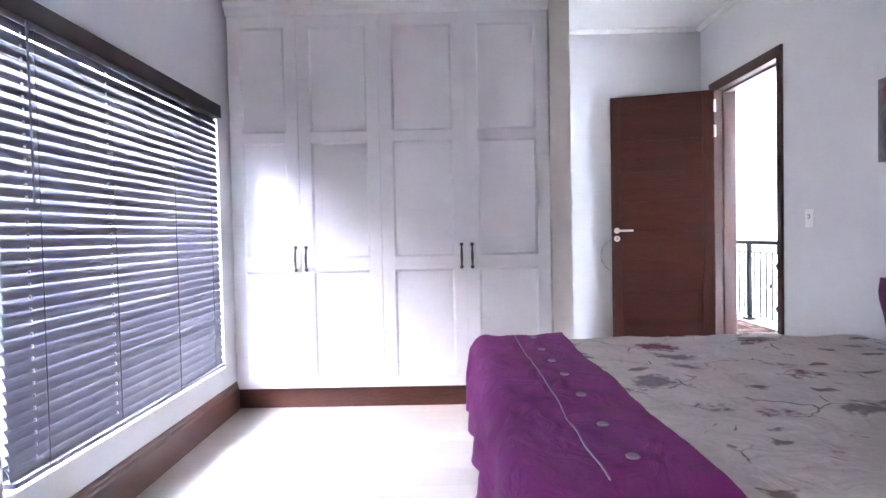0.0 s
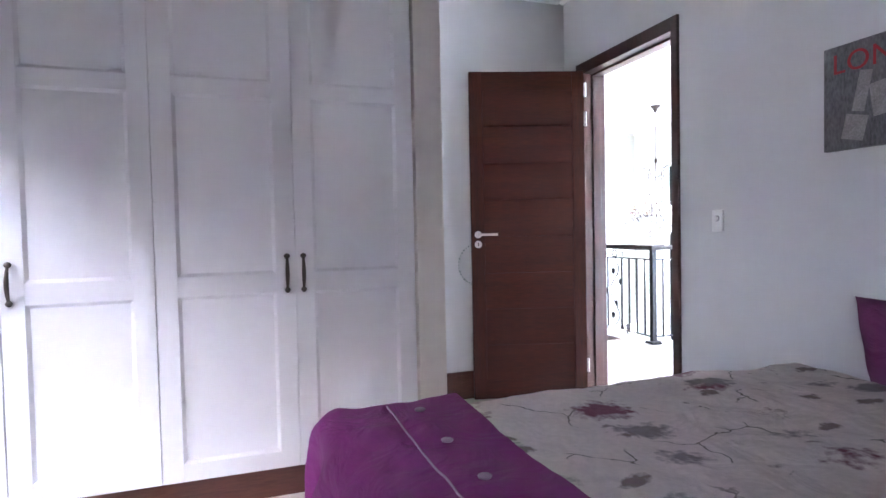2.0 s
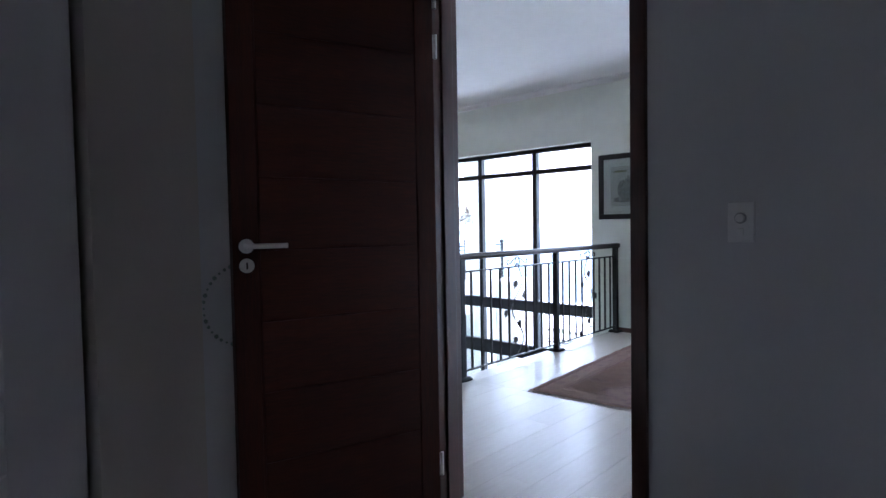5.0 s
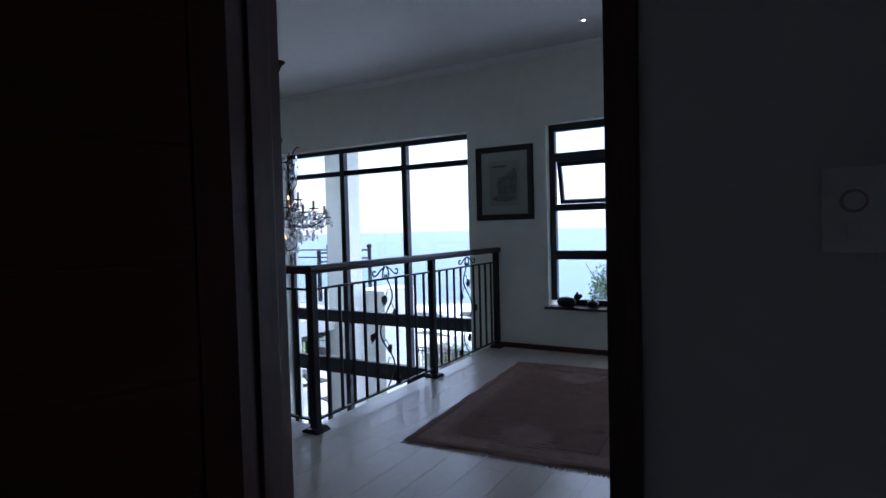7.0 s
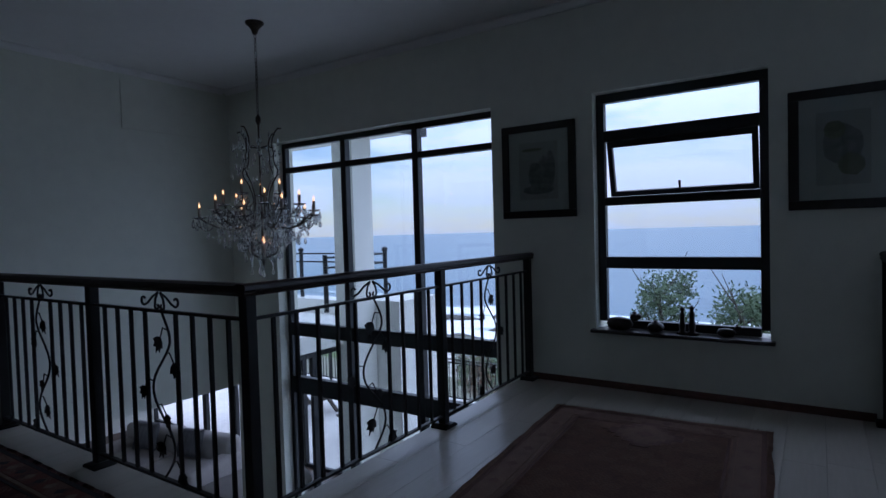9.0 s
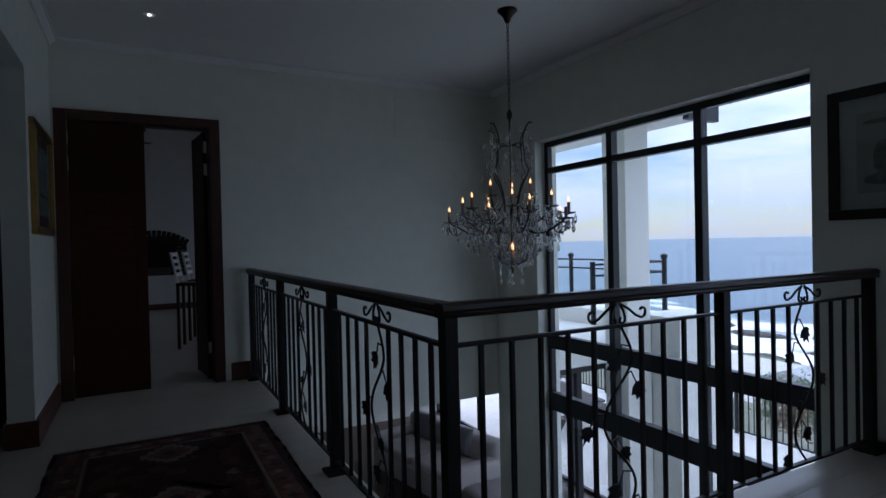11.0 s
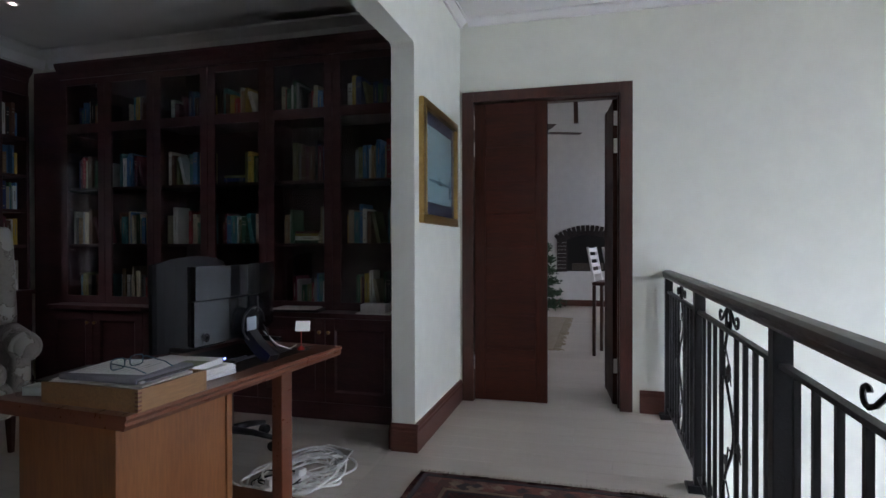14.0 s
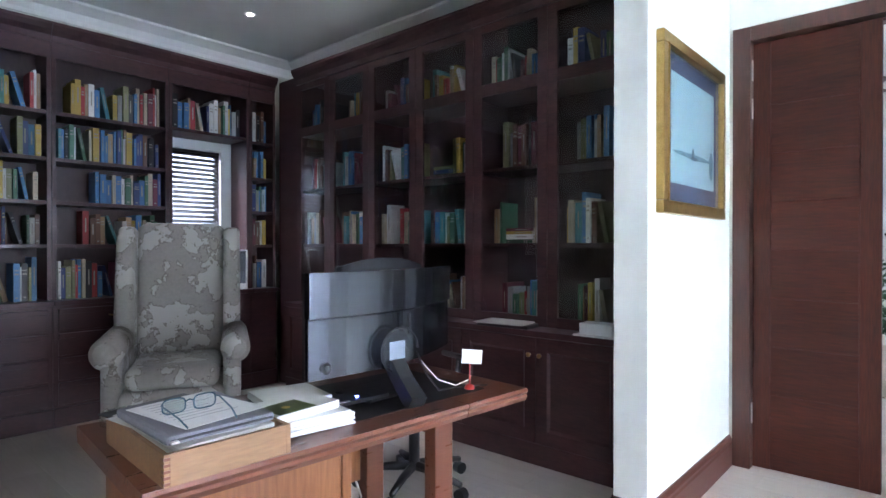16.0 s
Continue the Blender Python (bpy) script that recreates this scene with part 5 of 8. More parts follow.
BLACKFRAME = mat("black painted frame", (0.018, 0.016, 0.016), 0.4, vary=0.2, scale=12)
MOUNT = mat("cream mount card", (0.50, 0.49, 0.45), 0.9, vary=0.03)
ART1 = mat("old print paper", (0.40, 0.39, 0.35), 0.9, vary=0.08, scale=10)
INK = mat("grey ink wash", (0.33, 0.32, 0.29), 0.9, second=(0.07, 0.07, 0.07), scale=26)
INKG = mat("green-brown ink wash", (0.26, 0.27, 0.17), 0.9, second=(0.10, 0.08, 0.06), scale=22)
picture("framed_print", "black-framed print of grey trees on the sea-facing wall", pose(SEA_X, 6.294, 1.712, 0, 0, -90), 0.64, 0.765, BLACKFRAME, MOUNT, ART1, 0.06, blobs=[(0.3, -0.05, 0.30, 0.55, INK), (0.62, 0.05, 0.25, 0.62, INK), (-0.15, -0.15, 0.35, 0.45, INK), (0, -0.66, 0.8, 0.16, INK), (-0.3, 0.75, 0.5, 0.06, INKG)])
picture("framed_print", "black-framed coloured print on the sea-facing wall", pose(SEA_X, 4.262, 1.688, 0, 0, -90), 0.58, 0.755, BLACKFRAME, MOUNT, ART1, 0.06, blobs=[(0, 0.1, 0.75, 0.55, INK), (0.3, -0.45, 0.5, 0.3, INKG), (-0.3, 0.5, 0.4, 0.25, INKG)])
GOLD = mat("gilded frame", (0.42, 0.27, 0.09), 0.34, metal=0.85, vary=0.15, scale=25, bump=0.2, bump_scale=90)
NAVY = mat("slate blue mount", (0.085, 0.10, 0.17), 0.9, vary=0.04)
SEAART = mat("pale blue wash", (0.36, 0.56, 0.62), 0.8, second=(0.50, 0.66, 0.70), scale=2.5)
DKART = mat("dark teal brush", (0.05, 0.13, 0.17), 0.8, vary=0.2, scale=20)
DKART2 = mat("mid teal brush", (0.16, 0.32, 0.38), 0.8, vary=0.2, scale=20)
gp = picture("framed_painting", "gilt-framed pale blue seascape with a dark blue mount", pose(LAND_X, 9.665, 1.752, 0, 0, 90), 0.89, 0.77, GOLD, NAVY, SEAART, 0.055, 0.035, 0.085, blobs=[(0.0, -0.42, 0.95, 0.05, DKART2), (-0.06, -0.36, 0.05, 0.10, DKART), (-0.02, -0.46, 0.16, 0.04, DKART), (0.85, -0.5, 0.10, 0.30, DKART2)])
for x0, x1, z0, z1 in ((-0.395, 0.395, 0.33, 0.337), (-0.395, 0.395, -0.337, -0.33), (-0.395, -0.388, -0.33, 0.33), (0.388, 0.395, -0.33, 0.33)):
    part("bead_line", box(bmesh.new(), x0, x1, -0.040, -0.034, z0, z1, 0.002), GOLD, gp)

# small window with an open top-hung sash
w3 = structure("window_3", box(bmesh.new(), 7.17, 7.23, 4.66, 5.84, 2.20, 2.27, 0.004), ALU, "charcoal aluminium window with a top-hung sash ajar", "window")
for y0, y1, z0, z1 in ((4.66, 4.72, 0.50, 2.20), (5.78, 5.84, 0.50, 2.20), (4.72, 5.78, 0.455, 0.515), (4.72, 5.78, 0.915, 1.005), (4.72, 5.78, 1.405, 1.47), (4.72, 5.78, 1.90, 1.985)):
    part("window_frame", box(bmesh.new(), 7.17, 7.23, y0, y1, z0, z1, 0.004), ALU, w3)
for z0, z1 in ((0.515, 0.915), (1.005, 1.405), (1.985, 2.20)):
    p = part("pane", box(bmesh.new(), 7.197, 7.203, 4.72, 5.78, z0, z1), GLASS, w3)
    p.visible_shadow = False
sash = part("sash", box(bmesh.new(), -0.02, 0.02, -0.52, 0.52, -0.045, 0.0, 0.003), ALU, w3, at=pose(7.215, 5.25, 1.90, 0, -13, 0))
for y0, y1, z0, z1 in ((-0.52, 0.52, -0.43, -0.39), (-0.52, -0.48, -0.39, -0.045), (0.48, 0.52, -0.39, -0.045)):
    part("sash_frame", box(bmesh.new(), -0.02, 0.02, y0, y1, z0, z1, 0.003), ALU, sash)
p = part("pane", box(bmesh.new(), -0.003, 0.003, -0.48, 0.48, -0.39, -0.045), GLASS, sash)
p.visible_shadow = False
part("sash_handle", box(bmesh.new(), -0.035, -0.02, -0.008, 0.008, -0.40, -0.33, 0.003), ALU, sash)
structure("window_sill", box(bmesh.new(), 7.02, 7.168, 4.63, 5.87, 0.425, 0.452, 0.006), mat("dark slate sill tile", (0.05, 0.045, 0.045), 0.35, vary=0.2), "dark tiled window sill", "sill")
FIG = mat("dark carved wood", (0.030, 0.020, 0.016), 0.4, vary=0.3, scale=20)


def ornament(label, at, kind):
    bm = bmesh.new()
    if kind == "animal":
        lathe(bm, [(0.01, 0.0), (0.05, 0.01), (0.07, 0.045), (0.055, 0.085), (0.01, 0.10)], (0, 0, 0), 14)
        bmesh.ops.scale(bm, vec=(0.8, 1.45, 1), verts=bm.verts)
        for dy, dz, r in ((-0.11, 0.10, 0.035), (-0.14, 0.11, 0.022), (-0.11, 0.135, 0.014)):
            bmesh.ops.create_icosphere(bm, subdivisions=2, radius=r, matrix=Matrix.Translation((0, dy, dz)))
    elif kind == "bowl":
        lathe(bm, [(0.02, 0.0), (0.05, 0.012), (0.062, 0.035), (0.05, 0.06), (0.02, 0.072), (0.012, 0.085), (0.004, 0.09)], (0, 0, 0), 16)
    else:
        lathe(bm, [(0.05, 0.0), (0.05, 0.012), (0.02, 0.02), (0.026, 0.06), (0.018, 0.10), (0.022, 0.15), (0.01, 0.17), (0.019, 0.19), (0.004, 0.21)], (0, -0.03, 0), 12)
        lathe(bm, [(0.04, 0.0), (0.04, 0.012), (0.018, 0.02), (0.024, 0.06), (0.015, 0.10), (0.02, 0.14), (0.010, 0.16), (0.018, 0.18), (0.004, 0.2)], (0, 0.035, 0), 12)
    solid("ornament", bm, FIG, label, "ornament", group="carvings on the window sill", smooth=True, at=at)


ornament("dark carved animal ornament on the window sill", pose(7.09, 5.66, 0.4525, 0, 0, 0), "animal")
ornament("small dark lidded pot on the window sill", pose(7.10, 5.40, 0.4525), "bowl")
ornament("dark carved pair of standing forms on the sill", pose(7.10, 5.18, 0.4525), "pair")
ornament("small dark carved animal ornament on the sill", pose(7.10, 4.93, 0.4525) @ Matrix.Scale(0.62, 4), "animal")

# double doors of the far room
def leaf(name, at, w, h, label, hinge_side=1):
    d = structure(name, box(bmesh.new(), 0, w, -0.02, 0.02, 0.012, h, 0.002), MAHOGANY_H, label, "door")
    d.matrix_basis = at
    for x0, x1 in ((0, 0.085), (w - 0.085, w)):
        part("stile", box(bmesh.new(), x0, x1, -0.025, 0.025, 0.012, h, 0.002), MAHOGANY_V, d)
    for k in range(8):
        z0 = 0.16 + k * 0.262
        part("panel", box(bmesh.new(), 0.09, w - 0.09, -0.0235, 0.0235, z0, z0 + 0.256, 0.0015), MAHOGANY_H, d)
    for z in (0.25, 1.93, 2.14):
        bm = bmesh.new()
        cyl(bm, (-0.008, -0.03, z), (-0.008, -0.03, z + 0.11), 0.007, seg=10)
        box(bm, -0.003, 0.001, -0.03, 0.02, z, z + 0.11)
        part("hinge", bm, CHROME, d, "bright steel hinge")
    return d


leaf("door_2", pose(2.855, FAR_Y + 0.045, 0), 0.565, 2.34, "closed dark mahogany leaf of the double door")
leaf("door_3", pose(3.93, FAR_Y + 0.135, 0, 0, 0, 95.5), 0.535, 2.34, "dark mahogany leaf standing open into the far room")

# access panel on the end wall
structure("wall_panel", box(bmesh.new(), 5.82, 6.985, FAR_Y - 0.006, FAR_Y - 0.0005, 2.39, 2.885), WALL, "cream painted access panel in the wall", "trim")

DOWN = glow_mat("downlight lens", (1.0, 0.93, 0.82), 9.0)
for x, y in ((3.47, 9.45), (6.49, 5.27), (-0.33, 9.12), (3.47, 6.2)):
    d = thing("downlight", "small round recessed ceiling downlight, switched on", "lamp", (x, y, TOP - 0.001), group="ceiling downlights")
    part("rim", lathe(bmesh.new(), [(0.028, -0.002), (0.03, -0.006), (0.040, -0.004), (0.042, 0.0), (0.028, 0.0)], (0, 0, 0), 20), PLASTIC, d, smooth=True)
    part("lens", cyl(bmesh.new(), (0, 0, -0.005), (0, 0, -0.0025), 0.011, seg=18), DOWN, d)


# ---- the library ----
NF, NB, WFX = 9.68, 9.56, -0.88
NORTH_STILES = [-0.54, -0.09, 0.39, 0.89, 1.40, 1.94, 2.46]
NORTH_SHELVES = [0.82, 1.245, 1.71, 2.19]
WEST_SHELVES = [0.86, 1.24, 1.535, 1.83, 2.145]
TOPS = 2.70


def case_cornice(bm, axis, face, a, b, s):
    pr = [(0, TOPS - 0.09), (0.012, TOPS - 0.09), (0.016, TOPS - 0.05), (0.045, TOPS - 0.02), (0.06, TOPS + 0.01), (0.06, TOPS + 0.03), (-0.02, TOPS + 0.03), (-0.02, TOPS - 0.09)]
    prism(bm, [(face - s * u, z) for u, z in pr], axis, a, b)


# glazed bookcases along one wall, three units of two doors
def glazed_unit(x0, xm, x1):
    u = thing("bookcase", "dark wooden bookcase with glazed doors over panelled cupboards", "bookcase", ((x0 + x1) / 2, 9.8, 0), group="built-in library bookcases")
    inv = Matrix.Translation((-(x0 + x1) / 2, -9.8, 0))
    e = 0.001
    for x in (x0 + e, x1 - 0.02 - e):
        part("side_panel", box(bmesh.new(), x, x + 0.02, NF + 0.022, 10.03, 0.0, TOPS), SHELFWOOD, u, at=inv)
    part("back_panel", box(bmesh.new(), x0 + 0.021, x1 - 0.021, 10.03, 10.055, 0.0, TOPS), SHELFBACK, u, at=inv)
    part("base", box(bmesh.new(), x0 + e, x1 - e, NB + 0.02, NF + 0.02, 0.0, 0.72), SHELFWOOD, u, at=inv)
    part("plinth", box(bmesh.new(), x0 + e, x1 - e, NB + 0.006, NB + 0.0195, 0.0, 0.12, 0.002), SHELFWOOD, u, at=inv)
    part("ledge", box(bmesh.new(), x0 + e, x1 - e, NB - 0.02, 10.028, 0.721, 0.755, 0.005), SHELFWOOD, u, at=inv)
    for z in NORTH_SHELVES[1:]:
        part("shelf", box(bmesh.new(), x0 + 0.022, x1 - 0.022, NF + 0.03, 10.028, z - 0.024, z, 0.002), SHELFWOOD, u, at=inv)
    bm = bmesh.new()
    case_cornice(bm, "x", NF, x0 + e, x1 - e, 1)
    part("cornice", bm, SHELFWOOD, u, at=inv)
    part("top_panel", box(bmesh.new(), x0 + e, x1 - e, NF + 0.021, 10.05, TOPS + 0.001, TOPS + 0.028), SHELFWOOD, u, at=inv)
    for a, b in ((x0, xm), (xm, x1)):
        s = 0.065
        zs = [0.76, 2.17, 2.215, TOPS - 0.092]
        d = part("glazed_door", box(bmesh.new(), a + 0.002, a + s, NF, NF + 0.02, zs[0], zs[3], 0.002), SHELFWOOD, u, at=inv)
        part("stile", box(bmesh.new(), b - s, b - 0.002, NF, NF + 0.02, zs[0], zs[3], 0.002), SHELFWOOD, d)
        for z0, z1 in ((zs[0], zs[0] + 0.06), (zs[1] - 0.01, zs[2] + 0.02), (zs[3] - 0.05, zs[3])):
            part("rail", box(bmesh.new(), a + s, b - s, NF + 0.001, NF + 0.019, z0, z1), SHELFWOOD, d)
        for z0, z1 in ((zs[0] + 0.06, zs[1] - 0.01), (zs[2] + 0.02, zs[3] - 0.05)):
            g = part("pane", box(bmesh.new(), a + s, b - s, NF + 0.008, NF + 0.011, z0, z1), GLASS, d)
            g.visible_shadow = False
        c = rail_door("cupboard_door", u, SHELFWOOD, inv, a + 0.003, b - 0.003, 0.125, 0.715, NB, NB + 0.0195, [(0.20, 0.64)], 0.07)
        kx = xm + (-0.035 if b == xm else 0.035)
        part("knob", lathe(bmesh.new(), [(0.004, 0.0), (0.006, 0.012), (0.013, 0.018), (0.014, 0.026), (0.008, 0.032), (0.002, 0.033)], (0, 0, 0), 14), BRASS, c, "round brass knob", smooth=True, at=pose(kx, NB, 0.62, 90, 0, 0))
    return u


for k in range(0, 6, 2):
    glazed_unit(*NORTH_STILES[k:k + 3])
# dark corner filler between the two bookcase walls
structure("corner_panel", box(bmesh.new(), -0.86, -0.542, NF + 0.03, 10.05, 0.0, TOPS), SHELFWOOD, "dark wooden corner panel between the bookcases", "trim")

# open shelves over drawers along the window wall
def open_unit(y0, y1, label, window=False, drawers=True, shelves=WEST_SHELVES):
    u = thing("bookcase", label, "bookcase", (-1.0, (y0 + y1) / 2, 0), group="built-in library bookcases")
    inv = Matrix.Translation((1.0, -(y0 + y1) / 2, 0))
    e = 0.001
    for y in (y0 + e, y1 - 0.022 - e):
        part("side_panel", box(bmesh.new(), -1.15, WFX, y, y + 0.022, 0.86 if not window else 0.86, TOPS), SHELFWOOD, u, at=inv)
    part("back_panel", box(bmesh.new(), -1.176, -1.151, y0 + e, y1 - e, 2.14, TOPS), SHELFBACK, u, at=inv) if window else None
    if not window:
        part("back_panel", box(bmesh.new(), -1.176, -1.151, y0 + e, y1 - e, 0.86, TOPS), SHELFBACK, u, at=inv)
    part("base", box(bmesh.new(), -1.17, WFX + 0.03, y0 + e, y1 - e, 0.0, 0.825), SHELFWOOD, u, at=inv)
    part("ledge", box(bmesh.new(), -1.15, WFX + 0.075, y0 + e, y1 - e, 0.826, 0.859, 0.005), SHELFWOOD, u, at=inv)
    part("plinth", box(bmesh.new(), WFX + 0.031, WFX + 0.05, y0 + e, y1 - e, 0.0, 0.13, 0.003), SHELFWOOD, u, at=inv)
    for z in shelves[1:]:
        part("shelf", box(bmesh.new(), -1.15, WFX - 0.003, y0 + 0.024, y1 - 0.024, z - 0.026, z, 0.002), SHELFWOOD, u, at=inv)
    bm = bmesh.new()
    box(bm, WFX - 0.018, WFX + 0.004, y0 + e, y1 - e, TOPS - 0.20, TOPS - 0.09)
    case_cornice(bm, "y", WFX, y0 + e, y1 - e, -1)
    part("cornice", bm, SHELFWOOD, u, at=inv)
    part("top_panel", box(bmesh.new(), -1.17, WFX - 0.021, y0 + e, y1 - e, TOPS + 0.001, TOPS + 0.028), SHELFWOOD, u, at=inv)
    for y in (y0, y1):
        part("face_stile", box(bmesh.new(), WFX, WFX + 0.012, max(y - 0.027, y0 + e), min(y + 0.027, y1 - e), 0.86, TOPS - 0.2, 0.002), SHELFWOOD, u, at=inv)
    if drawers:
        for k in range(4):
            z0 = 0.15 + k * 0.167
            bm = bmesh.new()
            box(bm, WFX + 0.031, WFX + 0.047, y0 + 0.03, y1 - 0.03, z0, z0 + 0.15, 0.004)
            box(bm, WFX + 0.047, WFX + 0.056, y0 + 0.03, y1 - 0.03, z0 + 0.115, z0 + 0.15, 0.003)
            dr = part("drawer", bm, SHELFWOOD, u, at=inv)
            ym = (y0 + y1) / 2
            bm = bmesh.new()
            tube(bm, [(WFX + 0.05, ym - 0.05, z0 + 0.09), (WFX + 0.072, ym - 0.04, z0 + 0.085), (WFX + 0.072, ym + 0.04, z0 + 0.085), (WFX + 0.05, ym + 0.05, z0 + 0.09)], 0.005, 8)
            part("drawer_pull", bm, BRASS, dr, "small brass drawer pull", smooth=True)
    return u


WEST = [5.65, 6.42, 7.19, 7.965, 8.74]
for a, b in zip(WEST, WEST[1:]):
    open_unit(a, b, "dark wooden open bookcase over drawers, filled with books")
open_unit(8.74, 9.42, "dark wooden bookcase unit framing the small window", True, False, [0.86, 2.165])
open_unit(9.42, 9.675, "narrow dark wooden open bookcase full of books", False, False)

# small window with white reveal and blind
w6 = structure("window_6", box(bmesh.new(), -1.33, -1.29, 8.84, 9.36, 2.09, 2.14), ALU, "small charcoal window behind a slatted blind", "window")
for y0, y1, z0, z1 in ((8.84, 8.88, 0.95, 2.09), (9.32, 9.36, 0.95, 2.09), (8.88, 9.32, 0.95, 0.99)):
    part("window_frame", box(bmesh.new(), -1.33, -1.29, y0, y1, z0, z1), ALU, w6)
p = part("pane", box(bmesh.new(), -1.312, -1.308, 8.88, 9.32, 0.99, 2.09), GLASS, w6)
p.visible_shadow = False
part("reveal_lining", box(bmesh.new(), -1.179, -1.14, 9.30, 9.395, 0.87, 2.13), WHITEPAINT, w6)
part("reveal_lining", box(bmesh.new(), -1.179, -1.14, 8.765, 9.30, 2.05, 2.13), WHITEPAINT, w6)
vb = thing("venetian_blind", "dark slatted blind in the small library window", "blind", (-1.20, 9.08, 0.97))
part("headrail", box(bmesh.new(), -0.03, 0.03, -0.235, 0.225, 1.06, 1.12, 0.004), BLACKP, vb)
sm = mesh_of("slat", box(bmesh.new(), -0.024, 0.024, -0.225, 0.215, -0.0015, 0.0015, 0.001), BLACKP)
for k in range(26):
    o = new("slat", sm)
    o.parent = vb
    o.matrix_basis = pose(0, 0, 0.02 + k * 0.041, 0, 40, 0)
part("bottom_rail", box(bmesh.new(), -0.025, 0.025, -0.225, 0.215, -0.012, 0.006, 0.003), BLACKP, vb)

# books
COVERS = {}
for nm, c in (("red", (0.36, 0.03, 0.03)), ("navy", (0.03, 0.05, 0.16)), ("blue", (0.05, 0.17, 0.36)), ("white", (0.58, 0.57, 0.53)), ("cream", (0.45, 0.38, 0.26)), ("green", (0.05, 0.14, 0.08)), ("olive", (0.20, 0.20, 0.09)), ("brown", (0.13, 0.06, 0.035)), ("black", (0.02, 0.02, 0.022)), ("yellow", (0.45, 0.30, 0.05)), ("tan", (0.30, 0.19, 0.10)), ("grey", (0.24, 0.24, 0.24)), ("teal", (0.05, 0.20, 0.22)), ("maroon", (0.13, 0.02, 0.035))):
    COVERS[nm] = mat(nm + " book cover", c, 0.5, vary=0.12, scale=6, random=0.25)
PAGES = mat("book page edges", (0.55, 0.50, 0.40), 0.9, second=(0.42, 0.37, 0.28), scale=30)
TITLE = mat("pale spine print", (0.33, 0.30, 0.25), 0.6, vary=0.3, scale=40)
book_mesh = {}
for nm, m in COVERS.items():
    for style in (0, 1):
        bm = bmesh.new()
        # unit book: thickness in x, spine at -y, height in z
        box(bm, -0.42, 0.42, -0.42, 0.47, 0.012, 0.988)
        for f in bm.faces:
            f.material_index = 1
        n0 = len(bm.faces)
        for bx in ((-0.5, -0.41, -0.5, 0.5, 0, 1), (0.41, 0.5, -0.5, 0.5, 0, 1), (-0.41, 0.41, -0.5, -0.44, 0, 1)):
            box(bm, *bx)
        bm.faces.ensure_lookup_table()
        k0 = len(bm.faces)
        if style:
            box(bm, -0.34, 0.34, -0.504, -0.499, 0.70, 0.74)
            box(bm, -0.34, 0.34, -0.504, -0.499, 0.80, 0.83)
            box(bm, -0.20, 0.20, -0.504, -0.499, 0.08, 0.12)
        else:
            box(bm, -0.10, 0.10, -0.504, -0.499, 0.36, 0.78)
        bm.faces.ensure_lookup_table()
        for f in bm.faces[k0:]:
            f.material_index = 2
        book_mesh[nm, style] = mesh_of("book", bm, [m, PAGES, TITLE])
NAMES = list(COVERS)
LIGHT = ["white", "cream", "white", "cream", "white", "blue", "grey", "tan", "blue", "red", "navy", "olive", "green", "teal", "brown", "yellow", "black", "maroon"]
brng = random.Random(21)


far_books = bmesh.new()
BOOK_MATS = [*COVERS.values(), PAGES, TITLE]


def put_book(m, w, d, h, nm, how, joined=False):
    if joined:
        me = book_mesh[nm, brng.randint(0, 1)].copy()
        me.transform(m @ Matrix.Diagonal((w, d, h, 1)))
        k0 = len(far_books.faces)
        far_books.from_mesh(me)
        bpy.data.meshes.remove(me)
        far_books.faces.ensure_lookup_table()
        swap = {0: NAMES.index(nm), 1: len(COVERS), 2: len(COVERS) + 1}
        for f in far_books.faces[k0:]:
            f.material_index = swap[f.material_index]
        return
    o = new("book", book_mesh[nm, brng.randint(0, 1)])
    o.matrix_basis = m @ Matrix.Diagonal((w, d, h, 1))
    tagged(o, f"{nm} covered book {how} on a dark library shelf", "book", "books on the library shelves")


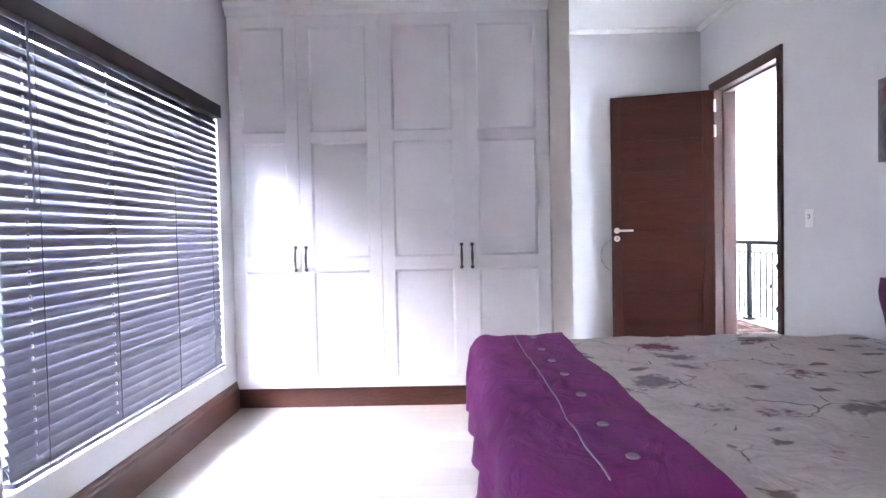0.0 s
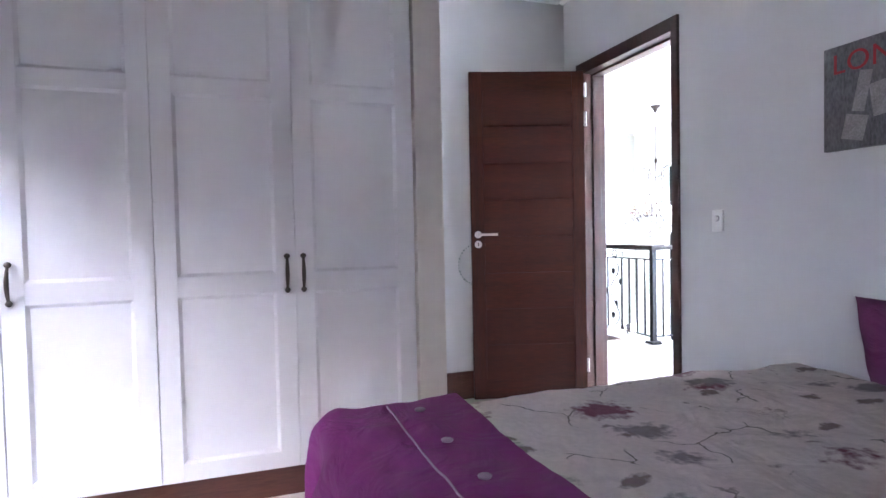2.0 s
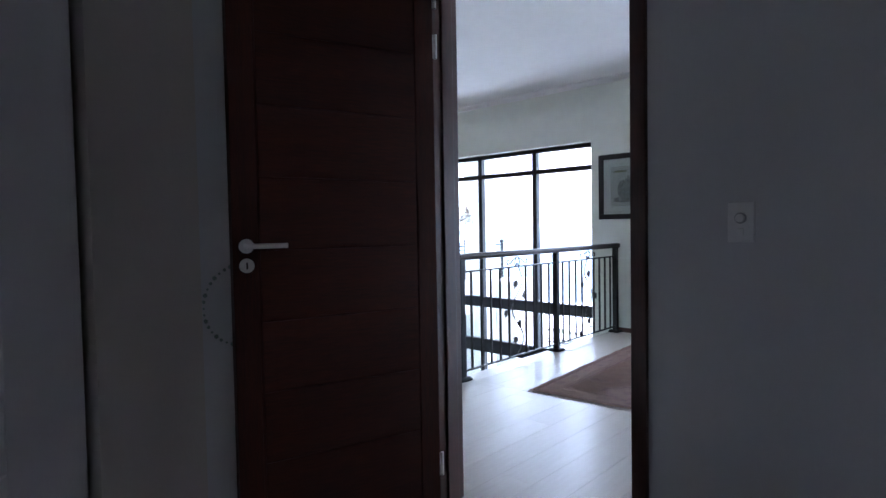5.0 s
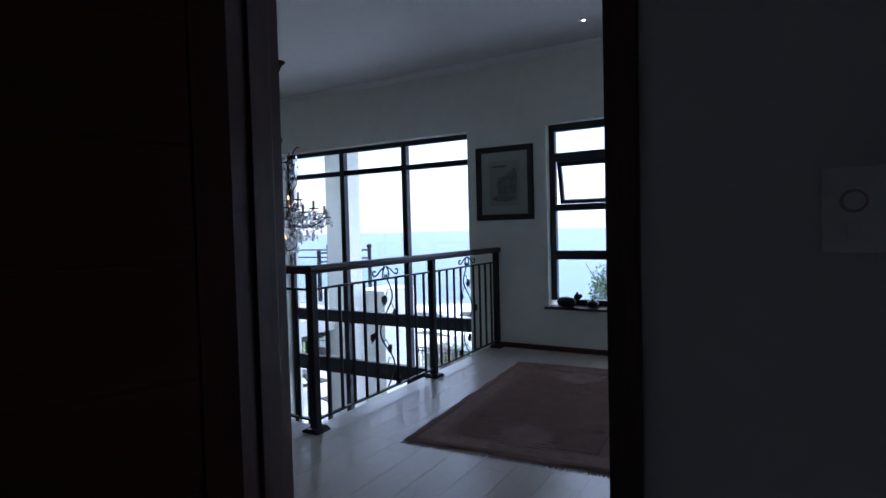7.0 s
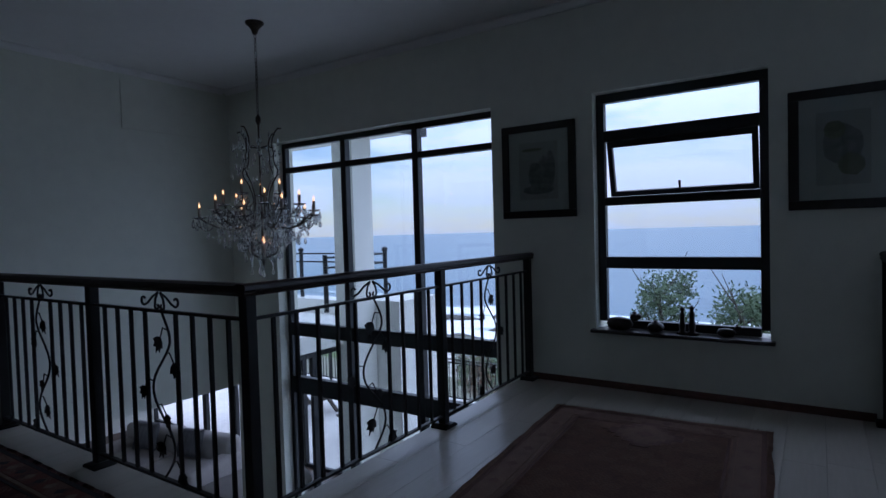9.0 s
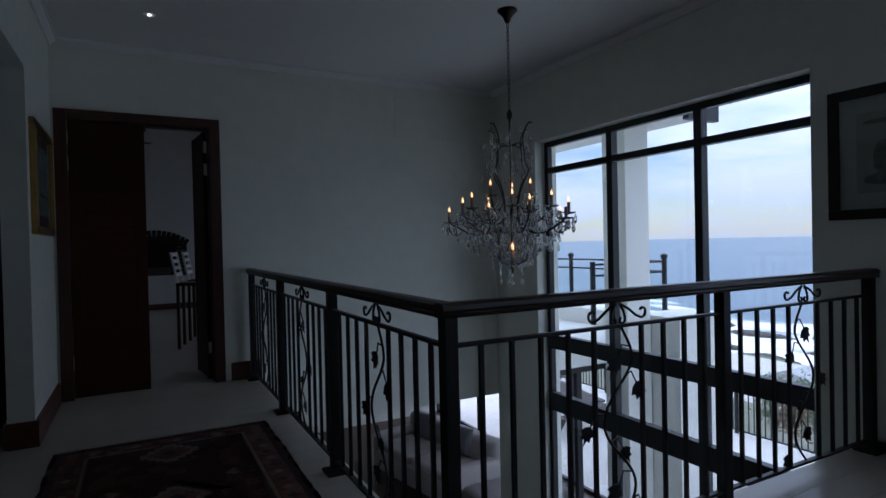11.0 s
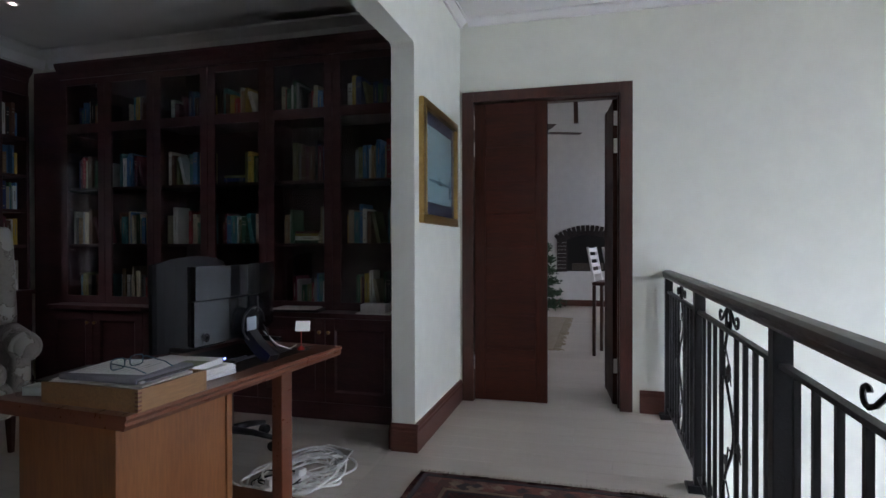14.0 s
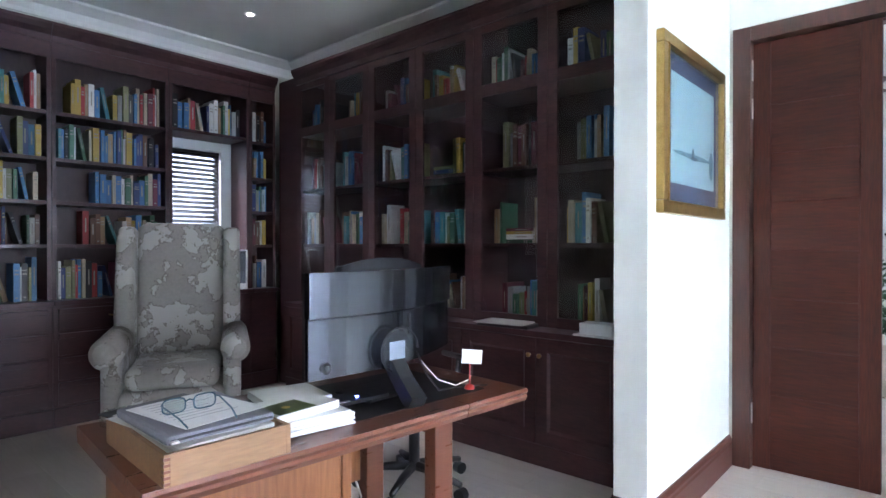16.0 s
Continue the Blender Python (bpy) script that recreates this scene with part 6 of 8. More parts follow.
def book_row(m, length, room, density=0.85, colours=LIGHT, depth=0.20, joined=False):
    """Fills a shelf: m puts x along the shelf, -y to the front; some books lean, some lie in piles, some gaps stay."""
    x = brng.uniform(0, 0.03)
    if brng.random() > density:
        x += brng.uniform(0.05, length * 0.35)
    while x < length - 0.03:
        roll = brng.random()
        if roll < 0.07 and length - x > 0.24:
            z = 0.0
            for _ in range(brng.randint(2, 5)):
                th, ln = brng.uniform(0.018, 0.04), brng.uniform(0.17, 0.21)
                if z + th > room - 0.03:
                    break
                put_book(m @ Matrix.Translation((x + ln / 2 - ln / 2 + 0.002, 0, z + th / 2)) @ Matrix.Rotation(math.pi / 2, 4, "Y") @ Matrix.Translation((0, 0, 0)), th, 0.15, ln, brng.choice(colours), "lying flat", joined)
                z += th + 0.0006
            x += 0.225
        elif roll < 0.14 and density < 1:
            x += brng.uniform(0.03, 0.12)
        else:
            nb = brng.randint(3, 9)
            h0 = brng.uniform(0.74, 0.92)
            for i in range(nb):
                w, h, d = brng.uniform(0.014, 0.042), min(room - 0.02, (h0 + brng.uniform(-0.20, 0.12)) * min(room, 0.30)), brng.uniform(0.13, depth)
                if x + w > length:
                    break
                put_book(m @ Matrix.Translation((x + w / 2, -0.02 + brng.uniform(-0.012, 0.012), 0)), w, d, h, brng.choice(colours), "standing upright", joined)
                x += w + 0.0006
            if brng.random() < 0.7 and x + 0.13 < length:
                th = math.radians(brng.uniform(8, 20))
                w, h = brng.uniform(0.016, 0.03), min(room * 0.8, 0.23)
                x += h * math.sin(th) * 0.98
                put_book(m @ Matrix.Translation((x + 0.002, -0.02, 0.0)) @ Matrix.Rotation(-th, 4, "Y") @ Matrix.Translation((w / 2, 0, 0)), w, 0.16, h, brng.choice(colours), "leaning", joined)
                x += w / math.cos(th) + 0.02


for a, b in zip(WEST[2:], WEST[3:]):
    for z0, z1 in zip(WEST_SHELVES, WEST_SHELVES[1:] + [2.52]):
        book_row(pose(-1.02, a + 0.03, z0 + 0.0008, 0, 0, 90), b - a - 0.07, z1 - z0 - 0.026, 0.8)
book_row(pose(-1.02, 8.78, 2.166, 0, 0, 90), 0.58, 0.34, 1.0)
for z0, z1 in zip(WEST_SHELVES, WEST_SHELVES[1:] + [2.52]):
    book_row(pose(-1.02, 9.448, z0 + 0.0008, 0, 0, 90), 0.185, z1 - z0 - 0.026, 1.0)
for a, b in zip(NORTH_STILES, NORTH_STILES[1:]):
    for z0, z1 in zip([0.756, 1.012] + NORTH_SHELVES[1:], [1.22] + NORTH_SHELVES[1:] + [2.58]):
        if z0 == 1.012:
            continue
        book_row(pose(a + 0.07, 9.86, z0 + 0.0008), b - a - 0.14, min(z1 - z0 - 0.03, 0.34), 0.75, joined=a < 0.8)

solid("shelved_books", far_books, BOOK_MATS, "assorted books behind the glass of the far bookcases", "books", kind="stuff")

# wing chair with printed map cover
def map_cloth():
    m = mat("beige map-printed cloth", (0.31, 0.285, 0.245), 0.92, vary=0.07, scale=6, bump=0.4, bump_scale=260)
    n, l = m.node_tree.nodes, m.node_tree.links
    b = n["Principled BSDF"]
    ground = b.inputs["Base Color"].links[0].from_socket
    co = n.new("ShaderNodeTexCoord")
    land = n.new("ShaderNodeTexNoise")
    land.inputs["Scale"].default_value, land.inputs["Detail"].default_value, land.inputs["Roughness"].default_value = 6.5, 9, 0.62
    l.new(co.outputs["Object"], land.inputs["Vector"])
    edge = n.new("ShaderNodeMapRange")
    edge.inputs["From Min"].default_value, edge.inputs["From Max"].default_value = 0.515, 0.535
    l.new(land.outputs["Fac"], edge.inputs["Value"])
    mx = n.new("ShaderNodeMix")
    mx.data_type = "RGBA"
    mx.inputs["B"].default_value = (0.44, 0.42, 0.37, 1)
    l.new(edge.outputs["Result"], mx.inputs["Factor"])
    l.new(ground, mx.inputs["A"])
    coast = n.new("ShaderNodeMath")
    coast.operation = "SUBTRACT"
    coast.inputs[1].default_value = 0.525
    l.new(land.outputs["Fac"], coast.inputs[0])
    ab = n.new("ShaderNodeMath")
    ab.operation = "ABSOLUTE"
    l.new(coast.outputs[0], ab.inputs[0])
    ln = n.new("ShaderNodeMapRange")
    ln.inputs["From Min"].default_value, ln.inputs["From Max"].default_value = 0.016, 0.004
    ln.inputs["To Max"].default_value = 0.75
    l.new(ab.outputs[0], ln.inputs["Value"])
    mx2 = n.new("ShaderNodeMix")
    mx2.data_type = "RGBA"
    mx2.inputs["B"].default_value = (0.10, 0.08, 0.06, 1)
    l.new(ln.outputs["Result"], mx2.inputs["Factor"])
    l.new(mx.outputs["Result"], mx2.inputs["A"])
    l.new(mx2.outputs["Result"], b.inputs["Base Color"])
    b.inputs["Sheen Weight"].default_value = 0.2
    return m


MAP = map_cloth()


def puffy(bm, x0, x1, y0, y1, z0, z1, r=0.05, lean=0.0):
    """A padded block with well-rounded edges; lean moves its top back."""
    b = bmesh.new()
    bmesh.ops.create_cube(b, size=1.0, matrix=Matrix.LocRotScale(((x0 + x1) / 2, (y0 + y1) / 2, (z0 + z1) / 2), None, (x1 - x0, y1 - y0, z1 - z0)))
    bmesh.ops.bevel(b, geom=list(b.edges), offset=r, segments=5, affect="EDGES", profile=0.5)
    for v in b.verts:
        v.co.y += lean * (v.co.z - z0)
    me = bpy.data.meshes.new("tmp")
    b.to_mesh(me)
    b.free()
    bm.from_mesh(me)
    bpy.data.meshes.remove(me)


chair = thing("wing_chair", "high-backed wing armchair in beige map-printed cloth behind the desk", "armchair", pose(0.02, 8.42, 0, 0, 0, 62) @ Matrix.Diagonal((0.93, 1, 1, 1)))
bm = bmesh.new()
puffy(bm, -0.31, 0.31, -0.34, 0.28, 0.20, 0.40, 0.05)
part("seat_frame", bm, MAP, chair, smooth=True)
bm = bmesh.new()
puffy(bm, -0.27, 0.27, -0.36, 0.22, 0.40, 0.535, 0.055)
part("seat_cushion", bm, MAP, chair, smooth=True)
bm = bmesh.new()
puffy(bm, -0.30, 0.30, 0.20, 0.36, 0.38, 1.385, 0.078, 0.10)
part("backrest", bm, MAP, chair, smooth=True)
for s in (-1, 1):
    bm = bmesh.new()
    out = [(0.30, 0.52), (0.08, 0.62), (0.05, 0.78), (0.10, 1.05), (0.16, 1.28), (0.24, 1.36), (0.36, 1.345), (0.43, 1.28), (0.40, 0.9)]
    prism(bm, out, "x", s * 0.285, s * 0.40)
    bmesh.ops.bevel(bm, geom=list(bm.edges), offset=0.035, segments=4, affect="EDGES", profile=0.5)
    part("wing", bm, MAP, chair, smooth=True)
    bm = bmesh.new()
    puffy(bm, min(s * 0.29, s * 0.40), max(s * 0.29, s * 0.40), -0.34, 0.30, 0.20, 0.62, 0.05)
    arm = part("arm", bm, MAP, chair, smooth=True)
    bm = bmesh.new()
    cyl(bm, (s * 0.365, -0.36, 0.62), (s * 0.365, 0.16, 0.65), 0.092, 0.085, 20)
    bmesh.ops.bevel(bm, geom=[e for e in bm.edges if len(e.link_faces) == 2 and e.calc_face_angle() > 0.8], offset=0.03, segments=3, affect="EDGES")
    part("arm_roll", bm, MAP, arm, smooth=True)
for x in (-0.29, 0.29):
    for y in (-0.28, 0.24):
        part("leg", cyl(bmesh.new(), (x, y * 1.08, 0.0), (x, y, 0.21), 0.018, 0.03, 4), MAHOGANY, chair, "dark tapered wooden leg")

# desk
DESKWOOD = mat("orange-brown teak veneer", (0.30, 0.115, 0.042), 0.36, second=(0.19, 0.068, 0.025), scale=2.2, grain_scale=(5, 5, 0.5), bump=0.04, coat=0.1)
DESKTOP = mat("red-brown polished desk edge", (0.17, 0.055, 0.028), 0.3, second=(0.135, 0.044, 0.023), scale=2.2, grain_scale=(4, 0.5, 4), coat=0.25)
LEATHER = mat("black desk leather", (0.012, 0.012, 0.013), 0.42, vary=0.2, scale=20, bump=0.2, bump_scale=150)
DX0, DX1, DY0, DY1, DZ1 = 1.92, 2.53, 7.31, 8.56, 0.725
desk = thing("desk", "polished wooden desk with a panelled pedestal and black leather top", "desk", pose(2.16, 7.92, 0, 0, 0, -5))
inv = Matrix.Translation((-2.2, -7.9, 0))
for y0, y1 in ((DY0, 8.26), (8.263, DY1)):
    bm = bmesh.new()
    pr = [(DX0 + 0.01, DZ1 - 0.045), (DX1 - 0.012, DZ1 - 0.045), (DX1 - 0.004, DZ1 - 0.03), (DX1 - 0.008, DZ1 - 0.022), (DX1, DZ1 - 0.010), (DX1 - 0.004, DZ1), (DX0 + 0.004, DZ1), (DX0, DZ1 - 0.010)]
    prism(bm, pr, "y", y0, y1)
    part("desktop", bm, DESKTOP, desk, at=inv)
part("leather_inset", box(bmesh.new(), DX0 + 0.08, DX1 - 0.10, DY0 + 0.09, DY1 - 0.12, DZ1 + 0.0005, DZ1 + 0.002), LEATHER, desk, "black leather writing surface", at=inv)
part("pedestal", box(bmesh.new(), 1.97, 2.415, 7.37, 7.875, 0.0, DZ1 - 0.046, 0.004), DESKWOOD, desk, at=inv)
part("pedestal_trim", box(bmesh.new(), 2.414, 2.425, 7.855, 7.885, 0.0, DZ1 - 0.046, 0.003), DESKWOOD, desk, at=inv)
part("modesty_panel", box(bmesh.new(), 2.00, 2.02, 7.876, 8.2, 0.35, DZ1 - 0.046), DESKWOOD, desk, at=inv)
for x in (2.36, 1.98):
    part("leg", box(bmesh.new(), x, x + 0.055, 8.22, 8.30, 0.05, DZ1 - 0.046, 0.005), DESKTOP, desk, at=inv)
bm = bmesh.new()
prism(bm, [(1.93, 0.0), (2.47, 0.0), (2.47, 0.035), (2.40, 0.055), (2.0, 0.055), (1.93, 0.035)], "y", 8.21, 8.31)
part("foot", bm, DESKTOP, desk, at=inv)

# tray of papers
TRAYW = mat("oak letter tray", (0.30, 0.16, 0.07), 0.45, second=(0.20, 0.10, 0.045), scale=3, grain_scale=(5, 0.6, 5))
T0 = DZ1 + 0.0025
tray = thing("letter_tray", "shallow wooden letter tray with dovetailed corners on the desk", "tray", pose(2.25, 7.50, DZ1, 0, 0, -3))
for bx in ((-0.20, 0.20, -0.147, -0.135, 0.0, 0.07), (-0.20, 0.20, 0.135, 0.147, 0.0, 0.07), (-0.20, -0.188, -0.135, 0.135, 0.0, 0.07), (0.188, 0.20, -0.135, 0.135, 0.0, 0.07)):
    part("tray_side", box(bmesh.new(), *bx, 0.0015), TRAYW, tray)
part("tray_base", box(bmesh.new(), -0.188, 0.188, -0.135, 0.135, 0.001, 0.008), TRAYW, tray)
for k in range(5):
    part("dovetail", box(bmesh.new(), 0.1885, 0.2012, -0.148, -0.134, 0.005 + k * 0.013, 0.011 + k * 0.013), DESKTOP, tray)
PAPER = mat("white paper", (0.72, 0.72, 0.70), 0.9, vary=0.03, scale=4)
FOLDER = mat("grey zipped folder cloth", (0.17, 0.17, 0.19), 0.8, vary=0.1, scale=20, bump=0.3, bump_scale=200)
TEXTBAR = mat("grey print", (0.35, 0.35, 0.36), 0.9)


def sheet_pile(name, label, at, w, d, h, material=PAPER, n=3, cat="papers", seed=1):
    """A pile of loose sheets, each a little askew."""
    rg = random.Random(seed)
    t = thing(name, label, cat, at)
    for k in range(n):
        part("sheet", box(bmesh.new(), -w / 2, w / 2, -d / 2, d / 2, 0, h / n - 0.0003), material, t, at=pose(rg.uniform(-0.008, 0.008), rg.uniform(-0.008, 0.008), h * k / n, 0, 0, rg.uniform(-5, 5)))
    return t


sheet_pile("paper_pile", "thick pile of white papers filling the wooden tray", pose(2.25, 7.50, DZ1 + 0.0085, 0, 0, -3), 0.33, 0.235, 0.061, n=6)
fold = thing("zip_folder", "grey zipped document folder lying on the papers", "folder", pose(2.27, 7.487, DZ1 + 0.0778, 0, 0, -1))
part("cover", box(bmesh.new(), -0.155, 0.155, -0.128, 0.128, 0, 0.022, 0.010), FOLDER, fold)
part("zip", tube(bmesh.new(), [(0.157, -0.12, 0.011), (0.157, 0.12, 0.011)], 0.003), BLACKP, fold)
part("zip_pull", box(bmesh.new(), 0.156, 0.167, -0.122, -0.105, 0.006, 0.012, 0.002), CHROME, fold)
for k, (dx, dy, turn) in enumerate(((-0.02, -0.022, 9), (0.015, 0.02, -7), (-0.045, 0.012, 16))):
    solid("loose_sheet", box(bmesh.new(), -0.15, 0.15, -0.105, 0.105, 0, 0.0008), PAPER, "loose white sheet sticking out under the grey folder", "paper", group="loose sheets in the tray", at=pose(2.25 + dx, 7.49 + dy, DZ1 + 0.0745 + 0.001 * k, 0, 0, turn - 2))
bf = tagged(part("black_folder", box(bmesh.new(), -0.05, 0.05, -0.12, 0.12, 0, 0.004, 0.001), BLACKP, None, at=pose(2.06, 7.475, DZ1 + 0.0705, 0, 0, 10)), "thin black folder under the loose sheets", "folder")
note = sheet_pile("notepaper", "handwritten white sheets on top of the grey folder", pose(2.26, 7.49, DZ1 + 0.1000, 0, 0, 4), 0.26, 0.21, 0.003, n=2, seed=5)
for k in range(9):
    part("writing_line", box(bmesh.new(), -0.10 + 0.022 * k, -0.097 + 0.022 * k, -0.08, 0.02 + 0.05 * ((k * 7) % 3) / 2, 0.0030, 0.0033), TEXTBAR, note)
# spectacles
specs = thing("spectacles", "blue-framed folding reading glasses on the papers", "glasses", pose(2.28, 7.47, DZ1 + 0.1037, 0, 0, 86) @ Matrix.Scale(1.1, 4))
BLUEF = mat("blue-grey spectacle frame", (0.03, 0.10, 0.15), 0.35, vary=0.1)
for s in (-1, 1):
    pts = [(s * 0.033 + 0.024 * math.copysign(abs(math.cos(a)) ** 0.6, math.cos(a)), 0.0, 0.017 + 0.016 * math.copysign(abs(math.sin(a)) ** 0.6, math.sin(a))) for a in [2 * math.pi * k / 20 for k in range(21)]]
    part("rim", tube(bmesh.new(), pts, 0.0018), BLUEF, specs, smooth=True)
    part("temple", tube(bmesh.new(), [(s * 0.058, 0, 0.024), (s * 0.062, -0.01, 0.024), (s * 0.055, -0.09, 0.014), (s * 0.05, -0.125, 0.002)], 0.0018), BLUEF, specs, smooth=True)
    lens = bmesh.new()
    prism(lens, [(x, z) for x, _, z in pts[:-1]], "y", -0.0006, 0.0006)
    g = part("lens", lens, GLASS, specs)
    g.visible_shadow = False
part("bridge", tube(bmesh.new(), [(-0.010, 0, 0.022), (0, 0, 0.026), (0.010, 0, 0.022)], 0.0018), BLUEF, specs)

pb = thing("paperback_book", "white paperback with a green photograph lying on the desk", "book", pose(2.29, 7.75, DZ1 + 0.043, 0, 0, 4))
part("page_block", box(bmesh.new(), -0.075, 0.075, -0.105, 0.105, 0.001, 0.021), PAPER, pb)
part("cover", box(bmesh.new(), -0.077, 0.077, -0.107, 0.107, 0.0212, 0.0222), PAPER, pb)
part("cover_photo", box(bmesh.new(), -0.03, 0.07, -0.09, 0.03, 0.0223, 0.0226), mat("green leaf photograph", (0.10, 0.14, 0.03), 0.4, second=(0.02, 0.03, 0.01), scale=30), pb)
part("photo_spot", lathe(bmesh.new(), [(0.012, 0.0), (0.012, 0.0003), (0.002, 0.0005)], (0.02, -0.035, 0.0226), 12), COVERS["yellow"], pb)
sheet_pile("paper_pile", "pile of white printed papers on the desk", pose(2.29, 7.775, T0, 0, 0, -5), 0.20, 0.235, 0.040, n=6, seed=8)
sheet_pile("paper_pile", "grey and white documents stacked on the desk", pose(2.08, 7.885, T0, 0, 0, -12), 0.20, 0.2, 0.032, n=3, seed=9)
cl = thing("clear_bag", "small clear plastic bag of cards at the desk edge", "bag", pose(1.95, 7.45, DZ1 + 0.0005, 0, 0, 10))
part("card_stack", box(bmesh.new(), -0.05, 0.05, -0.035, 0.035, 0, 0.03, 0.002), PAPER, cl)
bm = bmesh.new()
puffy(bm, -0.07, 0.07, -0.05, 0.05, 0.0, 0.045, 0.02)
for v in bm.verts:
    v.co += Vector((0.006, 0.006, 0.004)) * noise.noise(v.co * 40)
part("film", bm, GLASS, cl)

# monitor seen from behind
STEEL = mat("dark glossy grey shell", (0.085, 0.09, 0.105), 0.2, metal=0.95, vary=0.15, scale=2.5, grain_scale=(6, 6, 0.4))
mon = thing("monitor", "large curved grey computer monitor seen from behind on the desk", "monitor", pose(2.265, 8.19, T0))


def bowed(z0, z1, y0, y1, front, back, n=12):
    """A bent sheet that follows the monitor's curve."""
    bm = bmesh.new()
    ys = [y0 + (y1 - y0) * k / n for k in range(n + 1)]
    bend = [-0.46 * (y + 0.15) ** 2 for y in ys]
    prism(bm, [(b + front, y) for b, y in zip(bend, ys)] + [(b - back, y) for b, y in reversed(list(zip(bend, ys)))], "z", z0, z1)
    return bm


part("screen", bowed(0.102, 0.418, -0.355, 0.415, -0.012, 0.03), BLACKP, mon)
part("back_shell", bowed(0.284, 0.42, -0.358, 0.418, 0.012, 0.012), STEEL, mon, smooth=False)
part("back_shell", bowed(0.10, 0.278, -0.356, 0.416, 0.002, 0.012), STEEL, mon, smooth=False)
part("cable_slot", box(bmesh.new(), 0.004, 0.014, 0.03, 0.042, 0.20, 0.272, 0.002), BLACKP, mon)
part("stand_hub", cyl(bmesh.new(), (-0.01, -0.04, 0.155), (0.024, -0.04, 0.155), 0.068, seg=28), STEEL, mon, smooth=False)
part("label_plate", box(bmesh.new(), 0.0245, 0.0275, -0.07, 0.0, 0.125, 0.185), mat("pale blue label", (0.22, 0.26, 0.30), 0.6), mon)
part("badge", cyl(bmesh.new(), (-0.03, -0.30, 0.132), (-0.002, -0.30, 0.132), 0.017, seg=20), BLACKP, mon)
part("badge_ring", cyl(bmesh.new(), (-0.003, -0.30, 0.132), (0.0, -0.30, 0.132), 0.009, seg=16), STEEL, mon)
bm = bmesh.new()
tube(bm, [(0.02, -0.04, 0.11), (0.07, -0.05, 0.06), (0.155, -0.075, 0.006)], [0.036, 0.036, 0.038], 4)
part("stand", bm, BLACKP, mon)
part("foot", box(bmesh.new(), -0.16, 0.02, -0.15, 0.08, 0.0, 0.010, 0.004), BLACKP, mon)
part("cable_loop", tube(bmesh.new(), [(0.034, -0.03 + 0.082 * math.cos(a), 0.155 + 0.075 * math.sin(a)) for a in [k * 0.35 for k in range(15)]], 0.004), BLACKP, mon, smooth=True)
part("cable", tube(bmesh.new(), [(0.03, 0.05, 0.14), (0.05, 0.08, 0.06), (0.08, 0.11, 0.004), (0.10, 0.20, 0.004), (0.16, 0.28, 0.004)], 0.003), BLACKP, mon, smooth=True)
part("cable", tube(bmesh.new(), [(0.0, 0.10, 0.10), (0.05, 0.14, 0.03), (0.08, 0.20, 0.004), (0.06, 0.30, 0.004)], 0.0025), PLASTIC, mon, "pale thin cable", smooth=True)
solid("keyboard", box(bmesh.new(), -0.13, 0.13, -0.05, 0.05, 0.0, 0.012, 0.004), BLACKP, "small black keypad on the desk under the monitor", "keyboard", at=pose(2.235, 7.99, T0 + 0.0105, 0, 0, 86))
part("keyboard_edge", box(bmesh.new(), -0.12, -0.02, -0.048, -0.035, 0.0121, 0.0135), CHROME, bpy.data.objects["keyboard"])
led = glow_mat("blue standby light", (0.08, 0.16, 1.0), 6.0)
part("power_light", box(bmesh.new(), 0.02, 0.028, -0.02, -0.016, 0.0121, 0.0150), led, bpy.data.objects["keyboard"])
# office chair behind the desk
MESHBACK = mat("black woven chair mesh", (0.005, 0.005, 0.006), 0.6, vary=0.2, scale=20, bump=0.5, bump_scale=300)
oc = thing("office_chair", "black swivel office chair pushed up behind the desk", "chair", pose(1.62, 8.92, 0, 0, 0, -12))
bm = bmesh.new()
puffy(bm, -0.25, 0.25, -0.25, 0.25, 0.44, 0.52, 0.035)
part("seat", bm, MESHBACK, oc, smooth=True)
bm = bmesh.new()
prism(bm, [(-0.27 + 0.07 * math.cos(a) - 0.07, 0.27 * math.sin(a)) for a in [-1.5 + 0.3 * k for k in range(11)]] + [(-0.30 + 0.07 * math.cos(a) - 0.07, 0.27 * math.sin(a)) for a in [1.5 - 0.3 * k for k in range(11)]], "z", 0.58, 1.165)
for v in bm.verts:
    if v.co.z > 1:
        v.co.z -= 0.35 * v.co.y * v.co.y * 2
part("backrest", bm, MESHBACK, oc, smooth=False)
part("back_bracket", tube(bmesh.new(), [(-0.1, 0, 0.44), (-0.28, 0, 0.46), (-0.33, 0, 0.62), (-0.325, 0, 0.8)], 0.02), BLACKP, oc, smooth=True)
part("gas_column", cyl(bmesh.new(), (0, 0, 0.09), (0, 0, 0.44), 0.028, seg=14), BLACKP, oc, smooth=True)
for k in range(5):
    a = 2 * math.pi * k / 5 + 0.3
    sp = part("base_spoke", tube(bmesh.new(), [(0, 0, 0.11), (0.16 * math.cos(a), 0.16 * math.sin(a), 0.10), (0.29 * math.cos(a), 0.29 * math.sin(a), 0.075)], [0.026, 0.02, 0.015]), BLACKP, oc, smooth=True)
    part("castor", cyl(bmesh.new(), (0.29 * math.cos(a) - 0.022 * math.sin(a), 0.29 * math.sin(a) + 0.022 * math.cos(a), 0.03), (0.29 * math.cos(a) + 0.022 * math.sin(a), 0.29 * math.sin(a) - 0.022 * math.cos(a), 0.03), 0.03, seg=14), BLACKP, sp)
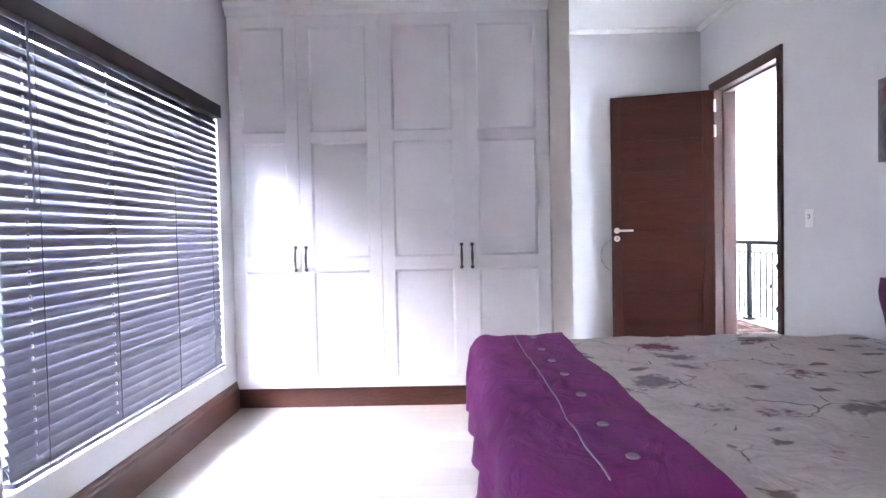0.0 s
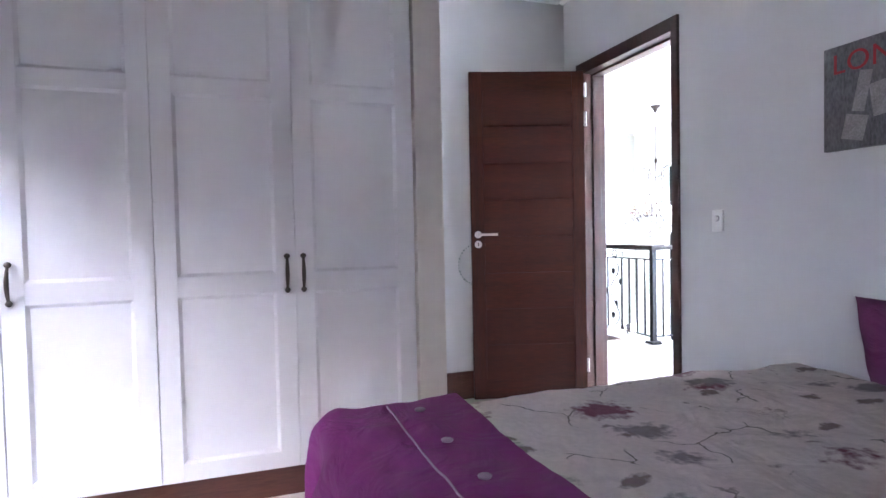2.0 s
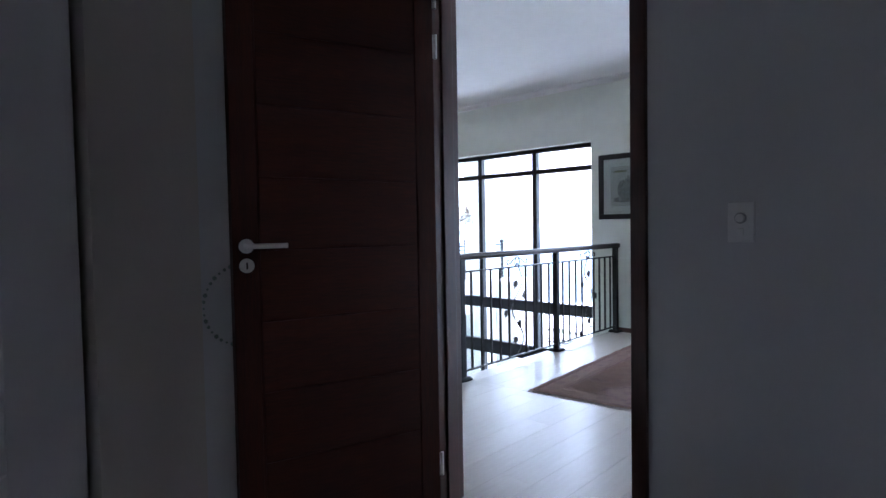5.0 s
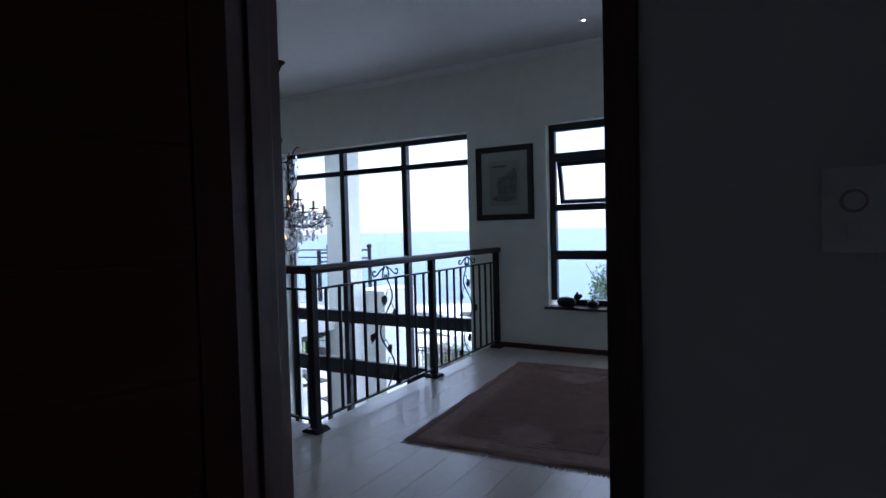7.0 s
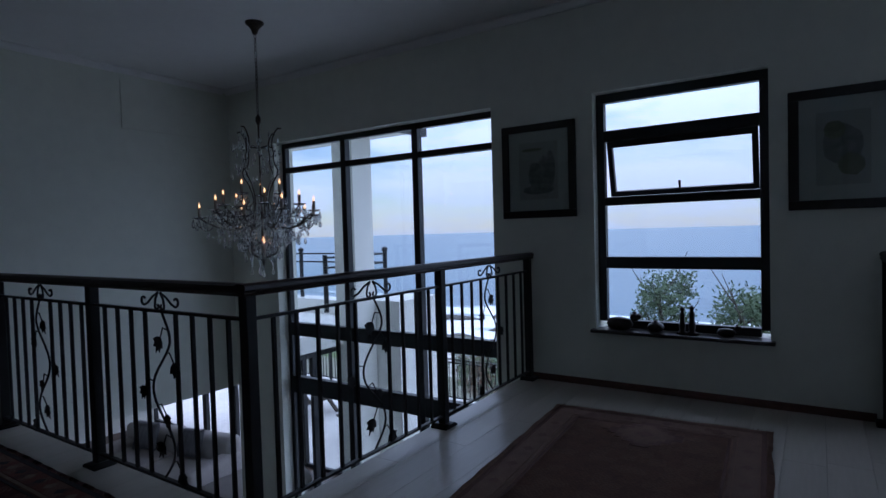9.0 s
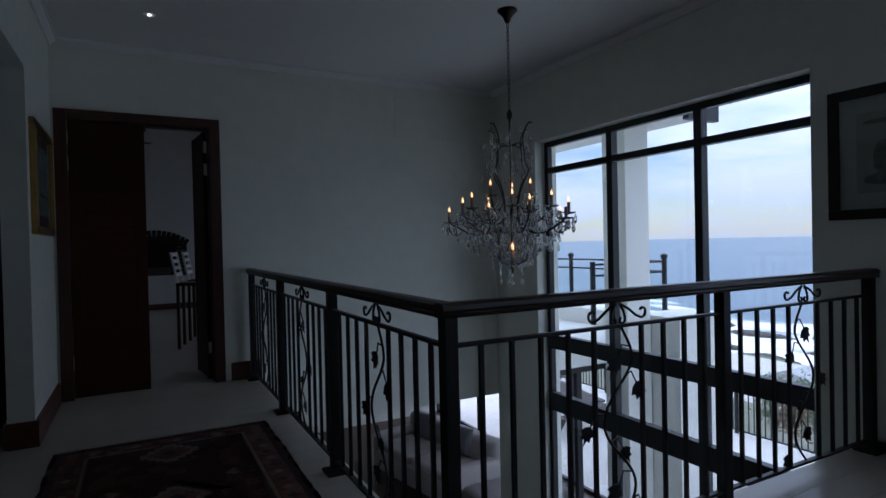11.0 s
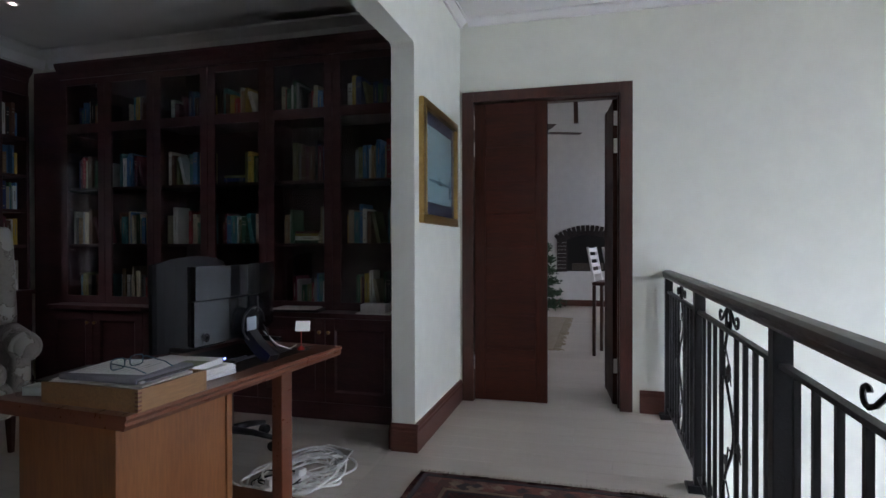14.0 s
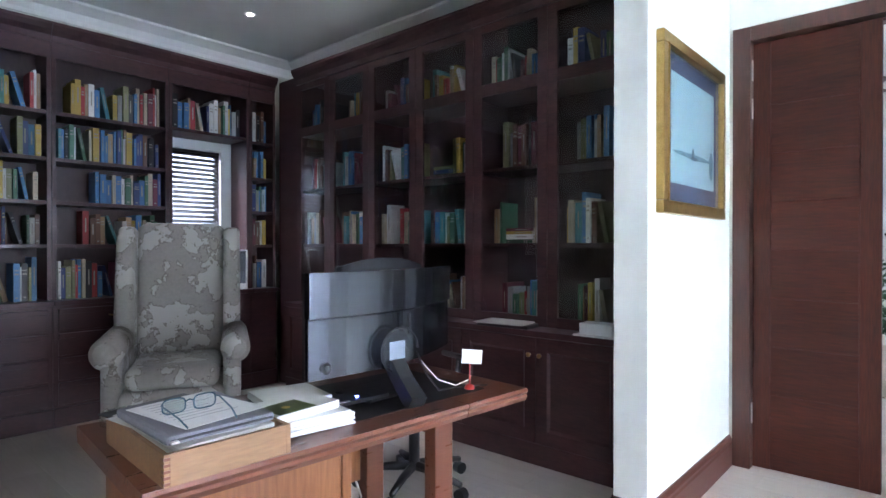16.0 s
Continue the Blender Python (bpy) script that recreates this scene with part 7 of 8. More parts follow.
for s in (-1, 1):
    part("armrest", tube(bmesh.new(), [(-0.02, s * 0.24, 0.47), (-0.02, s * 0.29, 0.48), (0.0, s * 0.29, 0.62), (0.14, s * 0.29, 0.63), (-0.14, s * 0.29, 0.63)], 0.017), BLACKP, oc, smooth=True)
holder = thing("card_holder", "red wire note holder with a white card", "card holder", pose(2.40, 8.40, DZ1 + 0.0003, 0, 0, 45))
REDP = mat("red plastic", (0.42, 0.03, 0.02), 0.35)
part("base", lathe(bmesh.new(), [(0.018, 0.0), (0.019, 0.006), (0.012, 0.016), (0.003, 0.02)], (0, 0, 0), 16), REDP, holder, smooth=True)
part("wire", cyl(bmesh.new(), (0, 0, 0.018), (0, 0, 0.11), 0.0025, seg=8), REDP, holder)
part("card", box(bmesh.new(), -0.036, 0.036, -0.0006, 0.0006, 0.09, 0.14), PAPER, holder, at=pose(0, -0.003, 0, 0, 4, 0))
sheet_pile("paper_pile", "white papers in a black tray on the bookcase ledge", pose(1.72, 9.59, 0.7785, 0, 0, 6), 0.30, 0.20, 0.008, n=2, seed=12)
solid("paper_tray", box(bmesh.new(), -0.17, 0.17, -0.07, 0.12, 0, 0.022, 0.006), BLACKP, "shallow black paper tray on the bookcase ledge", "tray", at=pose(1.72, 9.60, 0.7555, 0, 0, 4))
solid("card_box", box(bmesh.new(), -0.09, 0.09, -0.055, 0.055, 0, 0.06, 0.004), PAPER, "small white cardboard box on the bookcase ledge", "box", at=pose(2.30, 9.61, 0.7645, 0, 0, 2))
solid("note_pad", box(bmesh.new(), -0.12, 0.12, -0.065, 0.065, 0, 0.009, 0.001), PAPER, "white note pad under the box", "notepad", at=pose(2.30, 9.607, 0.7555))
# small screen standing by the window
solid("tablet_screen", box(bmesh.new(), -0.012, 0.012, -0.11, 0.11, 0, 0.34, 0.008), PLASTIC, "slim white-framed screen standing on the bookcase ledge", "screen", at=pose(-0.86, 9.27, 0.8605, 0, -8, -30))
part("screen_face", box(bmesh.new(), 0.0121, 0.0135, -0.095, 0.095, 0.05, 0.325), STEEL, bpy.data.objects["tablet_screen"])

# cables on the floor
def tangle(name, label, centre, r, n, material, seed, rad=0.004):
    rg = random.Random(seed)
    bm = bmesh.new()
    pts, a = [], 0.0
    for k in range(n):
        a += rg.uniform(0.5, 1.3)
        q = r * rg.uniform(0.35, 1.0)
        pts.append(Vector((centre[0] + q * math.cos(a) * 0.8, centre[1] + q * math.sin(a), 0.006 + rg.uniform(0, 0.05) * (1 - q / r * 0.6))))
    fine = []
    for i in range(1, len(pts) - 2):
        for s in range(5):
            t = s / 5
            p0, p1, p2, p3 = pts[i - 1:i + 3]
            fine.append(0.5 * ((2 * p1) + (p2 - p0) * t + (2 * p0 - 5 * p1 + 4 * p2 - p3) * t * t + (3 * p1 - p0 - 3 * p2 + p3) * t ** 3))
    for p in fine:
        p.z = max(p.z, rad + 0.001)
    tube(bm, fine, rad, 6)
    return solid(name, bm, material, label, "cable", group="cables under the desk", smooth=True)


WCABLE = mat("white cable", (0.80, 0.80, 0.78), 0.5)
tangle("cable_tangle", "tangled white cables on the floor by the desk", (2.25, 8.66), 0.36, 52, WCABLE, 2, 0.0068)
tangle("cable_tangle", "tangled white cables on the floor by the desk", (2.28, 8.72), 0.26, 40, WCABLE, 7, 0.006)
tangle("cable_tangle", "tangled black cables on the floor by the desk", (2.20, 8.52), 0.20, 22, BLACKP, 4)
solid("cable", tube(bmesh.new(), [(1.96, 8.1, 0.60), (2.0, 8.2, 0.40), (1.98, 8.32, 0.12), (2.06, 8.42, 0.008), (2.22, 8.62, 0.008), (2.40, 8.9, 0.006), (2.38, 9.05, 0.006), (2.2, 9.1, 0.006), (2.05, 8.95, 0.006)], 0.004), WCABLE, "white cable trailing from the desk over the floor", "cable", group="cables under the desk", smooth=True)
ext = thing("power_strip", "white multi-plug power strip on the floor", "power strip", pose(2.26, 8.50, 0, 0, 0, 62))
part("strip", box(bmesh.new(), -0.14, 0.14, -0.028, 0.028, 0.001, 0.04, 0.008), PLASTIC, ext)
for k in range(3):
    part("plug", box(bmesh.new(), -0.11 + k * 0.085, -0.065 + k * 0.085, -0.022, 0.022, 0.0402, 0.075, 0.006), PLASTIC if k != 1 else BLACKP, ext)


# ---- the far room ----
BRICK = mat("dark fired brick", (0.045, 0.034, 0.032), 0.85, second=(0.028, 0.022, 0.021), scale=8, random=0.15, bump=0.5, bump_scale=80)
HEARTH_BLACK = mat("black hearth panel", (0.012, 0.011, 0.011), 0.9)
fp = thing("fireplace", "arched dark brick fireplace in the white end wall", "fireplace", (3.63, 17.6, 0))
# Flat near-black panel standing in for the dark hearth recess.
part("hearth_opening", box(bmesh.new(), -0.42, 0.42, -0.012, -0.002, 0.70, 1.50), HEARTH_BLACK, fp)
bk = mesh_of("brick", box(bmesh.new(), -0.036, 0.036, -0.055, 0, -0.10, 0.10, 0.004), BRICK)
for k in range(15):
    a = math.radians(56 + 68 * k / 14)
    o = new("brick", bk)
    o.parent = fp
    o.matrix_basis = Matrix.Translation((1.02 * math.cos(a), 0, 0.50 + 1.02 * math.sin(a))) @ Matrix.Rotation(math.pi / 2 - a, 4, "Y")
bh = mesh_of("brick", box(bmesh.new(), -0.10, 0.10, -0.05, 0, -0.034, 0.034, 0.004), BRICK)
for s in (-1, 1):
    for k in range(10):
        o = new("brick", bh)
        o.parent = fp
        o.matrix_basis = Matrix.Translation((s * 0.50, 0, 0.72 + k * 0.074))
part("grate", box(bmesh.new(), -0.3, 0.3, -0.04, -0.013, 0.72, 0.86, 0.01), BRONZE, fp)
skirting([("y", 17.6, -0.8, 7.3, -1)], "baseboard_far_room", 0.12)
for x0 in (2.35, 3.45, 4.55):
    bm = bmesh.new()
    for y in (13.4, 15.6):
        tube(bm, [(x0, y, 4.35), (x0 + 0.02, y, 3.25)], 0.05, 4)
    solid("roof_strut", bm, MAHOGANY, "dark timber strut under the vaulted ceiling", "beam", group="ceiling timbers")
for y in (13.4, 15.6):
    solid("tie_beam", box(bmesh.new(), -0.85, 7.36, y - 0.06, y + 0.06, 3.95, 4.12, 0.01), MAHOGANY, "dark timber tie beam under the vaulted ceiling", "beam", group="ceiling timbers")
fan = thing("ceiling_fan", "dark ceiling fan hanging on a long rod, at rest", "fan", (2.98, 14.6, 4.68))
part("rod", cyl(bmesh.new(), (0, 0, -1.65), (0, 0, 0.16), 0.014), IRON, fan)
part("motor", lathe(bmesh.new(), [(0.02, -1.86), (0.07, -1.84), (0.11, -1.78), (0.11, -1.72), (0.05, -1.66), (0.02, -1.63)], (0, 0, 0), 18), IRON, fan, smooth=True)
for k in range(4):
    part("blade", box(bmesh.new(), 0.12, 0.62, -0.06, 0.06, -1.765, -1.755, 0.003), MAHOGANY, fan, at=pose(0, 0, 0, 0, 0, 20 + 90 * k))


def bar_chair(at):
    c = thing("bar_chair", "tall dark wooden bar chair with white slatted back", "chair", at, group="bar chairs in the far room")
    tilt = Matrix.Translation((0, 0.167, 0.82)) @ pose(0, 0, 0, -11) @ Matrix.Translation((0, -0.167, -0.82))
    part("seat", box(bmesh.new(), -0.19, 0.19, -0.19, 0.19, 0.78, 0.82, 0.01), MAHOGANY, c)
    for x in (-0.17, 0.17):
        part("leg", box(bmesh.new(), x - 0.018, x + 0.018, -0.185, -0.15, 0, 0.78, 0.003), MAHOGANY, c)
        part("leg", box(bmesh.new(), x - 0.018, x + 0.018, 0.15, 0.185, 0, 0.78, 0.003), MAHOGANY, c)
        part("back_post", box(bmesh.new(), x - 0.016, x + 0.016, 0.155, 0.18, 0.82, 1.21, 0.003), WHITEPAINT, c, at=tilt)
    for k in range(4):
        part("back_slat", box(bmesh.new(), -0.154, 0.154, 0.16, 0.175, 0.90 + k * 0.085, 0.945 + k * 0.085, 0.002), WHITEPAINT, c, at=tilt)
    for z in (0.22, 0.36):
        part("stretcher", box(bmesh.new(), -0.152, 0.152, -0.18, -0.16, z, z + 0.03, 0.002), MAHOGANY, c)
    return c


ch = bar_chair(pose(3.97, 12.535, 0, 0, 0, 76))
copy_thing(ch, pose(4.14, 13.15, 0, 0, 0, 76))
CREAMRUG = mat("cream shaggy wool", (0.48, 0.42, 0.33), 0.95, second=(0.34, 0.28, 0.2), scale=12, bump=0.8, bump_scale=120)
bm = bmesh.new()
box(bm, 1.2, 3.30, 12.6, 15.6, 0.001, 0.018, 0.006)
rg = random.Random(8)
for k in range(120):
    y = 12.6 + 3.0 * k / 120
    tube(bm, [(3.29, y, 0.012), (3.36 + rg.uniform(0, 0.07), y + rg.uniform(-0.03, 0.03), 0.004)], 0.006, 4)
solid("rug", bm, CREAMRUG, "cream shaggy fringed rug on the far room floor", "rug")


def leafy(name, centre, radii, count, size, material, parent, seed, gaps=0.15):
    """A crown of many small leaf blades with an uneven outline."""
    rg = random.Random(seed)
    verts, faces = [], []
    while len(faces) < count:
        p = Vector((rg.gauss(0, 0.45), rg.gauss(0, 0.45), rg.gauss(0, 0.45)))
        if p.length > 1 or noise.noise(p * 2.6 + Vector((seed, 0, 0))) < -gaps:
            continue
        c = Vector(centre) + Vector((p.x * radii[0], p.y * radii[1], p.z * radii[2]))
        d = Vector((rg.uniform(-1, 1), rg.uniform(-1, 1), rg.uniform(-0.3, 1))).normalized()
        s = d.orthogonal().normalized() * size * 0.22
        d *= size * rg.uniform(0.6, 1.3)
        k = len(verts)
        verts += [c, c + d * 0.5 + s, c + d, c + d * 0.5 - s]
        faces.append((k, k + 1, k + 2, k + 3))
    me = bpy.data.meshes.new(name)
    me.from_pydata([tuple(v) for v in verts], [], faces)
    me.materials.append(material)
    ob = new(name, me)
    ob.parent = parent
    return ob


GREEN = mat("feathery green foliage", (0.085, 0.13, 0.055), 0.7, second=(0.04, 0.07, 0.03), scale=3)
PINE = mat("artificial pine needles", (0.02, 0.07, 0.03), 0.7, second=(0.01, 0.035, 0.016), scale=6)
RUSSET = mat("reddish shrub leaves", (0.17, 0.085, 0.055), 0.8, second=(0.07, 0.06, 0.03), scale=2)
BARK = mat("grey bark", (0.09, 0.075, 0.06), 0.9, vary=0.3, scale=10, bump=0.6)
tree = thing("potted_fir", "small green fir tree standing by the far room wall", "tree", pose(2.93, 15.7, 0) @ Matrix.Scale(0.86, 4))
part("trunk", cyl(bmesh.new(), (0, 0, 0), (0, 0, 1.5), 0.035, 0.01), BARK, tree)
for k in range(6):
    leafy("branch_tier", (0, 0, 0.25 + k * 0.22), (0.45 - 0.06 * k, 0.45 - 0.06 * k, 0.10), 420, 0.09, PINE, tree, 30 + k)

# ---- outside, on the garden side ----
NEIGH = mat("grey-blue plaster of the neighbouring house", (0.30, 0.31, 0.34), 0.85, second=(0.22, 0.23, 0.26), scale=0.6, bump=0.2)
# Stands for dark shapes beyond the blind; height set to cut sky light indoors.
nb = thing("neighbouring_house", "grey plastered neighbouring house close to the bedroom window", "house", (-6.6, 4.5, -3.4))
part("wall", box(bmesh.new(), -2.5, 2.5, -7.5, 7.5, -0.2, 6.5, 0.01), NEIGH, nb)
bm = bmesh.new()
prism(bm, [(-2.9, 6.5), (2.9, 6.5), (0, 7.6)], "y", -7.8, 7.8)
part("roof", bm, mat("dark roof tile", (0.07, 0.065, 0.065), 0.8, vary=0.2, scale=4), nb)
for y in (-4.5, -1.5, 1.5, 4.5):
    part("window", box(bmesh.new(), 2.49, 2.53, y - 0.6, y + 0.6, 3.4, 4.9), ALU, nb)

# ---- outside, towards the sea ----
structure("pillar", box(bmesh.new(), 8.55, 8.95, 9.68, 10.06, LOW, TOP + 0.2, 0.01), PLASTER_OUT, "white plastered veranda pillar", "pillar")
structure("deck", box(bmesh.new(), 7.361, 14.6, -3.0, 20.0, LOW - 0.2, LOW - 0.03), CONCRETE, "pale concrete sea-view deck", "pavement")
bm = bmesh.new()
box(bm, 7.37, 9.9, 9.95, 17.1, -0.30, -0.08)
box(bm, 9.5, 9.9, 9.92, 17.1, -0.081, 0.16)
box(bm, 8.96, 9.9, 9.26, 9.91, LOW, 0.28)
structure("balcony", bm, PLASTER_OUT, "white plastered balcony with a low parapet", "balcony")
structure("eave_sea", box(bmesh.new(), 7.38, 9.2, 9.0, 12.5, 2.62, 2.86), PLASTER_OUT, "white eave over the balcony", "roof")
part("fascia", box(bmesh.new(), 8.75, 9.26, 8.92, 8.999, 2.56, 2.86), ALU, bpy.data.objects["eave_sea"], "dark fascia board")
br = thing("balcony_railing", "dark posted glass railing on the balcony parapet", "railing", (9.7, 10.1, 0.16))
for y in (0.0, 0.95, 1.9, 2.85):
    po = part("post", cyl(bmesh.new(), (0, y, 0), (0, y, 0.80), 0.035), ALU, br)
    part("post_cap", lathe(bmesh.new(), [(0.04, 0.80), (0.05, 0.82), (0.045, 0.85), (0.01, 0.87)], (0, y, 0), 14), ALU, po)
for x in (-0.55, -1.3):
    part("post", cyl(bmesh.new(), (x, 0, 0), (x, 0, 0.80), 0.035), ALU, br)
for z in (0.62, 0.76):
    part("rail", cyl(bmesh.new(), (0, 0, z), (0, 2.85, z), 0.014), ALU, br)
    part("rail", cyl(bmesh.new(), (0, 0, z), (-1.3, 0, z), 0.014), ALU, br)
for y in (0.05, 1.0, 1.95):
    g = part("pane", box(bmesh.new(), -0.004, 0.004, y, y + 0.85, 0.06, 0.60), GLASS, br)
    g.visible_shadow = False
# deck fence
fence = thing("deck_fence", "dark iron fence along the edge of the deck", "fence", (14.4, 0, LOW - 0.03))
picket = mesh_of("picket", box(bmesh.new(), -0.009, 0.009, -0.009, 0.009, 0.06, 0.98), IRON)
for z in (0.06, 0.92, 1.0):
    part("rail", box(bmesh.new(), -0.02, 0.02, -2.9, 19.9, z, z + 0.03), IRON, fence)
for k in range(13):
    part("post", box(bmesh.new(), -0.03, 0.03, -2.9 + k * 1.9 - 0.03, -2.9 + k * 1.9 + 0.03, 0, 1.06), IRON, fence)
for k in range(150):
    o = new("picket", picket)
    o.parent = fence
    o.matrix_basis = Matrix.Translation((0, 2.0 + k * 0.118, 0))
WEATHER = mat("dark weathered timber", (0.075, 0.060, 0.050), 0.75, second=(0.04, 0.032, 0.027), scale=3, grain_scale=(1, 6, 6), bump=0.3)


def picnic_table(at):
    t = thing("picnic_table", "dark weathered timber picnic table with benches on the deck", "table", at, group="picnic tables on the deck")
    for k in range(5):
        part("top_board", box(bmesh.new(), -0.9, 0.9, -0.36 + k * 0.146, -0.225 + k * 0.146, 0.71, 0.75, 0.004), WEATHER, t)
    for s in (-1, 1):
        for k in range(2):
            y = s * (0.62 + 0.13 * k)
            part("bench_board", box(bmesh.new(), -0.9, 0.9, y - 0.06, y + 0.06, 0.42, 0.455, 0.004), WEATHER, t)
        x = s * 0.6
        for q in (-1, 1):
            bm = bmesh.new()
            tube(bm, [(x, q * 0.68, 0.0), (x, q * 0.22, 0.71)], 0.05, 4)
            part("leg", bm, WEATHER, t)
        part("cross_bar", box(bmesh.new(), x - 0.03, x + 0.03, -0.78, 0.78, 0.34, 0.42), WEATHER, t)
    return t


pt = picnic_table(pose(11.6, 11.6, LOW - 0.03, 0, 0, 70))
copy_thing(pt, pose(11.8, 14.6, LOW - 0.03, 0, 0, 80))
copy_thing(pt, pose(10.6, 8.6, LOW - 0.03, 0, 0, 35))

# trees in front of the small window
for k, (x, y, top, r) in enumerate(((13.2, 6.65, 0.55, 0.55), (13.0, 5.35, 0.30, 0.55), (13.6, 4.9, 0.2, 0.6), (30, 17.5, -6.0, 1.4), (34, 22.5, -7.2, 1.6), (31, 15, -6.4, 1.4))):
    gz = LOW - 0.05 if x < 20 else -9.2
    t = thing("coast_tree", "slender feathery green coastal tree" if x < 20 else "reddish-green coastal shrub below the house", "tree" if x < 20 else "shrub", (x, y, gz))
    h = top - gz
    bm = bmesh.new()
    tube(bm, [(0, 0, 0), (0.05, 0.04, h * 0.5), (0.0, 0.1, h * 0.85)], [0.07, 0.05, 0.02], 8)
    rg = random.Random(k)
    for q in range(9):
        a, z0 = rg.uniform(0, 6.28), h * rg.uniform(0.5, 0.85)
        tube(bm, [(0.03, 0.05, z0), (r * 0.5 * math.cos(a), r * 0.5 * math.sin(a), z0 + 0.3), (r * math.cos(a), r * math.sin(a), z0 + 0.75 if x < 20 else z0 + 0.4)], [0.02, 0.013, 0.005], 5)
    part("trunk", bm, BARK, t)
    if x < 20:
        for q in range(7):
            a = 2 * math.pi * q / 7 + k
            leafy("crown", (r * 0.6 * math.cos(a), r * 0.6 * math.sin(a), h - 0.45 - 0.28 * (q % 3)), (0.30, 0.30, 0.42), 330, 0.085, GREEN, t, k * 20 + q)
    else:
        for q in range(5):
            a = 2 * math.pi * q / 5
            leafy("crown", (r * 0.6 * math.cos(a), r * 0.6 * math.sin(a), h * 0.75 - 0.4 * (q % 2)), (r * 0.8, r * 0.8, r), 700, 0.22, RUSSET if q % 2 else GREEN, t, k * 20 + q)

# shore: low houses, a pale car park and rocks in the surf
PALEROAD = mat("pale sandy paving", (0.52, 0.50, 0.46), 0.9, vary=0.08, scale=0.6)
bm = bmesh.new()
prism(bm, [(58, 12), (82, 20), (84, 70), (58, 60)], "z", -20.3, -16.8)
structure("car_park", bm, PALEROAD, "pale paved area by the shore", "pavement")
ROOFG = mat("grey roof sheet", (0.36, 0.37, 0.38), 0.6, vary=0.08, scale=1)


def small_house(at, w, d, h):
    ho = thing("beach_house", "low white house with a grey pitched roof by the shore", "house", at, group="houses by the shore")
    part("wall", box(bmesh.new(), -w / 2, w / 2, -d / 2, d / 2, -1.5, h), PLASTER_OUT, ho)
    bm = bmesh.new()
    prism(bm, [(-d / 2 - 0.5, h), (d / 2 + 0.5, h), (0, h + d * 0.22)], "x", -w / 2 - 0.4, w / 2 + 0.4)
    part("roof", bm, ROOFG, ho)
    for k in range(3):
        wi = part("window", box(bmesh.new(), -w / 2 - 0.03, -w / 2 + 0.02, -d / 2 + d * (0.12 + 0.3 * k), -d / 2 + d * (0.30 + 0.3 * k), 0.8, 2.0), ALU, ho)


small_house((66, 40, -16.8), 5, 7, 2.2)
small_house((70, 27, -16.8), 5, 6, 2.0)
small_house((64, 56, -16.8), 6, 8, 2.2)
ROCK = mat("dark wet shore rock", (0.075, 0.065, 0.055), 0.75, second=(0.03, 0.027, 0.024), scale=0.6, bump=0.6, bump_scale=4)
rg = random.Random(17)
for k in range(34):
    bm = bmesh.new()
    bmesh.ops.create_icosphere(bm, subdivisions=3, radius=1.0)
    for v in bm.verts:
        v.co *= 1 + 0.35 * noise.noise(v.co * 1.6 + Vector((k, 0, 0))) + 0.12 * noise.noise(v.co * 5)
    sx, sy = rg.uniform(1.2, 3.2), rg.uniform(2.5, 7)
    y = 20 + k * 4.0 + rg.uniform(-2, 2)
    x = 98 + rg.uniform(-3, 14) + (14 if k % 3 == 0 else 0)
    solid("shore_rock", bm, ROCK, "low dark rock ledge in the surf", "rock", group="rocks along the shore", at=Matrix.Translation((x, y, -20.15)) @ Matrix.Rotation(rg.uniform(-0.3, 0.3), 4, "Z") @ Matrix.Diagonal((sx, sy, 0.9, 1)))
for x, y, w, d, z, zt in ((84, 58, 10, 14, -20.4, -17.6), (70, 66, 9, 12, -19, -15.4)):
    bm = bmesh.new()
    bmesh.ops.create_icosphere(bm, subdivisions=3, radius=1.0)
    for v in bm.verts:
        v.co *= 1 + 0.2 * noise.noise(v.co * 2)
    solid("grass_bank", bm, mat("short coastal grass", (0.11, 0.16, 0.06), 0.9, second=(0.07, 0.10, 0.04), scale=1.5), "rounded green grass bank by the shore", "grass bank", at=Matrix.Translation((x, y, z)) @ Matrix.Diagonal((w, d, zt - z, 1)), smooth=True)

# ---- the lower living room ----
SOFA = mat("pale linen upholstery", (0.50, 0.48, 0.46), 0.9, vary=0.06, scale=6, bump=0.3, bump_scale=200)
sofa = thing("sofa", "pale linen sofa on the lower living room floor", "sofa", pose(7.75, 13.3, LOW, 0, 0, -80) @ Matrix.Diagonal((1.15, 1.2, 1.08, 1)))
bm = bmesh.new()
puffy(bm, -1.05, 1.05, -0.45, 0.45, 0.08, 0.42, 0.05)
part("base", bm, SOFA, sofa, smooth=True)
bm = bmesh.new()
puffy(bm, -1.05, 1.05, 0.22, 0.48, 0.40, 0.88, 0.09)
part("backrest", bm, SOFA, sofa, smooth=True)
for s in (-1, 1):
    bm = bmesh.new()
    puffy(bm, min(s * 0.85, s * 1.08), max(s * 0.85, s * 1.08), -0.45, 0.45, 0.1, 0.66, 0.08)
    part("arm", bm, SOFA, sofa, smooth=True)
    bm = bmesh.new()
    puffy(bm, min(s * 0.02, s * 0.83), max(s * 0.02, s * 0.83), -0.46, 0.22, 0.42, 0.56, 0.05)
    part("seat_cushion", bm, SOFA, sofa, smooth=True)
for x in (-0.95, 0.95):
    for y in (-0.38, 0.38):
        part("leg", cyl(bmesh.new(), (x, y, 0), (x, y, 0.09), 0.025), MAHOGANY, sofa)
GREYC = mat("grey striped cushion cloth", (0.12, 0.13, 0.15), 0.9, second=(0.30, 0.30, 0.31), scale=14, grain_scale=(4, 0.3, 0.3))
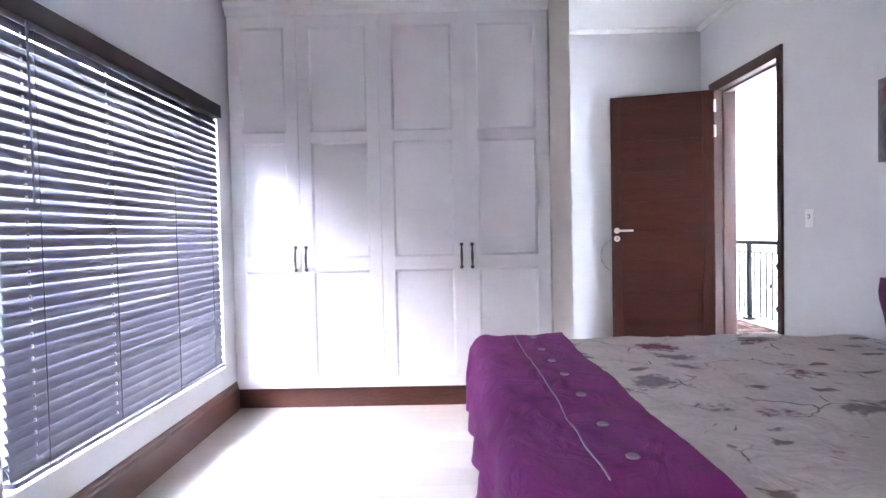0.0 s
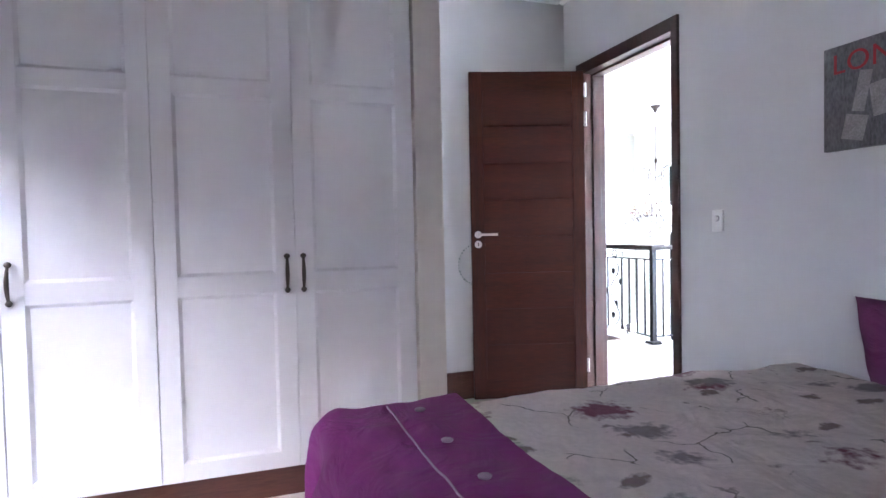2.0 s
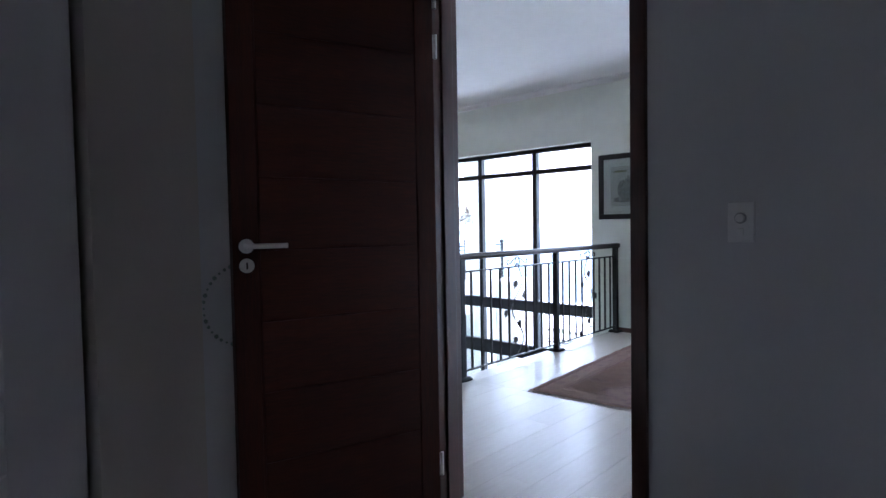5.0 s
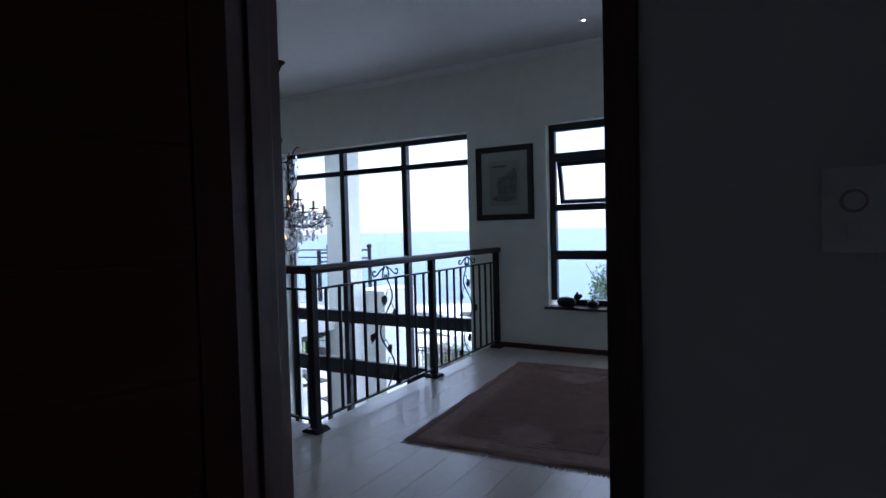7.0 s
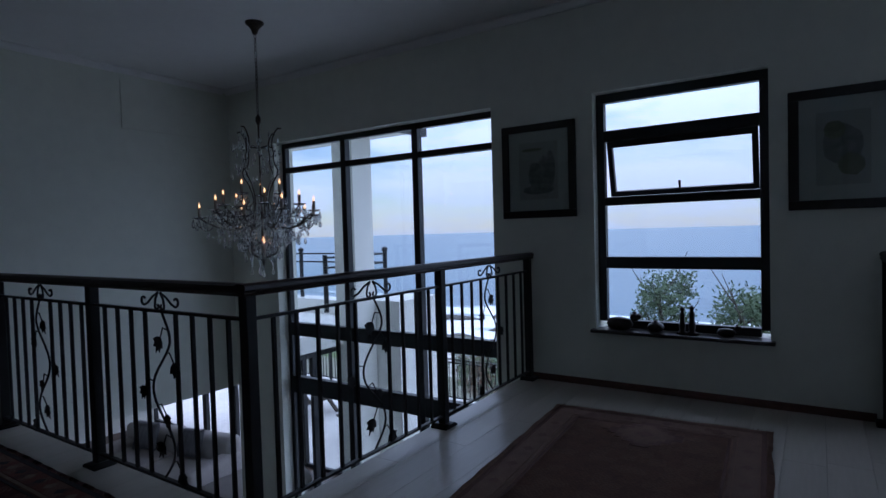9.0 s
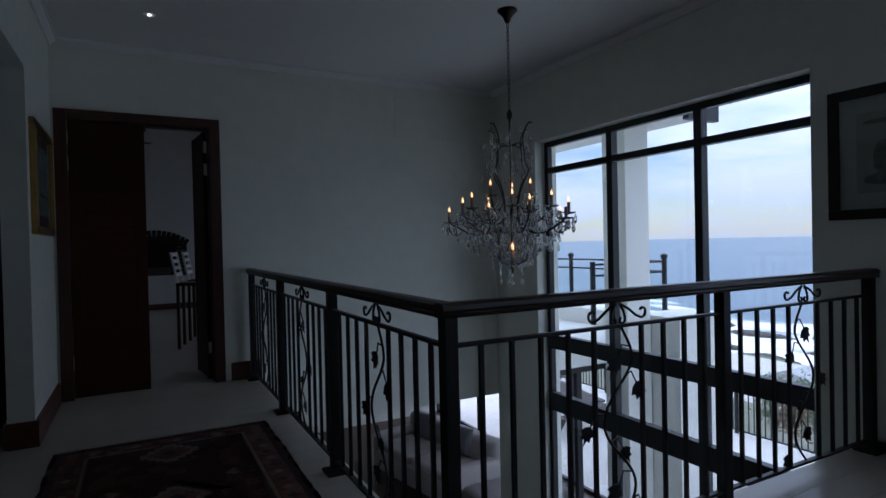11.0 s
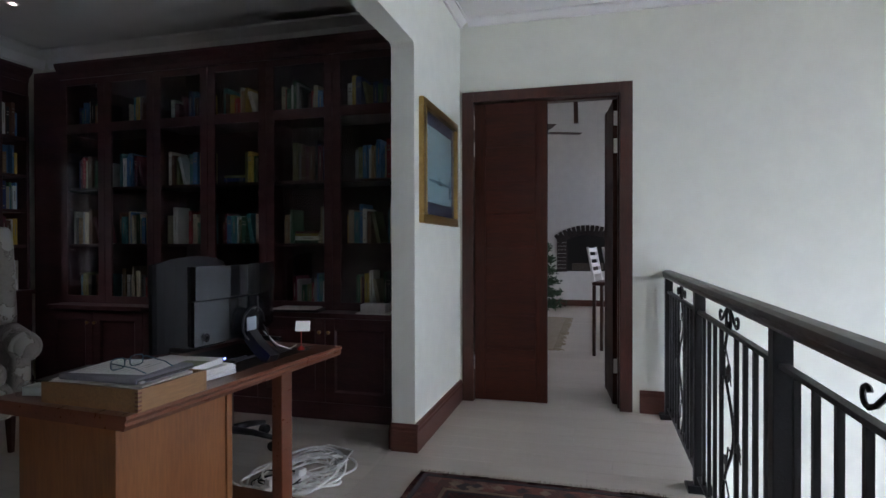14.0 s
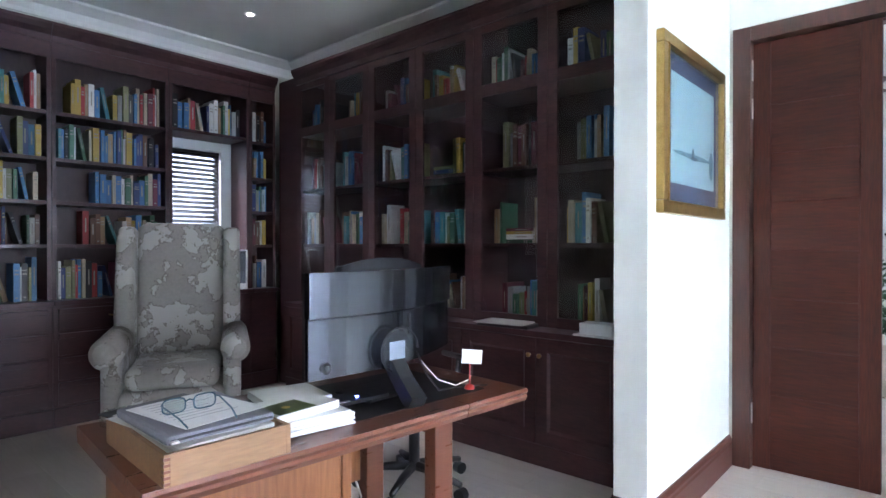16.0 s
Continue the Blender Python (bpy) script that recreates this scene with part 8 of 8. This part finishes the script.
for x in (-0.55, 0.45):
    o = cushion("cushion", GREYC, "grey patterned cushion on the sofa", pose(7.75, 13.3, LOW, 0, 0, -80) @ pose(x, 0.12, 0.615, -18, 0, 8), 0.48, 0.46)
    o["group"] = "cushions on the sofa"
solid("armchair_throw", drape(-0.6, 0.6, -0.4, 0.4, 0.5, 0.42, "cover", SOFA, 0.01, sides=("x0", "x1", "y0", "y1")), SOFA, "pale cloth-covered ottoman on the lower floor", "ottoman", at=Matrix.Translation((8.2, 11.55, LOW)), smooth=True)
tb = thing("side_cabinet", "dark wooden cabinet against the lower living room wall", "cabinet", (5.6, 16.6, LOW))
part("body", box(bmesh.new(), -0.6, 0.6, -0.25, 0.25, 0.06, 0.82, 0.006), MAHOGANY, tb)
part("top", box(bmesh.new(), -0.64, 0.64, -0.28, 0.28, 0.821, 0.85, 0.006), MAHOGANY, tb)
for x in (-0.55, 0.5):
    part("leg", box(bmesh.new(), x, x + 0.05, -0.2, 0.2, 0, 0.06), MAHOGANY, tb)


# ---- planks of the floors ----
def planks(floor, x0, x1, y0, y1, along="y", width=0.192, length=1.38, holes=()):
    """Lays planks with fine open joints over a sub-floor, as parts of it."""
    rng, cache, g = random.Random(5), {}, 0.0006
    u0, u1, v0, v1 = (x0, x1, y0, y1) if along == "y" else (y0, y1, x0, x1)
    u = u0
    while u < u1 - 0.02:
        w = min(width, u1 - u)
        v = v0 - rng.uniform(0.1, length - 0.2)
        while v < v1:
            a, b = max(v, v0), min(v + length, v1)
            v += length
            if b - a < 0.03:
                continue
            key = (round(w, 3), round(b - a, 3))
            if key not in cache:
                bm = bmesh.new()
                hw, hl = w / 2 - g, (b - a) / 2 - g
                pr = [(-hw, -0.011), (hw, -0.011), (hw, -0.0008), (hw - 0.0008, 0), (-hw + 0.0008, 0), (-hw, -0.0008)]
                prism(bm, pr, "y", -hl, hl)
                cache[key] = mesh_of("plank", bm, PLANK)
            ob = new("plank", cache[key])
            ob.parent = floor
            c = (u + w / 2, (a + b) / 2, 0)
            ob.matrix_basis = Matrix.Translation(c) if along == "y" else Matrix.Translation((c[1], c[0], 0)) @ Matrix.Rotation(math.pi / 2, 4, "Z")
        u += width


planks(floor_bed, WIN_X, BED_X, -1.7, 5.32, "x")
planks(floor_land, BED_X, 4.36, 4.1, FAR_Y, "x")
planks(floor_bridge, 4.36, SEA_X, 3.98, 6.46, "x")
planks(floor_lib, -1.18, 2.59, 5.42, 10.06, "x")
planks(floor_stair, LAND_X, 4.2, -0.2, 4.1, "x")
planks(floor_hall, 2.0, 5.5, FAR_Y + 0.002, 17.6, "x")
